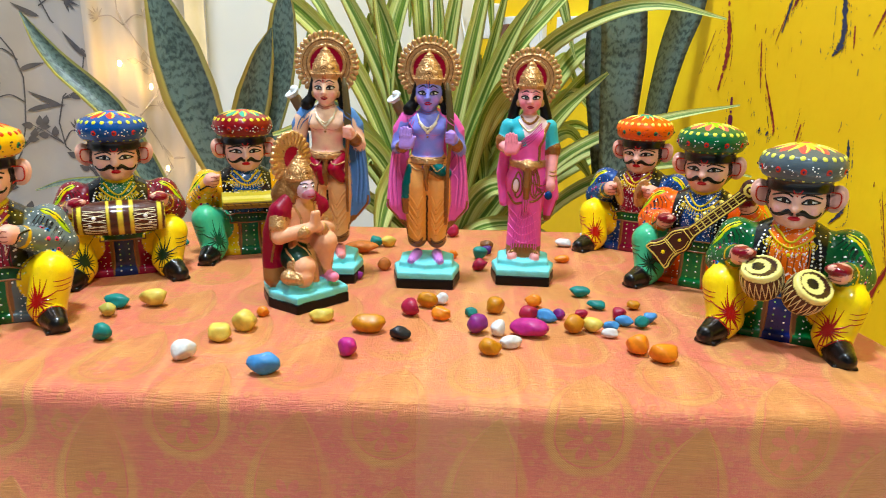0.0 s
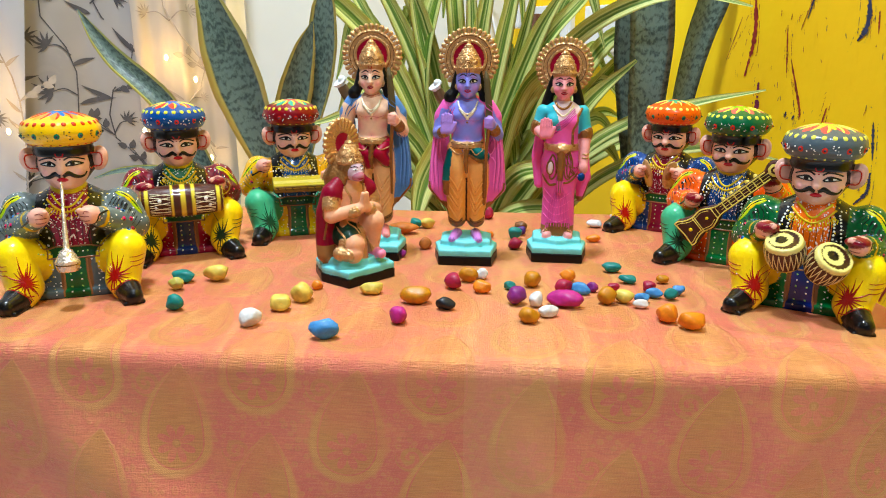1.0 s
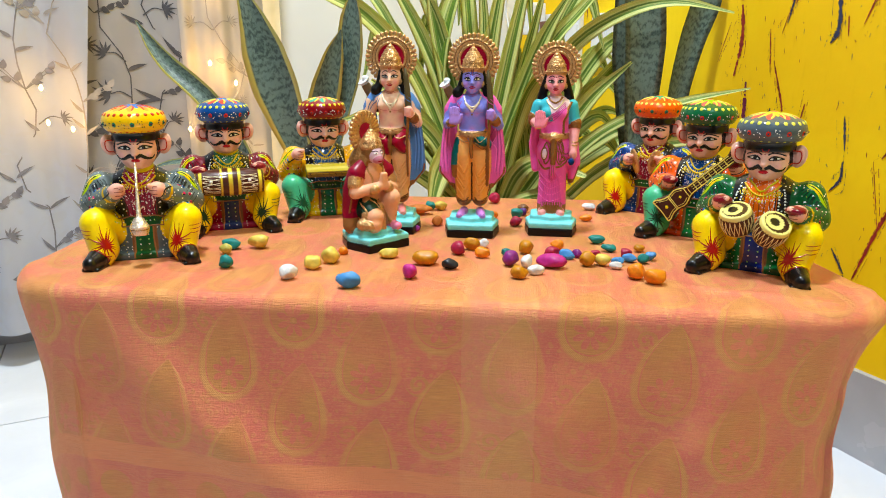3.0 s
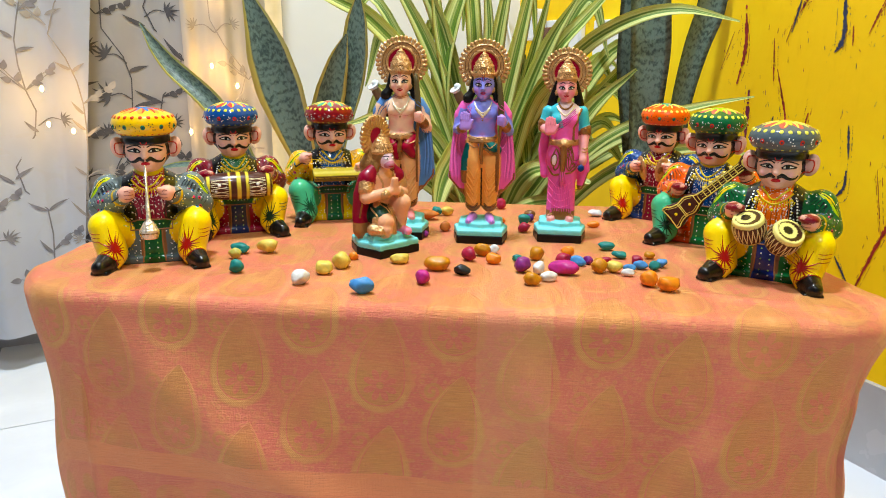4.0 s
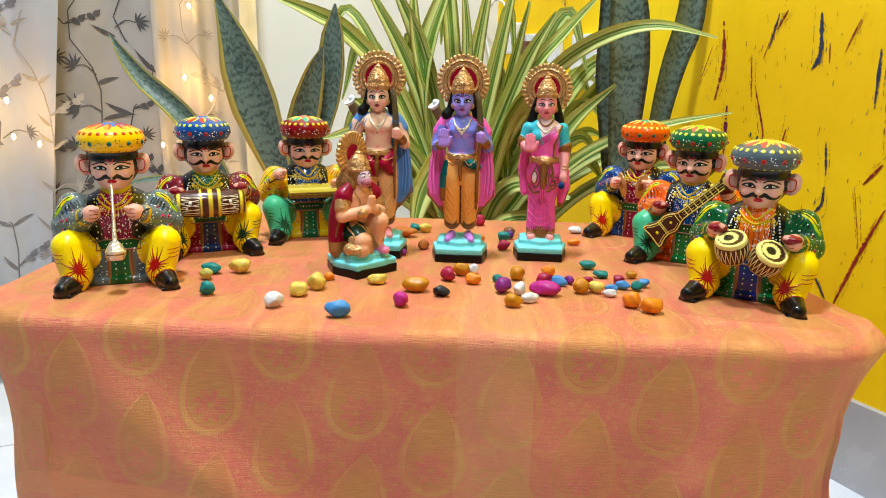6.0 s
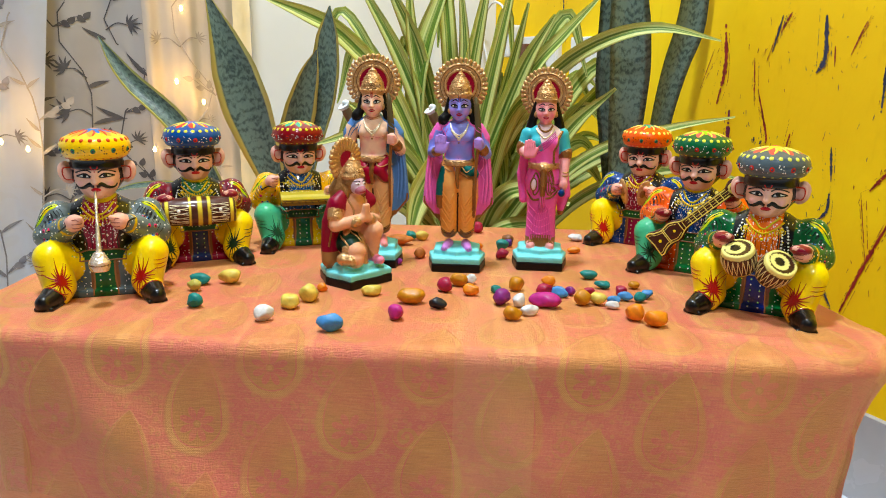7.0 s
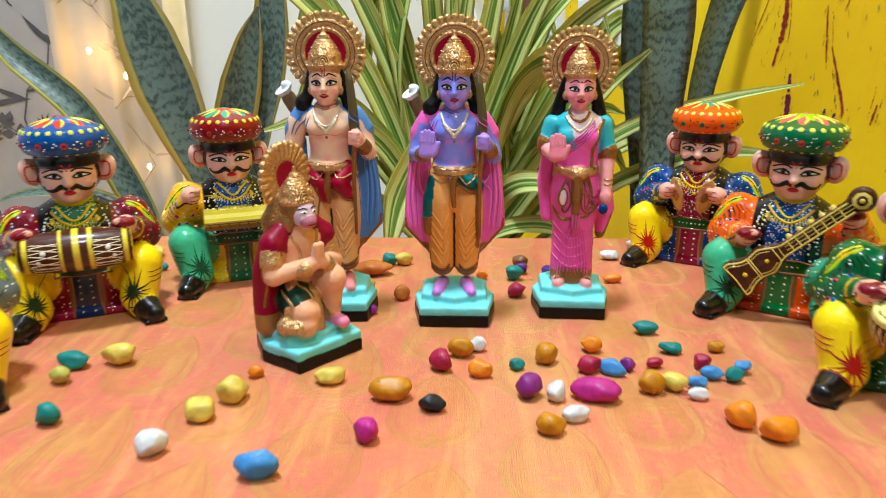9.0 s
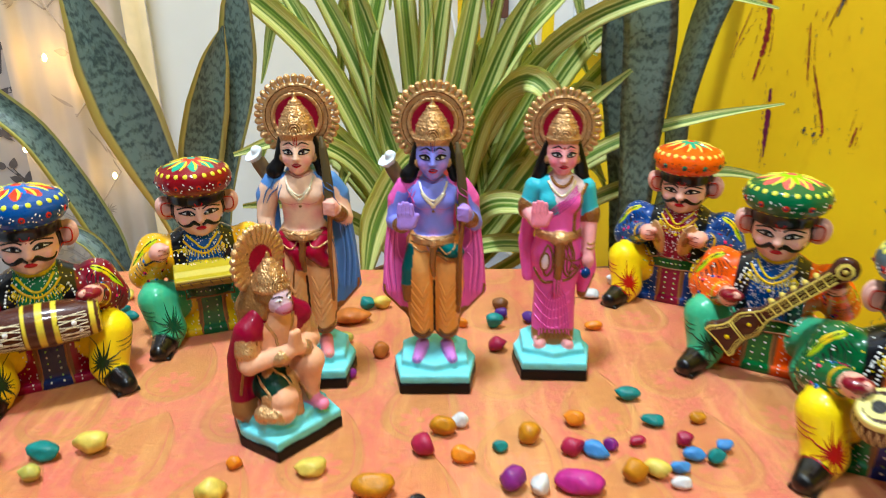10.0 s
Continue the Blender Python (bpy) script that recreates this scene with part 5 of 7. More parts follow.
        S.dab((36 * math.cos(a), 1 + 35 * math.sin(a), 140.5), 2.7, rgb(190, 50, 40) if dark_hat else rgb(20, 110, 70))
        S.dab((37 * math.cos(a), 1 + 36 * math.sin(a), 140.5), 1.2, rgb(30, 30, 60), high=1.6)
        for _ in range(7):
            b, h = a + rng.uniform(0.10, 0.47), 140.5 + rng.uniform(-5, 5)
            S.dab((36 * math.cos(b), 1 + 35 * math.sin(b), h), rng.uniform(0.5, 0.9), WHITE if dark_hat else BLACK)
        S.stroke([(9 * math.cos(a), 1 + 9 * math.sin(a), 161), (17 * math.cos(a + 0.1), 1 + 17 * math.sin(a + 0.1), 159), (25 * math.cos(a), 1 + 25 * math.sin(a), 156)], 1.3, hat_dots, taper="both")
    S.size = 0.87
    # face paint: almond eyes, thin arched brows, forehead crescent, curled moustache
    red = rgb(176, 30, 36)
    for s in (-1, 1):
        S.stroke([(s * 3.8, -25, 114.6), (s * 10, -23, 116.4), (s * 16.8, -18, 115.4)], 2.1, WHITE, taper="both", count=15, lift=0.05)
        S.stroke([(s * 3.2, -25, 114), (s * 9.5, -23, 117.9), (s * 18.5, -17, 115.2)], 0.9, BLACK, count=17, lift=0.45)
        S.stroke([(s * 3.8, -25, 113.9), (s * 10, -23, 114.0), (s * 17, -18, 114.8)], 0.6, BLACK, count=15, lift=0.4)
        S.dab((s * 10.0, -23, 116.0), 2.6, rgb(2, 2, 2), high=0.9)
        S.stroke([(s * 3.0, -25, 119.5), (s * 9, -22, 121.8), (s * 19.0, -14, 118.4)], 0.75, BLACK, count=19, lift=0.25)
        S.stroke([(s * 1.0, -26.5, 104.6), (s * 6, -25, 106.4), (s * 11.5, -22, 103.4), (s * 16.5, -16, 104.0), (s * 19, -14, 106.6)], 3.1, BLACK, taper=True, count=21, lift=0.7)
        S.stroke([(s * 25, -9, 124), (s * 33.5, -6, 122), (s * 33, -7, 112), (s * 26, -8, 107)], 0.7, rgb(200, 60, 44), count=17)
        S.stroke([(s * 24.5, -9, 120), (s * 24, -9, 114), (s * 23, -10, 109)], 1.6, BLACK, taper=True, count=9)
        S.dab((s * 14, -20, 107.5), 3.2, rgb(240, 184, 178), high=0.02)
    S.stroke([(-5, -25, 100.4), (0, -26, 100.8), (5, -25, 100.4)], 2.2, rgb(190, 30, 44), taper="both", count=11)
    S.stroke([(-3.6, -25, 126.0), (-2.4, -25, 123.4), (0, -25, 122.4), (2.4, -25, 123.4), (3.6, -25, 126.0)], 0.6, red, count=15)
    S.dab((0, -25, 120.2), 0.8, red)
    S.size, S.shift = 1.0, np.zeros(3)
    # coat trims: plackets, necklaces, belt, skirt
    for s in (-1, 1):
        for i in range(-1, 11):
            S.dab((s * 18.5, -25, 86 - 3.7 * i), 1.15, WHITE)
            S.dab((s * 23.5, -22, 84.2 - 3.7 * i), 1.15, WHITE)
        S.stroke([(s * 15, -24, 86), (s * 15.5, -27, 66), (s * 15, -27, 47)], 0.6, rgb(30, 26, 26))
        S.stroke([(s * 10.5, -30, 35), (s * 11, -30, 2)], 0.9, rgb(150, 105, 70))
        for i in range(6):
            S.dab((s * 4.5, -28, 32 - 5.2 * i), 0.95, WHITE if i % 2 else rgb(150, 200, 110))
            S.dab((s * 17, -27, 30 - 5.2 * i), 0.75, WHITE)
    for zz in (46.5, 36):
        S.stroke([(-33, -12, zz), (-18, -25, zz), (0, -28, zz), (18, -25, zz), (33, -12, zz)], 0.8, rgb(140, 100, 70), count=25)
    for i in range(15):
        x = -29 + 58 * i / 14
        S.dab((x, -26, 41.3), 0.85, WHITE if i % 2 else rgb(160, 210, 110))
    for i in range(7):
        x = -15 + 5 * i
        S.stroke([(x, -26, 72), (x + 0.5, -28, 47)], 0.5, tuple(v * 0.35 for v in chest), lift=0.05)
    flecks = random.Random(len(label) + 7)
    for _ in range(34):
        x, z = flecks.uniform(-15, 15), flecks.uniform(50, 74)
        S.stroke([(x, -28, z), (x + flecks.uniform(-0.8, 0.8), -28, z + flecks.uniform(1.5, 4.5))], flecks.uniform(0.35, 0.75), rgb(245, 225, 220), taper="both", count=4, lift=0.1)
    for r, zz, col in ((13.5, 88, rgb(220, 195, 40)), (16, 83, rgb(220, 180, 40))):
        S.stroke([(-r, -12, zz + 3), (-r * 0.6, -22, zz - 2), (0, -25, zz - 6), (r * 0.6, -22, zz - 2), (r, -12, zz + 3)], 1.0, col, count=19, lift=0.4)
    for i in range(21):
        a = math.pi * i / 20
        ca, sa = math.cos(a), math.sin(a)
        S.stroke([(16.5 * ca, -21, 85 - 6 * sa), (20 * ca, -24, 83.5 - 9.5 * sa)], 0.5, rgb(232, 200, 50), count=4, lift=0.25)
        S.dab((21.5 * ca, -24, 83 - 11.5 * sa), 0.7, rgb(236, 212, 70))
    S.dab((0, -26, 71), 1.8, rgb(225, 200, 60), high=0.6)
    # leg paint: a burst of brush strokes inside the shin, lines beside the knee
    for s in (-1, 1):
        for i in range(20):
            a = 2 * math.pi * i / 20
            reach = 13 + 5 * math.sin(i * 2.3)
            cx, cz = s * 33, 24
            S.stroke([(cx, -47, cz), (cx + reach * 0.6 * math.cos(a), -46, cz + reach * 0.6 * math.sin(a)), (cx + reach * math.cos(a), -42, cz + reach * 1.25 * math.sin(a))], 1.2, burst, taper=True, count=8, lift=0.05)
        for zz in (38, 34, 30):
            S.stroke([(s * 57, -32, zz), (s * 52, -41, zz - 0.6), (s * 46, -43, zz)], 0.4, burst, taper="both")
        S.stroke([(s * 30, -44, 11), (s * 40, -48, 12.5), (s * 52, -42, 14)], 0.5, burst)
        S.stroke([(s * 42, -48, 15), (s * 44, -52, 13), (s * 46, -56, 12)], 0.6, rgb(55, 50, 52))
        # leaf sprays, brush hatching and small ringed flowers on the sleeve
        for k, (x0, z0, x1, z1) in enumerate(((36, 93, 47, 84), (42, 90, 55, 76), (48, 84, 58, 68))):
            S.stroke([(s * x0, -8, z0), (s * (x0 + x1) / 2 + s * 1.5, -10, (z0 + z1) / 2 + 1), (s * x1, -8, z1)], 2.8, (rgb(196, 206, 50), rgb(236, 200, 40), rgb(170, 196, 60))[k], taper="both", count=9, lift=0.05)
            S.stroke([(s * x0, -8, z0), (s * x1, -8, z1)], 0.4, rgb(20, 18, 22), count=6, lift=0.45)
            for h in range(5):
                f = h / 4
                mx, mz = x0 + (x1 - x0) * f, z0 + (z1 - z0) * f
                S.stroke([(s * (mx - 1), -14, mz - 4), (s * (mx - 6), -20, mz - 11)], 0.45, rgb(20, 18, 22), taper=True, count=6, lift=0.15)
        for i in range(6):
            px, pz = 38 + 5 * (i % 3), 74 - 8 * (i // 2)
            S.dab((s * px, -18, pz), 2.1, (rgb(214, 70, 110), rgb(60, 120, 190), rgb(214, 70, 110))[i % 3])
            S.dab((s * px, -19, pz), 0.9, BLACK, high=1.4)
    play(S)
    ob = S.build(name, LACQUER, 1.15, 0.8)
    ob.matrix_world = Matrix.Translation((*where, -0.0016)) @ Matrix.Rotation(radians(turn), 4, "Z") @ Matrix.Diagonal((scale, scale, scale, 1))
    return tagged(ob, label, "figurine", "seated musician figurines")


def horn(S):
    S.rod([(0, -28, 103), (1, -44, 78), (1, -52, 50)], [1.3, 1.6, 2.6], SILVER, 0.5, gilt=0.9)
    S.drum((1, -54, 42), (0, 0.15, 1), 9, lambda t: 9.5 - 5.0 * np.clip(t, 0, 1) - 2.0 * np.clip(-t, 0, 1) ** 2, SILVER, 1.5, gilt=0.9)
    S.stroke([(-9, -60, 40), (1, -65, 40), (11, -60, 40)], 0.6, rgb(120, 90, 60), 0.8)


def dholak(S):
    def skin(P):
        x = P[:, 0]
        cream = (np.abs(np.abs(x) - 34) < 1.8) | (np.abs(x) < 2.4) | (np.abs(np.abs(x) - 10) < 1.2) | (np.abs(x) > 38.5)
        return choose(P, rgb(74, 40, 30), (cream, rgb(222, 204, 90)))[0]
    S.drum((0, -40, 62), (1, 0, 0), 39, lambda t: 16.5 - 3.5 * t * t, skin, 0.8)
    for s in (-1, 1):
        for i in range(11):
            z = 48 + 2.6 * i
            S.stroke([(s * 12, -56, z), (s * 31, -54, z + (3.2 if i % 2 else -3.2))], 0.42, rgb(232, 222, 190), count=9)
        S.dab((s * 22, -57, 66), 2.2, WHITE)
        S.dab((s * 26, -57, 58), 1.8, WHITE)


def harmonium(S):
    def lid(P):
        return choose(P, rgb(180, 162, 66), ((P[:, 2] < 61), rgb(112, 92, 34)), ((P[:, 2] > 65.8) & (P[:, 1] < -36), rgb(200, 186, 104)))[0]
    S.slab((10, -36, 63), (38, 14, 4.5), lid, 0.6, 1.2, (12, 0, 0))
    for i in range(9):
        S.stroke([(-24 + 8 * i, -52, 61), (-22 + 8 * i, -52, 58)], 0.5, rgb(70, 50, 20))
    S.stroke([(-26, -51, 62), (10, -51, 62), (46, -51, 62)], 0.5, rgb(80, 60, 20))


def cymbals(S):
    for s in (-1, 1):
        S.ball((s * 13, -38, 72), (3.0, 9.5, 17.5), GOLD, 0.6, (0, s * 14, s * -48), gilt=0.6)
        S.ball((s * 12, -41, 72), (2.5, 4.0, 6.0), DULL_GOLD, 1.0, (0, s * 14, s * -48), gilt=0.6)


def sitar(S):
    brown, cream = rgb(66, 34, 24), rgb(222, 200, 110)
    d = np.array((0.72, 0.08, 0.69))
    a = np.array((-15.0, -46.0, 45.0))
    n = np.array((0.69, 0.0, -0.72))
    front = np.array((0, -7.0, 0))
    at = lambda t, w=0.0: tuple(a + d * t + n * w)
    on = lambda t, w=0.0: tuple(a + d * t + n * w + front)
    # waisted body with flared foot, fretted neck and a curled head
    S.rod([at(-9), at(-1), at(8), at(16), at(25)], [13.5, 11.0, 12.5, 9.0, 5.5], brown, 1.0, (1, 2.2, 1))
    S.slab(at(-16), (3.5, 5.5, 15.0), brown, 4, 2.0, (0, -44, 6))
    S.slab(at(54), (32, 4.2, 5.4), brown, 1.5, 1.5, (0, -44, 6))
    S.ball(at(86), (9.5, 5, 9.5), brown, 3)
    rim = ((-19, 14), (-14, 14), (-6, 10.5), (0, 10), (8, 11.5), (16, 8.5), (24, 5.2), (38, 4.6), (78, 4.4))
    for s in (-1, 1):
        S.stroke([on(t, s * w) for t, w in rim], 0.75, cream, count=48, lift=0.3)
        S.stroke([on(t, s * (w - 3.0)) for t, w in rim[:6]], 0.35, cream, count=30)
        S.stroke([on(t, s * 1.5) for t in (26, 50, 80)], 0.3, cream, count=16)
    S.stroke([on(-19, 14), on(-17, 0), on(-19, -14)], 0.75, cream, count=14)
    for t, w in ((-1, 9.5), (0.8, 9.5), (19, 7), (21, 6.5)):
        S.stroke([on(t, w), on(t, -w)], 0.55, cream, count=8)
    for t in (30, 36, 43, 50, 57, 64, 71):
        S.stroke([on(t, 4.6), on(t, -4.6)], 0.7, cream, count=5)
    for t in (32, 41, 50, 59, 68):
        S.ball(at(t, -6.5), (2.2, 2.2, 2.2), cream, 0.8)
    S.dab(on(-9), 2.2, rgb(236, 210, 70))
    S.dab(on(10), 1.8, rgb(236, 210, 70))
    S.dab(on(86), 6.4, cream)
    S.dab(on(86), 4.8, brown, high=0.8)
    S.dab(on(86), 2.4, cream, high=1.3)


def tabla(S):
    for c, ax in (((-15, -44, 55), (-0.12, -0.45, 0.88)), ((16, -45, 49), (0.42, -0.52, 0.74))):
        A = np.array(ax) / np.linalg.norm(ax)
        c = np.array(c, float)
        u = np.cross(A, (1, 0, 0))
        u /= np.linalg.norm(u)
        v = np.cross(A, u)

        def skin(P, A=A, c=c, v=v):
            h = (P - c) @ A
            q = P - c - h[:, None] * A
            r = np.linalg.norm(q, axis=1)
            off = np.linalg.norm(q - v * 2.0, axis=1)
            return choose(P, rgb(72, 38, 24), (h > 8.5, rgb(232, 220, 140)), ((h > 9.5) & (off > 8.6) & (r < 11.4), rgb(58, 34, 24)), ((h > 9.5) & (off < 4.6), BLACK), (h < -10.5, rgb(214, 196, 96)))[0]
        S.drum(tuple(c), tuple(A), 12.5, lambda t: 15.4 - 2.4 * t * t + 0.8 * t, skin, 0.6)
        for i in range(22):
            w, w2 = 2 * math.pi * i / 22, 2 * math.pi * (i + 0.5) / 22
            lo, hi = c + (u * math.cos(w) + v * math.sin(w)) * 15 - A * 9.5, c + (u * math.cos(w2) + v * math.sin(w2)) * 15 + A * 7.5
            S.stroke([tuple(lo), tuple(hi)], 0.4, rgb(226, 214, 160), count=5)
            S.stroke([tuple(hi), tuple(lo + (u * math.cos(w + 0.28) + v * math.sin(w + 0.28) - u * math.cos(w) - v * math.sin(w)) * 15)], 0.4, rgb(226, 214, 160), count=5)


TEAL_P = rgb(40, 160, 130)
YELLOW_LEG, GREEN_LEG = rgb(246, 214, 10), rgb(84, 176, 132)
musician("musician_figurine", "lacquered seated horn player figurine with yellow turban, grey coat", (-0.341, -0.099), 22, rgb(240, 190, 20), rgb(200, 60, 25), (rgb(235, 150, 20), rgb(60, 120, 190)),
         rgb(96, 108, 108), rgb(140, 22, 50), rgb(84, 98, 100), rgb(26, 90, 44), YELLOW_LEG, rgb(160, 24, 20), horn, (((-48, -2, 58), (-19, -36, 76)), ((48, -2, 58), (19, -36, 76))), rise=4.5)
musician("musician_figurine", "lacquered seated barrel-drum player figurine with blue turban, red coat", (-0.303, 0.035), 26, rgb(20, 72, 140), rgb(214, 220, 90), (rgb(220, 80, 60), rgb(40, 110, 190)),
         rgb(120, 20, 38), rgb(22, 100, 60), rgb(140, 16, 50), rgb(24, 40, 90), YELLOW_LEG, rgb(24, 50, 26), dholak, (((-48, -2, 60), (-36, -36, 74)), ((48, -2, 60), (36, -34, 76))), henna=True, rise=3)
musician("musician_figurine", "lacquered seated harmonium player figurine with red turban, yellow coat", (-0.205, 0.124), 22, rgb(130, 20, 28), rgb(230, 214, 90), (TEAL_P, rgb(214, 70, 50)),
         rgb(232, 172, 20), rgb(30, 76, 140), rgb(226, 190, 20), rgb(26, 96, 56), GREEN_LEG, rgb(14, 70, 44), harmonium, (((-50, -4, 58), (-36, -26, 84)), ((48, -2, 58), (34, -34, 70))))
musician("musician_figurine", "lacquered seated cymbal player figurine with orange turban, blue coat", (0.238, 0.177), -28, rgb(232, 92, 16), rgb(246, 226, 120), (rgb(220, 70, 20), TEAL_P),
         rgb(24, 66, 130), rgb(130, 18, 40), rgb(28, 60, 120), rgb(120, 20, 50), YELLOW_LEG, rgb(170, 30, 20), cymbals, (((-48, -2, 58), (-22, -36, 74)), ((48, -2, 58), (22, -36, 74))))
musician("musician_figurine", "lacquered seated sitar player figurine with green turban, orange coat", (0.272, 0.052), -30, rgb(16, 92, 52), rgb(226, 230, 100), (rgb(226, 110, 110), rgb(150, 200, 60)),
         rgb(232, 96, 40), rgb(30, 70, 130), rgb(220, 80, 20), rgb(26, 100, 50), GREEN_LEG, rgb(10, 60, 36), sitar, (((-48, -4, 58), (-26, -38, 66)), ((50, -2, 62), (44, -30, 88))), henna=True, rise=3)
musician("musician_figurine", "lacquered seated tabla player figurine with grey turban, green coat", (0.299, -0.080), -26, rgb(78, 90, 96), rgb(226, 224, 110), (rgb(226, 100, 100), rgb(190, 200, 80)),
         rgb(16, 90, 46), rgb(240, 116, 50), rgb(20, 100, 50), rgb(26, 40, 110), YELLOW_LEG, rgb(160, 24, 20), tabla, (((-48, -4, 56), (-32, -38, 70)), ((48, -4, 56), (36, -38, 66))), belt=rgb(24, 50, 90), henna=True)


# ---- standing clay figures on stepped bases ----
TURQUOISE, CRIMSON_P = rgb(134, 218, 222), rgb(150, 24, 50)


def stepped_base(S, w, d):
    """Black plinth with two turquoise steps, six-sided."""
    ring = lambda a, b, p: [(-a * 0.82, -b), (a * 0.82, -b), (a, b * p), (a * 0.62, b), (-a * 0.62, b), (-a, b * p)]
    S.prism(ring(w, d, 0.1), 0, 10, BLACK)
    S.prism(ring(w * 0.985, d * 0.985, 0.1), 9.5, 17.5, TURQUOISE, 0.6, 2.5)
    S.prism([(-w * 0.78, -d * 0.55), (0, -d * 0.86), (w * 0.78, -d * 0.55), (w * 0.8, d * 0.5), (w * 0.45, d * 0.85), (-w * 0.45, d * 0.85), (-w * 0.8, d * 0.5)], 16, 25, TURQUOISE, 3, 2.8)


def open_hand(S, x, y, z, palm):
    """A raised palm turned to the front, fingers together."""
    S.slab((x, y, z), (6.6, 2.9, 7.5), palm, 2.5, 2.6, (-8, 0, 0))
    for i in range(4):
        S.rod([(x - 4.8 + 3.1 * i, y - 0.6, z + 5), (x - 4.6 + 3.0 * i, y - 0.2, z + 13.5 - 1.4 * abs(i - 1.4))], [1.9, 1.5], palm, 0.8)
        S.stroke([(x - 3.3 + 3.1 * i, y - 4, z + 4), (x - 3.3 + 3.1 * i, y - 4, z + 11)], 0.22, tuple(v * 0.7 for v in palm), count=4)
    S.rod([(x + 5.6, y - 0.5, z - 3), (x + 8.6, y - 1, z + 4)], [2.5, 1.6], palm, 1.5)


def blushed(base, pink, spots):
    """A skin colour with sprayed pink round the given (x, z, reach) places."""
    base, pink = np.array(base), np.array(pink)

    def tone(P):
        f = np.zeros(len(P))
        for x, z, reach in spots:
            f = np.maximum(f, np.exp(-((np.abs(P[:, 0]) - x) ** 2 + (P[:, 2] - z) ** 2) / reach ** 2))
        return base + (pink - base) * f[:, None] * 0.65
    return tone


# dark strokes between gilt ridges, groove shade put into the colour for contrast
GROOVE_SHADE = rgb(104, 66, 38)


def halo_ring(S, c, radius, lean=0.0):
    """A round nimbus: red field, stepped gilt rings and a rim of fluted petals."""
    x, y, z = c
    ax = (0, -math.cos(lean), math.sin(lean))
    S.drum((x, y, z), ax, 2.0, lambda t: radius * 0.86 + 0 * t, GOLD, 1, gilt=0.75, fine=True)
    S.drum((x, y - 1.0, z), ax, 2.0, lambda t: radius * 0.57 + 0 * t, CRIMSON_P, 0.5, fine=True)
    for r, w, out in ((0.60, 1.9, 2.4), (0.72, 1.1, 1.8), (0.80, 1.5, 2.2)):
        ring = [(x + radius * r * math.cos(a), y - out, z + radius * r * math.sin(a)) for a in np.linspace(0, 2 * math.pi, 41)]
        S.rod(ring, [w, w], GOLD, 0.6, gilt=0.8, fine=True)
    for r in (0.665, 0.76):
        S.stroke([(x + radius * r * math.cos(a), y - 4, z + radius * r * math.sin(a)) for a in np.linspace(0, 2 * math.pi, 25)], 0.35, GROOVE_SHADE, 0.4, count=73, lift=0.02)
    for i in range(34):
        a = 2 * math.pi * (i + 0.5) / 34
        S.rod([(x + radius * 0.84 * math.cos(a), y - 1.2, z + radius * 0.84 * math.sin(a)), (x + radius * 0.985 * math.cos(a), y - 0.6, z + radius * 0.985 * math.sin(a))], [1.9, 2.75], GOLD, 0.25, gilt=0.8, fine=True)


def crown(S, y, z, r, tall):
    """A tall tiered crown: beaded band, embossed fan in front, scrolls at its sides and a ribbed cone."""
    S.drum((0, y, z + 2), (0, 0, 1), 2.4, lambda t: r + 0.9 - 0.7 * t * t, GOLD, 0.8, gilt=0.9, fine=True)
    S.rod([(0, y, z + 3), (0, y, z + tall * 0.20), (0, y, z + tall * 0.40)], [r, r * 0.97, r * 0.78], GOLD, 1.5, gilt=0.9, fine=True)
    S.rod([(0, y, z + tall * 0.38), (0, y, z + tall * 0.7), (0, y, z + tall * 0.97)], [r * 0.70, r * 0.38, 1.2], GOLD, 1.5, gilt=0.9, fine=True)
    S.ball((0, y, z + tall), (1.7, 1.7, 2.2), GOLD, 0.8, gilt=0.9, fine=True)
    for f, k in ((0.42, 0.76), (0.56, 0.58), (0.70, 0.42), (0.83, 0.28)):
        S.drum((0, y, z + tall * f), (0, 0, 1), 0.9, lambda t, k=k: r * k + 0.7 + 0 * t, GOLD, 0.8, gilt=0.9, fine=True)
        n = 11
        for i in range(n):
            a = math.pi * (1.05 + 0.9 * i / (n - 1))
            S.dab((r * k * 1.1 * math.cos(a), y + r * k * 1.1 * math.sin(a), z + tall * (f - 0.055)), 0.75, GOLD, 0.8, 1.0)
    for i in range(17):
        a = math.pi * (1.0 + i / 16)
        S.dab(((r + 1) * math.cos(a), y + (r + 1) * math.sin(a), z + 2.2), 1.0, GOLD, 0.8, 0.9)
    zf = z + tall * 0.15
    for rr in (2.2, 4.2, 6.4):
        S.stroke([(rr * math.cos(a), y - r * 1.1, zf + rr * 1.15 * math.sin(a)) for a in np.linspace(0, math.pi, 9)], 0.75, GOLD, 0.85, count=17, lift=0.75)
        S.stroke([((rr + 1.05) * math.cos(a), y - r * 1.1, zf + (rr + 1.05) * 1.15 * math.sin(a)) for a in np.linspace(0, math.pi, 9)], 0.3, GROOVE_SHADE, 0.4, count=17, lift=0.05)
    for s in (-1, 1):
        S.stroke([(s * (9.5 + 2.6 * (1 - a / 9) * math.cos(a)), y - r * 0.8, zf + 3 + 3.2 * (1 - a / 9) * math.sin(a)) for a in np.linspace(0, 8, 17)], 0.6, GOLD, 0.85, count=33, lift=0.7)
        S.stroke([(s * 2, y - r, z + tall * 0.34), (s * 5, y - r * 0.9, z + tall * 0.45), (s * 3, y - r * 0.8, z + tall * 0.55)], 0.6, GOLD, 0.85, count=10, lift=0.6)


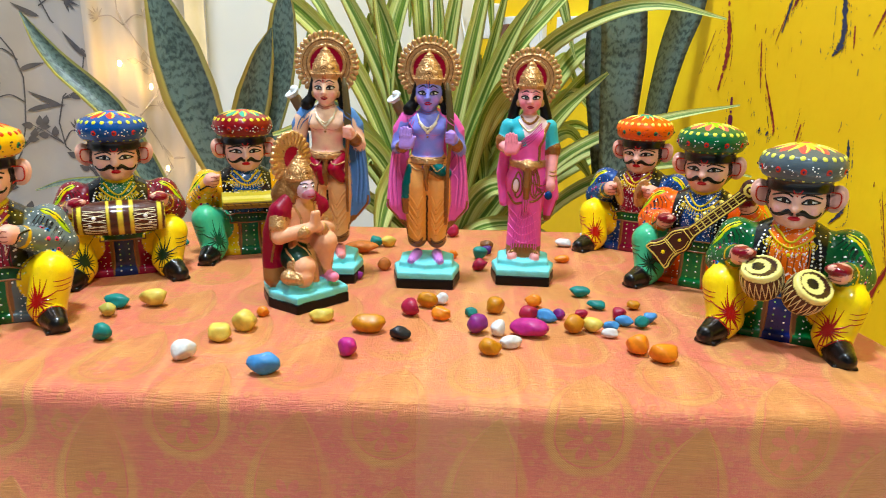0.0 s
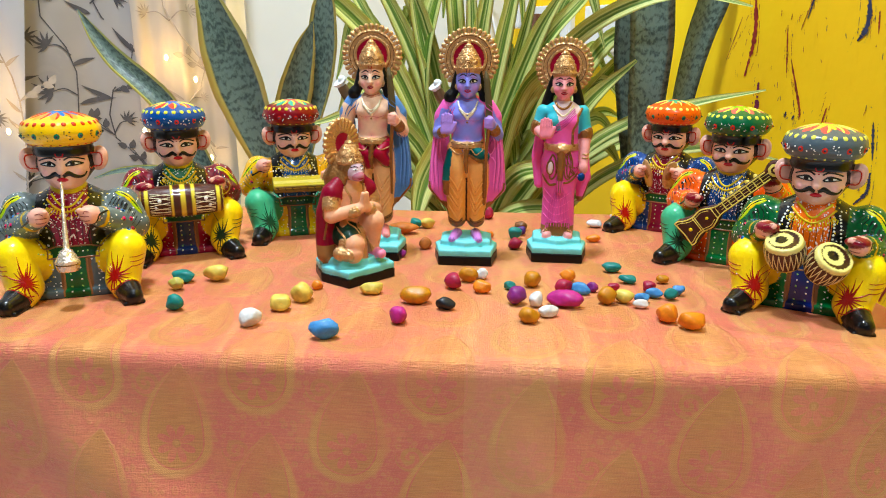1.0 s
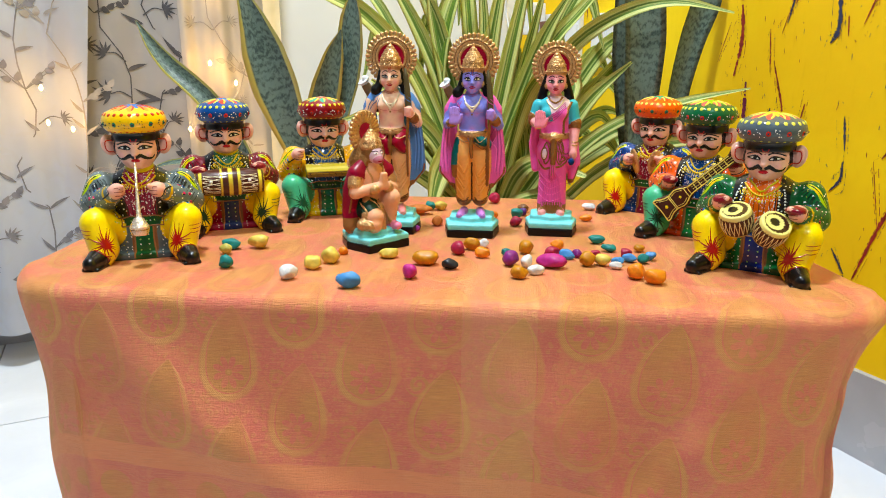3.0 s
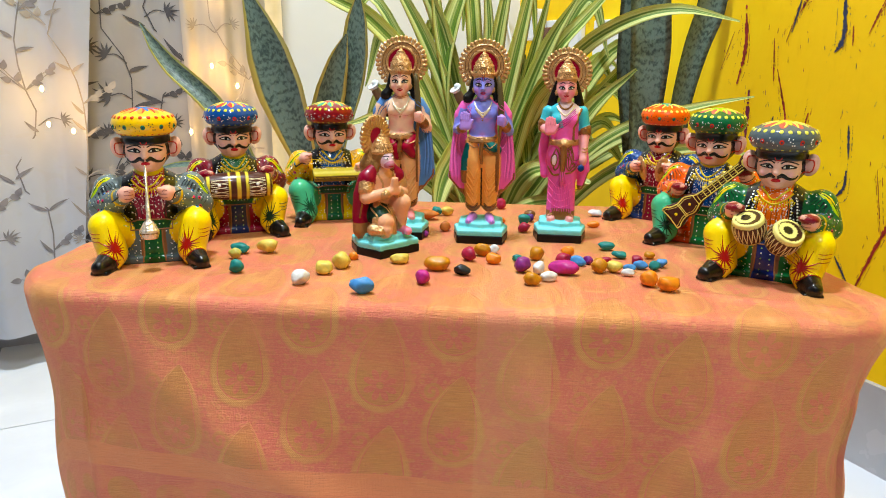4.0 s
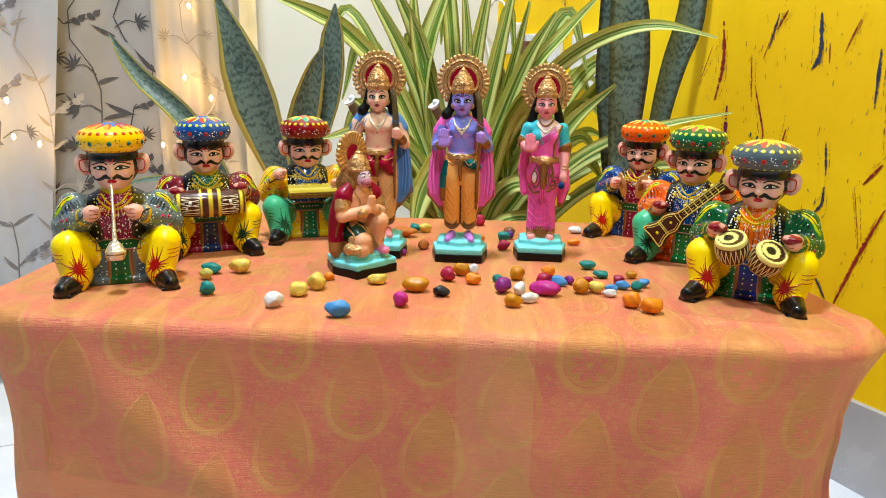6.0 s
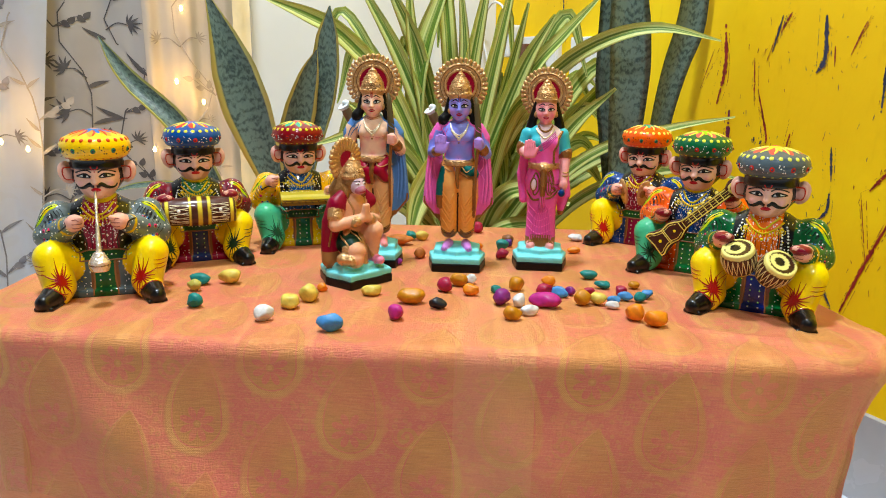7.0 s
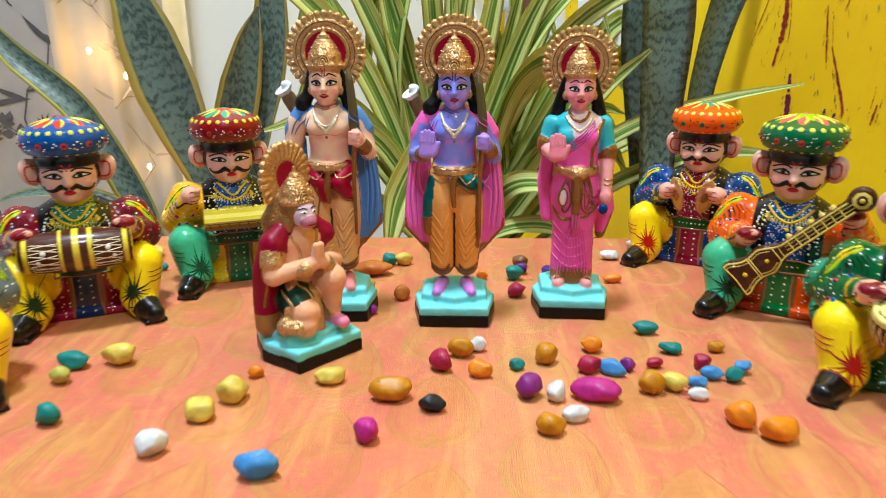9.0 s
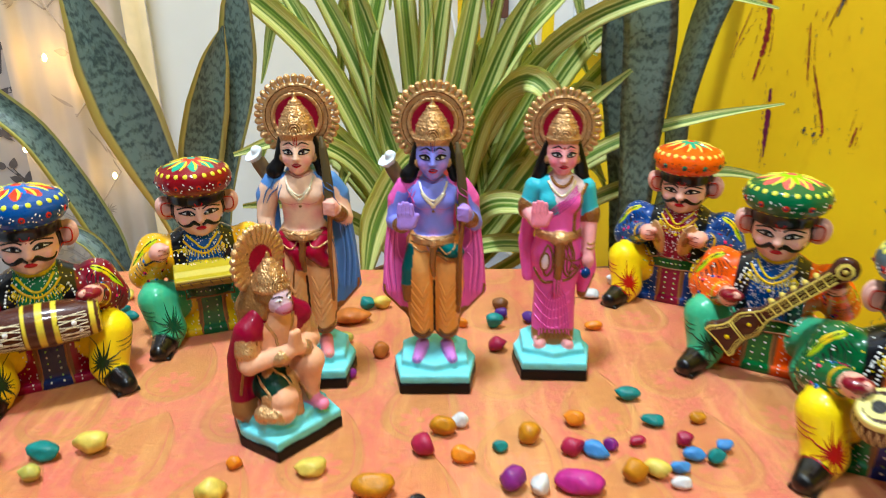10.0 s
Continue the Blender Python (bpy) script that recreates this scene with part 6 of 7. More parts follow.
def head(S, skin, pink, lip, hair, mark=None, dot=False):
    """A small painted head about the bridge of the nose at z = 190."""
    face = blushed(skin, pink, ((8.0, 183.5, 4.6), (3.0, 176.0, 3.0), (6.0, 194.5, 3.0)))
    S.ball((0, -2.5, 191), (12.8, 13.0, 15.5), face, 2, fine=True)
    S.ball((0, -5.5, 182), (8.8, 9.2, 9.0), face, 5, fine=True)
    S.ball((0, -11.5, 176.2), (4.6, 4.0, 3.8), face, 4, fine=True)
    for s in (-1, 1):
        S.ball((s * 6.2, -8.6, 184), (4.8, 4.8, 5.2), face, 4, fine=True)
    S.rod([(0, -14.8, 192), (0, -17.6, 185.6)], [1.2, 1.7], face, 2.5, fine=True)
    for s in (-1, 1):
        S.ball((s * 1.6, -16.0, 185.2), (1.4, 1.5, 1.2), face, 1.2, fine=True)
    S.ball((0, -12.8, 180.0), (4.6, 2.2, 2.2), face, 2, fine=True)
    S.stroke([(-4.2, -16, 180.5), (-1.4, -17.5, 181.1), (0, -17.5, 180.8), (1.4, -17.5, 181.1), (4.2, -16, 180.5)], 0.55, lip, taper="both", count=15, lift=0.3)
    S.stroke([(-3.4, -16, 179.7), (0, -17.5, 179.0), (3.4, -16, 179.7)], 0.65, lip, taper="both", count=11, lift=0.35)
    S.stroke([(-4.0, -16, 180.2), (0, -17.5, 180.0), (4.0, -16, 180.2)], 0.2, tuple(v * 0.4 for v in lip), count=9, lift=0.5)
    for s in (-1, 1):
        S.stroke([(s * 2.4, -16, 190.2), (s * 5.6, -15, 190.9), (s * 9.6, -12, 190.4)], 1.6, WHITE, taper="both", count=13, lift=0.05)
        S.dab((s * 5.8, -15, 190.9), 1.6, rgb(40, 22, 16), high=0.8)
        S.dab((s * 5.8, -15.5, 190.8), 1.0, rgb(2, 2, 2), high=1.7)
        S.stroke([(s * 1.9, -16, 189.6), (s * 5.6, -15, 192.6), (s * 10.8, -11, 191.2)], 0.85, BLACK, count=15, lift=0.4)
        S.stroke([(s * 2.2, -16, 189.4), (s * 5.6, -15, 188.9), (s * 9.8, -12, 189.8)], 0.4, BLACK, count=13, lift=0.3)
        S.stroke([(s * 2.6, -16, 194.0), (s * 6.0, -14.6, 195.2), (s * 10.2, -11.5, 193.6)], 0.28, tuple(v * 0.55 for v in skin), count=11, lift=0.1)
        for i in range(5):
            x = 4.6 + 1.25 * i
            S.stroke([(s * x, -15, 192.4 - 0.25 * i), (s * (x + 0.7), -14.5, 194.0 - 0.25 * i)], 0.22, BLACK, taper=True, count=4, lift=0.2)
        S.stroke([(s * 1.9, -16, 196.4), (s * 5.6, -14.5, 198.3), (s * 11.0, -10, 195.4)], 0.65, BLACK, taper="both", count=15, lift=0.2)
        S.ball((s * 12.6, -3, 184), (2.1, 2.4, 3.4), GOLD, 1, gilt=0.7, fine=True)
    if mark:
        for s in (-1, 1):
            S.stroke([(s * 1.3, -16, 196), (s * 1.6, -15, 203)], 0.35, mark, count=6)
        S.stroke([(0, -16, 195), (0, -15, 202)], 0.35, rgb(150, 20, 30), count=6)
    if dot:
        S.dab((0, -16, 197.0), 0.9, rgb(160, 20, 40), high=0.5)
    S.ball((0, 3.5, 191), (15.6, 12.0, 17), BLACK, 2, fine=True)
    for s, line, radii in hair:
        S.rod([(s * x, y, z) for x, y, z in line], radii, BLACK, 3, fine=True)


def prince(label, where, turn, scale, skin, pink, shawl, sash, cloth, lip, raised):
    """A standing crowned archer figure: bare chest, shawl, pleated dhoti, bow and quiver."""
    S = Sculpt()
    stepped_base(S, 34, 31)
    brown = rgb(150, 104, 66)
    trim = lambda col: (lambda P: choose(P, col, (P[:, 2] + 0.5 * np.abs(np.abs(P[:, 0]) - 27) + 2.5 * np.sin(P[:, 2] * 0.9) < 64, brown))[0])
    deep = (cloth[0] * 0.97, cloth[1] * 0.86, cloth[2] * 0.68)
    body = blushed(skin, pink, ((13.5, 140, 5.0), (5.0, 148, 3.5), (0.0, 130, 4.0)))

    # deeper orange lower down and towards each leg's sides
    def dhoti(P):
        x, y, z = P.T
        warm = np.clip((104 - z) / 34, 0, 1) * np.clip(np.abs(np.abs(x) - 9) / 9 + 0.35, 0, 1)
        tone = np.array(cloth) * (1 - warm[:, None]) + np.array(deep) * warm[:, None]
        # dark line painted in for the gap between the legs
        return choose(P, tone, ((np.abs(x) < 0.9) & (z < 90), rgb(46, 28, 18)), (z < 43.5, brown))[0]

    # feet and draped legs
    for s in (-1, 1):
        S.rod([(s * 10, 2, 28), (s * 12, -10, 27.5), (s * 14, -19, 26)], [5.5, 5.0, 3.8], pink, 2, (1, 1, 1.15))
        for i in range(4):
            S.stroke([(s * (11.2 + 1.8 * i), -20, 27), (s * (11.4 + 1.9 * i), -24, 25)], 0.25, tuple(v * 0.6 for v in skin), count=4)
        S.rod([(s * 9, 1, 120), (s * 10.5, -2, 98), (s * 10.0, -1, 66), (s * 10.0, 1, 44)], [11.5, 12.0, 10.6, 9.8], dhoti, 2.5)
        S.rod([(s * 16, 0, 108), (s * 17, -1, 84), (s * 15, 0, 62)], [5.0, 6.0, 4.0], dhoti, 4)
        # fold shading put into the colour: paler ridge strokes, darker strokes beneath
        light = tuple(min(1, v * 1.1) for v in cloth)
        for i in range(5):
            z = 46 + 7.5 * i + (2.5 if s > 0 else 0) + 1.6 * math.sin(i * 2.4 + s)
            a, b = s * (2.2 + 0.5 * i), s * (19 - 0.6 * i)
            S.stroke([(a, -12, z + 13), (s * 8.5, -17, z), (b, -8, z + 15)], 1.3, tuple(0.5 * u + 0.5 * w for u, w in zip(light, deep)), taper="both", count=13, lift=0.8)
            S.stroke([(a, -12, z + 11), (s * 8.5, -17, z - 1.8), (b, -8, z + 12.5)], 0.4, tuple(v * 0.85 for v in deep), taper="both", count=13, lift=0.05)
        S.stroke([(s * 2, -9, 46), (s * 9, -13, 41), (s * 19, -3, 47)], 1.0, brown, 0.4, count=11)
        S.stroke([(s * 2, -9, 44), (s * 9, -13, 39.5), (s * 19, -3, 45)], 0.4, rgb(46, 28, 18), count=11)
    # sash over the hips, belt and falling ends
    if raised:
        S.rod([(4, -13, 121), (12, -12, 116), (19, -4, 112)], [3.5, 5.5, 5.0], sash, 2)
        S.rod([(3, -15, 114), (11, -15, 109), (19, -7, 106)], [1.2, 1.6, 1.6], DULL_GOLD, 1, gilt=0.6)
        S.rod([(-17, -6, 116), (-20, -8, 100), (-21, -7, 86)], [4.0, 5.0, 4.6], sash, 2)
        S.rod([(-21, -7, 86), (-21, -7, 74)], [4.8, 3.6], brown, 1, gilt=0.5)
        S.rod([(17, -9, 116), (19, -11, 92), (19, -8, 62)], [1.8, 2.4, 1.6], brown, 1, gilt=0.5)
    else:
        S.rod([(-14, -6, 121), (-7, -13, 112), (-3, -14, 100)], [6, 6, 4], sash, 3)
        S.rod([(14, -6, 121), (8, -14, 112), (14, -12, 103)], [6.5, 7.0, 5.0], sash, 3)
        S.rod([(-17, -4, 118), (-18, -8, 96), (-15, -10, 74)], [5.5, 6.0, 3.5], sash, 3)
        S.stroke([(2, -17, 108), (10, -18, 99), (20, -9, 98)], 0.9, DULL_GOLD, 0.6, count=12, lift=0.3)
        S.stroke([(-8, -16, 110), (-9, -16, 92), (-11, -15, 74)], 0.8, DULL_GOLD, 0.6, count=12, lift=0.3)
    S.drum((0, 0, 124), (0, 0, 1), 2.8, lambda t: 17.3 + 0 * t, GOLD, 1.2, gilt=0.8)
    for zz in (126.2, 121.8):
        S.stroke([(-17, -6, zz), (0, -18, zz), (17, -6, zz)], 0.35, GROOVE_SHADE, 0.4, count=17, lift=0.05)
    S.ball((0, -15.5, 123.5), (4.2, 3.6, 4.2), GOLD, 1.5, gilt=0.8)
    S.rod([(0, -16, 120), (-1, -17, 108), (0, -16, 97)], [2.6, 2.4, 1.8], DULL_GOLD, 1.2, gilt=0.75)
    for s in (-1, 1):
        S.stroke([(s * 4, -18, 121), (s * 9, -17, 115), (s * 16, -10, 119)], 0.7, GOLD, 0.8, count=11, lift=0.5)
    # torso
    S.rod([(0, 0, 121), (0, -1, 134), (0, 0, 156)], [14.0, 14.8, 16.5], body, 5, (1, 1.25, 1))
    S.ball((0, 1, 160), (23, 11.5, 8.5), body, 6)
    for s in (-1, 1):
        S.ball((s * 8.0, -8, 154), (8.2, 5.5, 6.2), body, 3.5)
    S.stroke([(-13, -12, 150), (-8, -14, 148.3), (0, -13, 150), (8, -14, 148.3), (13, -12, 150)], 0.3, tuple(v * 0.82 for v in pink), count=17, lift=0.02)
    S.dab((0, -15, 131), 0.7, tuple(v * 0.6 for v in skin), high=0.02)
    # arms: one hand raised or hanging, the other closed on the bow
    S.rod([(-23, 2, 158), (-30, 1, 136), (-23, -17, 138)] if raised else [(-24, 2, 158), (-29, 1, 136), (-27, -8, 116)], [7.4, 6.6, 5.2], body, 3)
    S.rod([(23, 2, 158), (31, 1, 134), (24, -15, 146)], [7.2, 6.6, 5.2], body, 3)
    if raised:
        open_hand(S, -20, -21, 144, tuple(0.5 * v + 0.5 * w for v, w in zip(skin, pink)))
        S.rod([(-25, -14, 137.5), (-23, -18, 138.5)], [5.9, 5.9], DULL_GOLD, 0.8, gilt=0.8)
    S.rod([(28, -8, 139), (26.5, -11, 142)], [6.3, 6.0], DULL_GOLD, 0.8, gilt=0.8)
    S.ball((23, -17, 148), (5.4, 6.0, 6.4), tuple(0.5 * v + 0.5 * w for v, w in zip(skin, pink)), 2)
    for i in range(4):
        S.rod([(18.5, -20, 144 + 2.7 * i), (25.5, -22, 143.6 + 2.7 * i)], [1.5, 1.4], tuple(0.5 * v + 0.5 * w for v, w in zip(skin, pink)), 0.5)
    # bow: broad dark limb above the hand, slim gilt one below
    S.rod([(22, -15, 146), (21.5, -13, 166), (19, -9, 190), (18, -6, 197)], [3.0, 3.2, 2.6, 1.5], rgb(86, 74, 50), 0.8, (0.85, 1.2, 1))
    S.rod([(22, -16, 144), (20, -15, 118), (20, -12, 70)], [2.0, 1.8, 1.4], brown, 0.8, gilt=0.4)
    # shawl: over the shoulders and down both sides, in soft folds
    for s in (-1, 1):
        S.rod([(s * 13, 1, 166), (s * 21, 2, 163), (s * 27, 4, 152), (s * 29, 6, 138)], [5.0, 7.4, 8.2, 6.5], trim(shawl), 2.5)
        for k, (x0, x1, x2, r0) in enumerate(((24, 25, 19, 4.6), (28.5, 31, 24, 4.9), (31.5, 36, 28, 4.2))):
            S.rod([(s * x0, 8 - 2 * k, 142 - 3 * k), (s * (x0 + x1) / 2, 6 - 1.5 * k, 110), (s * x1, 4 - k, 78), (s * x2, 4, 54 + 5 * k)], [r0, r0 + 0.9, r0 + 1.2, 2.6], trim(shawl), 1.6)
        # fold shade and highlights put into the colour as dark and pale strokes
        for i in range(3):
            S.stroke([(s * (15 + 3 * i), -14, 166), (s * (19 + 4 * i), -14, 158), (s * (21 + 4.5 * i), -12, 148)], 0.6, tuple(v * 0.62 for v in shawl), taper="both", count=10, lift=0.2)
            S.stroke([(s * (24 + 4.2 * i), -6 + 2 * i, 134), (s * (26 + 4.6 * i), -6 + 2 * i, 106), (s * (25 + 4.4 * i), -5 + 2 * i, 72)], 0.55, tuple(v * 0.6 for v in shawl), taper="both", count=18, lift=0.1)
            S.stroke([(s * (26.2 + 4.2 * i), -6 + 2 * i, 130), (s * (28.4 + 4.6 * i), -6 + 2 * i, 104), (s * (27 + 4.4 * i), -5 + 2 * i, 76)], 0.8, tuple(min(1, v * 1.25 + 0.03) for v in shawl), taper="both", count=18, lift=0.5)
        S.stroke([(s * 40, -2, 84), (s * 38, -4, 72), (s * 30, -5, 57), (s * 19, -3, 49)], 1.2, brown, 0.5, count=16, lift=0.4)
    S.rod([(0, 13, 160), (0, 14, 110), (0, 12, 56)], [16, 19, 15], trim(shawl), 4, (1, 1.8, 1))
    # necklaces
    pale = rgb(240, 228, 200)
    S.stroke([(-10, -6, 168), (-7, -12, 161), (0, -14, 156), (7, -12, 161), (10, -6, 168)], 0.9, pale, 0.45, count=19, lift=0.5)
    for s in (-1, 1):
        S.stroke([(s * 8.5, -12, 162), (s * 4.5, -14, 156.5), (0, -15, 152)], 1.4, pale, 0.45, taper=False, count=9, lift=0.6)
    S.dab((0, -15, 151.5), 2.2, pale, 0.45, 0.9)
    S.dab((0, -15, 147.5), 1.2, DULL_GOLD, 0.6, 0.8)
    # quiver with a pale rim
    S.rod([(-18, 12, 150), (-31, 8, 176)], [5.0, 5.6], rgb(120, 96, 70), 1)
    S.drum((-34.0, 7, 181.5), (-0.47, -0.35, 0.80), 2.2, lambda t: 6.4 + 1.6 * t, rgb(232, 238, 240), 1)
    S.ball((-32.0, 6, 186), (4.2, 3.8, 3.6), rgb(232, 238, 240), 1.5)
    # neck with fold lines, head, hair
    S.rod([(0, 0, 162), (0, -1, 178)], [8.2, 7.6], body, 3)
    for zz in (168, 171.5):
        S.stroke([(-7, -4, zz + 1), (0, -9, zz), (7, -4, zz + 1)], 0.28, tuple(v * 0.75 for v in pink), count=9, lift=0.02)
    S.pivot, S.size = np.array((0.0, 0.0, 164.0)), 0.92
    side = [(12, -1, 200), (14, 0, 190), (15.5, 0, 180), (18, -1, 172), (19, -1, 168)]
    head(S, skin, pink, lip, ((1, side, [3.0, 3.6, 4.6, 5.2, 3.0]), (-1, side[:3] + [(20, -1, 173), (22, 0, 169)], [3.0, 3.8, 5.2, 7.0, 4.0])),
         rgb(40, 30, 90) if skin[2] > skin[0] else rgb(180, 50, 50))
    crown(S, 0, 202, 14.4, 31)
    halo_ring(S, (0, 9, 214), 32)
    S.size = 1.0
    ob = S.build("deity_figurine", CLAY, 1.0, 0.72)
    ob.matrix_world = Matrix.Translation((*where, -0.0016)) @ Matrix.Rotation(radians(turn), 4, "Z") @ Matrix.Diagonal((scale, scale, scale, 1))
    return tagged(ob, label, "figurine", "standing deity figurines")


def princess(label, where, turn, scale):
    """A standing crowned lady in a pink sari with gilt hems."""
    S = Sculpt()
    pink, teal, skin = rgb(240, 118, 188), rgb(84, 180, 190), rgb(240, 172, 170)
    stepped_base(S, 33, 30)

    def sari(P):
        x, y, z = P.T
        return choose(P, pink, (z < 37.5, DULL_GOLD))[0]

    for s in (-1, 1):
        S.rod([(s * 10, -4, 28), (s * 12, -16, 27)], [5, 4.5], skin, 2)
    S.rod([(0, 0, 128), (0, 0, 104), (0, 0, 70), (0, -1, 34)], [16, 20.5, 17.0, 18.0], sari, 5, (1, 1.2, 1))
    # raised pleats, shaded with a slightly darker pink
    for i in range(9):
        x = -14 + 3.5 * i
        S.stroke([(x * 0.35, -19, 88), (x * 0.8, -18, 62), (x * 1.2, -18, 38)], 0.8, tuple(v * 0.93 for v in pink), count=14, lift=0.5)
    # looped hip ornaments, front fall and hem
    for s, zc, loops in ((-1, 101, ((6.5, 13, 1.0), (3.9, 9, 0.8))), (0.85, 103, ((5.2, 15, 0.9), (2.4, 12, 0.7)))):
        for rx, rz, w in loops:
            S.stroke([(s * 11 + rx * math.cos(a), -17, zc + rz * math.sin(a)) for a in np.linspace(0, 2 * math.pi, 13)], w, DULL_GOLD, 0.6, count=37, lift=0.7)
    S.ball((-11, -15, 101), (3.4, 3.4, 7), rgb(246, 226, 232), 2)
    # drape shading put into the colour: darker and paler pink strokes between gilt ones
    for i in range(4):
        S.stroke([(2 + 2 * i, -18, 118), (6 + 3 * i, -17, 104 - 3 * i), (19, -8, 100 - 4 * i)], 0.7, (DULL_GOLD, tuple(v * 0.8 for v in pink))[i % 2], (0.6, 0.0)[i % 2], taper='both', count=12, lift=0.4)
        S.stroke([(-18, -6, 78 - 9 * i), (-4, -18, 66 - 8 * i), (14, -13, 74 - 9 * i)], 0.7, tuple(min(1, v * 1.15 + 0.02) for v in pink), taper='both', count=13, lift=0.5)
    S.stroke([(-20, -6, 92), (-12, -15, 82), (0, -18, 86)], 1.5, DULL_GOLD, 0.6, count=12, lift=0.5)
    S.stroke([(20, -6, 94), (12, -15, 86), (2, -18, 84)], 1.3, DULL_GOLD, 0.6, count=12, lift=0.5)
    S.rod([(0, -17, 120), (0, -19, 100), (0, -17, 76)], [4, 3.4, 2.4], DULL_GOLD, 2, gilt=0.6)
    for i in range(11):
        x = -17 + 3.4 * i
        S.stroke([(x * 0.96, -17, 41), (x, -18, 34)], 1.2, DULL_GOLD, 0.6, count=5, lift=0.5)
    S.drum((0, 0, 122), (0, 0, 1), 3.0, lambda t: 18.0 + 0 * t, GOLD, 1.5, gilt=0.75)
    S.ball((0, -16, 121), (8, 5, 5.5), GOLD, 3, gilt=0.75)
    # fall of the sari along one side
    S.rod([(18, 6, 150), (22, 6, 118), (26, 5, 88), (23, 4, 66)], [6, 7.5, 8, 4], lambda P: choose(P, pink, (P[:, 2] < 68, DULL_GOLD))[0], 3)
    S.stroke([(33, 0, 84), (31, 0, 72), (27, -1, 64), (20, -3, 58)], 1.4, DULL_GOLD, 0.7, count=12)
    S.rod([(-22, 8, 140), (-25, 8, 110), (-22, 6, 80)], [5, 6, 5], pink, 3)

    def bodice(P):
        x, y, z = P.T
        return choose(P, pink, ((z > 150 + 0.5 * x) & (y < 4), rgb(240, 214, 220)), ((x < -4 - (z - 150) * 0.3) & (z > 140), teal))[0]

    S.rod([(0, 0, 124), (0, -1, 140), (0, 0, 156)], [14, 16.5, 16], bodice, 5, (1, 1.25, 1))
    S.ball((0, 1, 158), (23, 11.5, 9), bodice, 6)
    for s in (-1, 1):
        S.ball((s * 8.5, -10, 149), (8, 6.5, 8), bodice, 4)
    # bodice folds shaded with strokes of darker pink
    for i in range(4):
        S.stroke([(-14 + i, -12, 134 + 3 * i), (0, -17, 142 + 3 * i), (13, -11, 156 + 2.4 * i)], 0.55, tuple(v * 0.65 for v in pink), count=12, lift=0.4)
    S.stroke([(20, -6, 164), (15, -14, 148), (14, -15, 134), (16, -14, 124)], 1.7, DULL_GOLD, 0.7, count=12, lift=0.5)
    for s, line in ((-1, [(-20, 2, 158), (-25, 0, 140), (-19, -18, 136)]), (1, [(20, 2, 158), (25, 1, 134), (24, -8, 108)])):
        S.rod(line[:2], [8.0, 7.2], teal, 2)
        S.rod(line[1:], [6.4, 5.0], skin, 2)
        S.rod([tuple(np.array(line[1]) + (0, 0, 4)), line[1]], [7.8, 7.6], DULL_GOLD, 0.8, gilt=0.7)
    open_hand(S, -17, -21, 140, rgb(240, 150, 165))
    S.stroke([(-26, -14, 134), (-19, -22, 133), (-13, -17, 137)], 1.4, GOLD, 0.8, count=9)
    for z in (116, 112):
        S.stroke([(22, -12, z), (27, -15, z), (32, -8, z)], 0.9, GOLD, 0.8, count=8)
    S.ball((24, -11, 101), (5, 4.5, 7), skin, 2)
    S.ball((22, -16, 92), (4.0, 3.0, 4.5), rgb(30, 60, 110), 1)
    S.stroke([(-8, -5, 168), (-5, -10, 164), (0, -12, 162), (5, -10, 164), (8, -5, 168)], 1.3, DULL_GOLD, 0.6, count=13, lift=0.5)
    S.stroke([(-10, -7, 165), (-6, -12, 159), (0, -14, 155), (6, -12, 159), (10, -7, 165)], 1.1, rgb(240, 226, 190), 0.4, count=13, lift=0.5)
    S.rod([(0, 0, 162), (0, -1, 176)], [6.8, 6.6], skin, 3)
    S.pivot, S.size = np.array((0.0, 0.0, 162.0)), 0.88
    fall = [(12, 0, 200), (15, 2, 188), (18, 4, 172), (23, 8, 152), (24, 11, 140)]
    head(S, skin, rgb(236, 120, 150), rgb(196, 34, 58), ((1, fall, [3.0, 4.5, 6.5, 6.0, 3.0]), (-1, fall, [3.0, 4.5, 6.5, 6.0, 3.0])), dot=True)
    crown(S, 0, 201, 13.8, 30.5)
    halo_ring(S, (0, 9, 210.5), 32.5)
    S.size = 1.0
    ob = S.build("deity_figurine", CLAY, 1.0, 0.75)
    ob.matrix_world = Matrix.Translation((*where, -0.0016)) @ Matrix.Rotation(radians(turn), 4, "Z") @ Matrix.Diagonal((scale, scale, scale, 1))
    return tagged(ob, label, "figurine", "standing deity figurines")


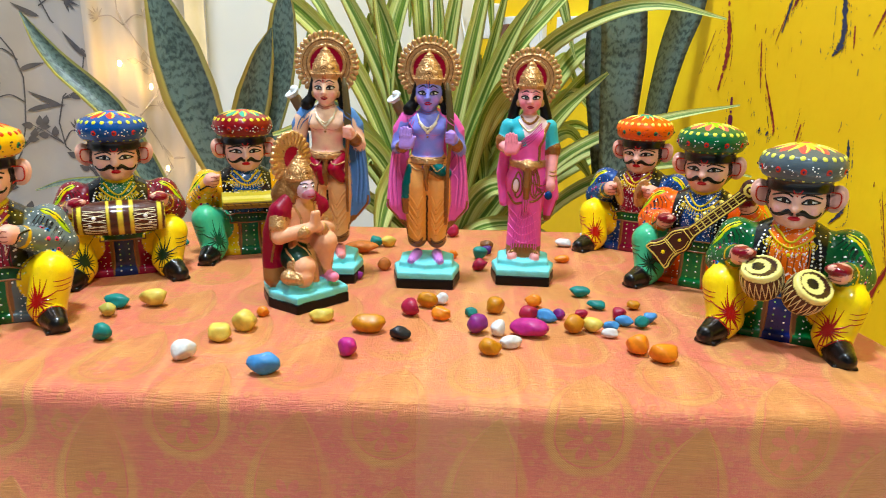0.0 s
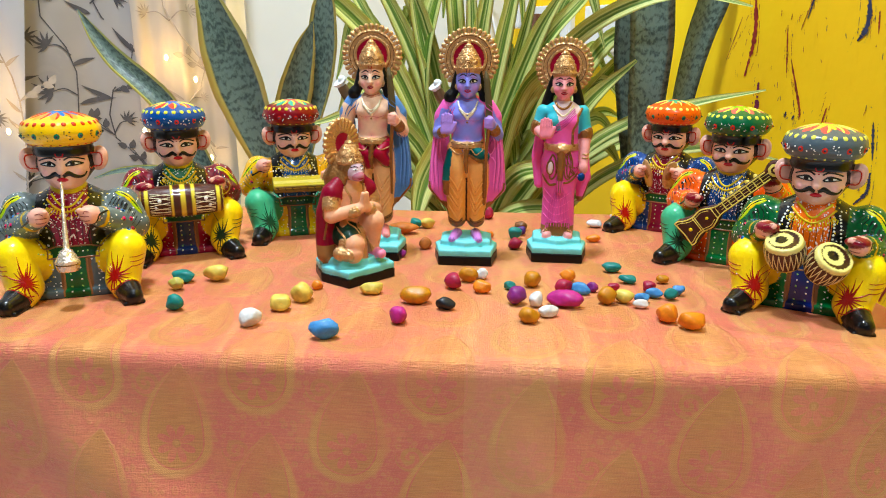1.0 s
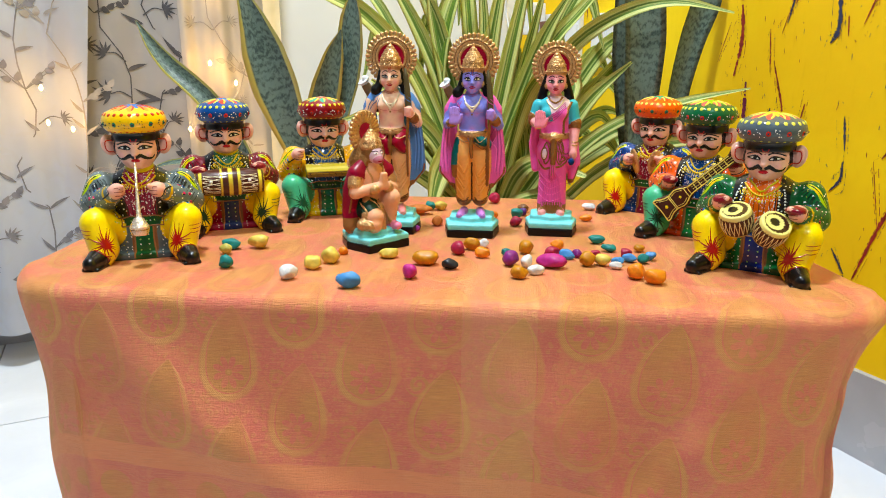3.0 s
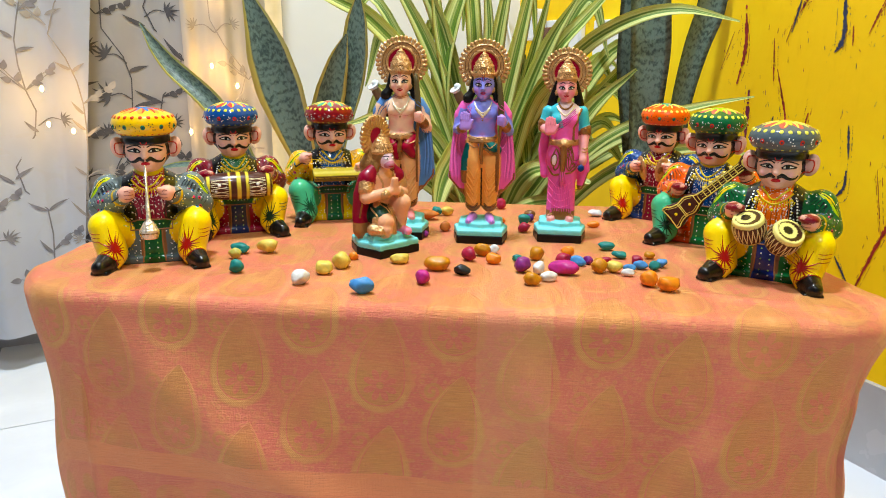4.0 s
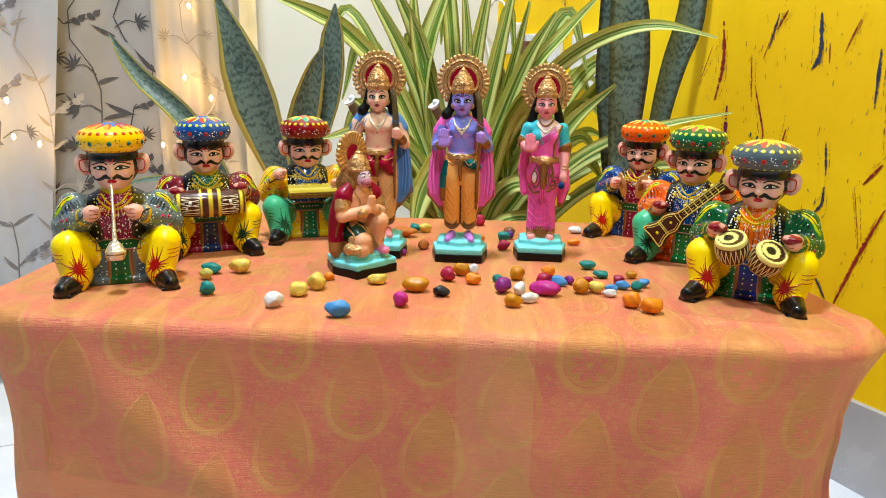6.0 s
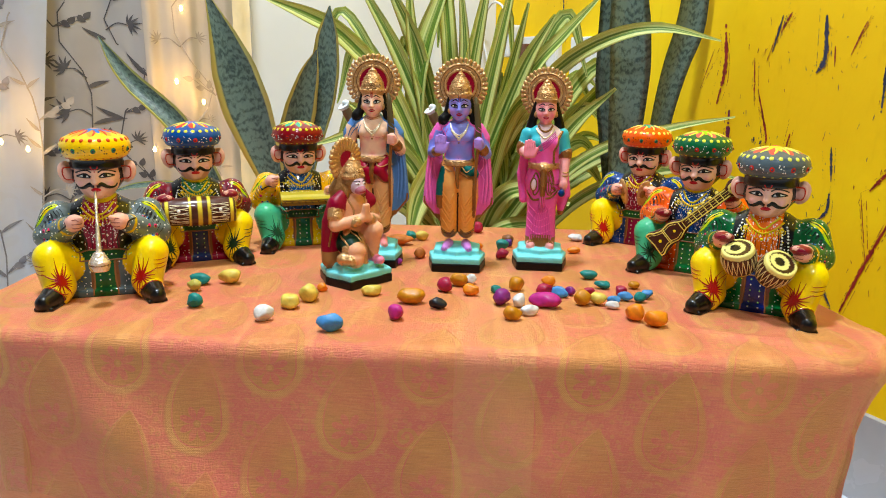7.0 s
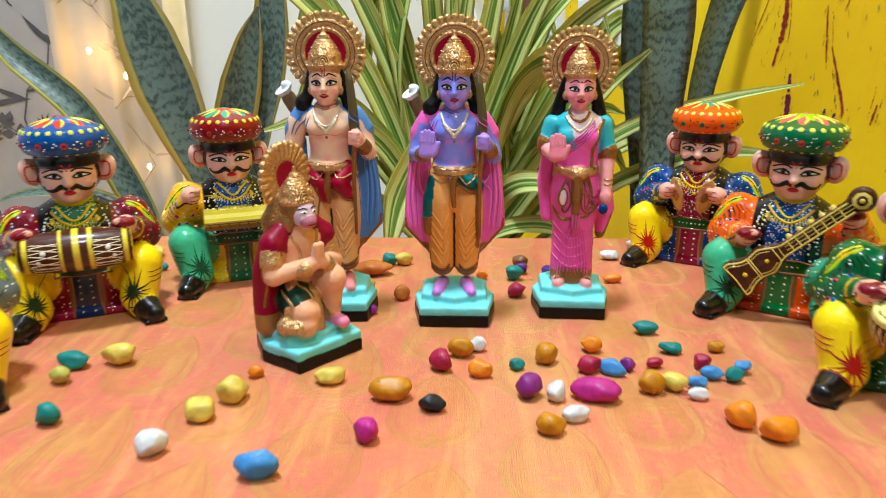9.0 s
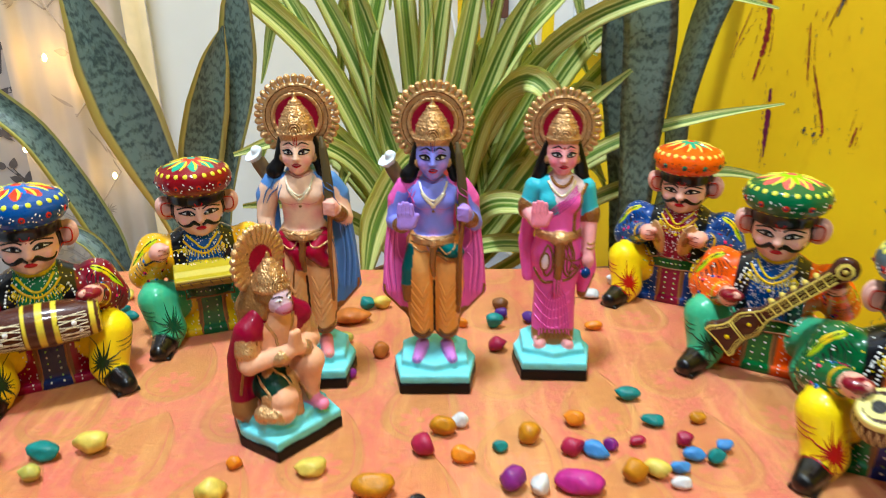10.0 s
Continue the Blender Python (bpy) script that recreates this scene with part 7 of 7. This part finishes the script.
def kneeler(label, where, turn, scale):
    """A kneeling crowned monkey figure with folded palms, red shawl and a gilt fan behind its head."""
    S = Sculpt()
    skin, red = rgb(232, 178, 146), rgb(136, 24, 48)
    stepped_base(S, 36, 34)
    S.rod([(-8, 6, 46), (-12, -20, 40), (-14, -24, 32)], [13, 11, 8], skin, 4)
    S.rod([(-14, -22, 30), (-12, 14, 30)], [8, 6.5], skin, 4)
    S.rod([(10, 6, 44), (14, -20, 60)], [13, 10.5], skin, 4)
    S.rod([(14, -20, 60), (14, -17, 32)], [9.5, 7], skin, 4)
    S.rod([(14, -16, 28), (15, -30, 27)], [5.5, 5.0], rgb(236, 150, 180), 2)
    S.ball((0, 4, 46), (23, 18, 13), rgb(20, 52, 40), 4)
    S.rod([(-8, 2, 50), (-12, -12, 45)], [14.5, 13.0], rgb(20, 52, 40), 3)
    S.rod([(9, 2, 48), (12, -8, 53)], [14.0, 12.0], rgb(20, 52, 40), 3)
    S.rod([(-14, -8, 58), (-20, -16, 44), (-22, -18, 32)], [4, 5, 5], GOLD, 3, gilt=0.7)
    for i in range(6):
        S.stroke([(-20 + 8 * i, -4, 56), (-18 + 8 * i, -16, 47), (-17 + 8 * i, -22, 38)], 1.3, GOLD, 0.7, taper='both', count=9, lift=0.5)
    S.rod([(-2, -14, 50), (-4, -22, 40), (-2, -24, 28)], [6, 6, 4], GOLD, 3, gilt=0.7)
    S.rod([(8, -12, 48), (10, -20, 38), (12, -22, 28)], [3, 3, 2.5], GOLD, 2, gilt=0.7)
    S.ball((0, 2, 72), (19, 14, 26), skin, 5)
    S.ball((0, 2, 90), (23, 12.5, 9), skin, 6)
    # shawl over back and shoulders, falling to the base
    S.rod([(-14, 0, 99), (-22, 0, 90), (-26, 6, 70), (-27, 8, 46), (-28, 6, 28)], [7, 10, 9.5, 9, 9], lambda P: choose(P, red, (P[:, 2] < 38, DULL_GOLD))[0], 4)
    S.rod([(0, 15, 94), (0, 17, 62), (0, 18, 30)], [17, 18, 16], lambda P: choose(P, red, (P[:, 2] < 36, DULL_GOLD))[0], 4, (1, 1.6, 1))
    S.rod([(14, 0, 99), (21, -1, 90), (24, 2, 74), (22, -2, 60)], [7, 9.5, 9, 6], lambda P: choose(P, red, (P[:, 2] < 62, DULL_GOLD))[0], 4)
    S.stroke([(-22, -4, 88), (-29, -2, 66), (-33, 0, 44)], 1.2, DULL_GOLD, 0.7, count=10)
    for s in (-1, 1):
        S.rod([(s * 22, 0, 90), (s * 27, -6, 68), (s * 4, -22, 76)], [8, 7, 5.5], skin, 3)
        S.rod([(s * 24, -1, 84), (s * 25.5, -3, 78)], [9, 8.8], GOLD, 0.8, gilt=0.8)
        S.rod([(s * 2.4, -23, 76), (s * 2.0, -25, 90)], [3.8, 2.6], skin, 1.5)
        S.rod([(s * 9, -20, 73), (s * 11, -18, 72)], [6.5, 6.5], GOLD, 0.8, gilt=0.8)
        S.stroke([(s * 12, -8, 97), (s * 8, -13, 86), (s * 3, -15, 78)], 1.3, GOLD, 0.8, count=9, lift=0.5)
    S.rod([(0, 0, 94), (0, -2, 104)], [8, 8], skin, 3)
    S.ball((0, -2, 113), (12.5, 13, 13.5), DULL_GOLD, 2, gilt=0.6, fine=True)
    S.ball((0, -9, 111), (9.2, 8.6, 9.6), rgb(214, 186, 200), 2, fine=True)
    S.ball((0, -15, 106), (6.2, 5.4, 5.0), rgb(190, 128, 146), 3, fine=True)
    S.rod([(-6, 8, 116), (-13, 10, 104), (-17, 8, 94)], [9, 9.5, 6], DULL_GOLD, 3, gilt=0.5, fine=True)
    S.rod([(6, 8, 116), (12, 8, 104), (15, 6, 95)], [9, 8.5, 5], DULL_GOLD, 3, gilt=0.5, fine=True)
    for s in (-1, 1):
        S.ball((s * 11, 0, 102), (5, 8, 9), DULL_GOLD, 3, gilt=0.6, fine=True)
    S.stroke([(-4.5, -19, 104.6), (0, -21, 104), (4.5, -19, 104.6)], 0.8, rgb(150, 20, 40), taper="both", count=9)
    for s in (-1, 1):
        S.stroke([(s * 2, -17, 113), (s * 4.5, -16.5, 113.8), (s * 7, -14.5, 113)], 0.9, WHITE, taper="both", count=7)
        S.dab((s * 4.2, -17, 113.3), 0.9, BLACK, high=1.1)
        S.stroke([(s * 1.5, -17, 115.6), (s * 4.5, -16, 116.6), (s * 8, -13, 115.4)], 0.45, BLACK, count=7, lift=0.3)
    crown(S, -1, 118, 12.2, 25)
    # gilt fan behind the head
    x, y, z, R = 0, 12, 136, 23
    S.drum((x, y, z), (0.2, -0.98, 0.1), 2.4, lambda t: R * 0.9 + 0 * t, GOLD, 1, gilt=0.8, fine=True)
    S.drum((x + 0.3, y - 1.4, z), (0.2, -0.98, 0.1), 2.0, lambda t: R * 0.47 + 0 * t, CRIMSON_P, 0.5, fine=True)
    for i in range(26):
        a = 2 * math.pi * i / 26
        S.rod([(x + R * 0.51 * math.cos(a), y - 1.6 + R * 0.104 * math.cos(a), z + R * 0.52 * math.sin(a)), (x + R * 0.98 * math.cos(a), y - 0.6 + R * 0.2 * math.cos(a), z + R * 1.0 * math.sin(a))], [1.5, 2.9], GOLD, 0.8, gilt=0.85, fine=True)
    # mace laid down beside the knee
    S.rod([(-26, -16, 32), (-20, -24, 31)], [7, 6], GOLD, 2, gilt=0.8)
    ob = S.build("deity_figurine", CLAY, 1.0, 0.8)
    ob.matrix_world = Matrix.Translation((*where, -0.0016)) @ Matrix.Rotation(radians(turn), 4, "Z") @ Matrix.Diagonal((scale, scale, scale, 1))
    return tagged(ob, label, "figurine")


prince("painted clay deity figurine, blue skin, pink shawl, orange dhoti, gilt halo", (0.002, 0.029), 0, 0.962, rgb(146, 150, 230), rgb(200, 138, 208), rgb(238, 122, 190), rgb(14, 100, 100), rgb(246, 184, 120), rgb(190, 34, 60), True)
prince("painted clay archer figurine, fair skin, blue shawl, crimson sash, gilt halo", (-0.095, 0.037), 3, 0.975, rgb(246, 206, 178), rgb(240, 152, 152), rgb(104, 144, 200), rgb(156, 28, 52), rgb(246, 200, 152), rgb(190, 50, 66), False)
princess("painted clay lady figurine in pink sari with gilt halo", (0.097, 0.046), -3, 0.952)
kneeler("kneeling painted clay monkey figurine with folded palms and red shawl", (-0.105, -0.040), 48, 0.93)


# ---- floor tiles ----
tile_bm = box_bm(0, 0, 0.003, 0.5972, 0.5972, 0.006, 0.0012)
tile_mesh = bpy.data.meshes.new("tile")
tile_bm.to_mesh(tile_mesh)
tile_bm.free()
tile_mesh.materials.append(FLOOR)
for i in range(6):
    for j in range(6):
        # the first row against the white wall is cut
        y0, y1 = max(0.0, 0.381 + 0.6 * (j - 1)), min(LONG, 0.381 + 0.6 * j)
        tile = new("tile", tile_mesh)
        tile.parent = floor
        tile.matrix_basis = Matrix.Translation((0.02 + 0.6 * i + 0.28, (y0 + y1) / 2, FLOOR_Z - 0.006)) @ Matrix.Diagonal((1, (y1 - y0) / 0.6, 1, 1))
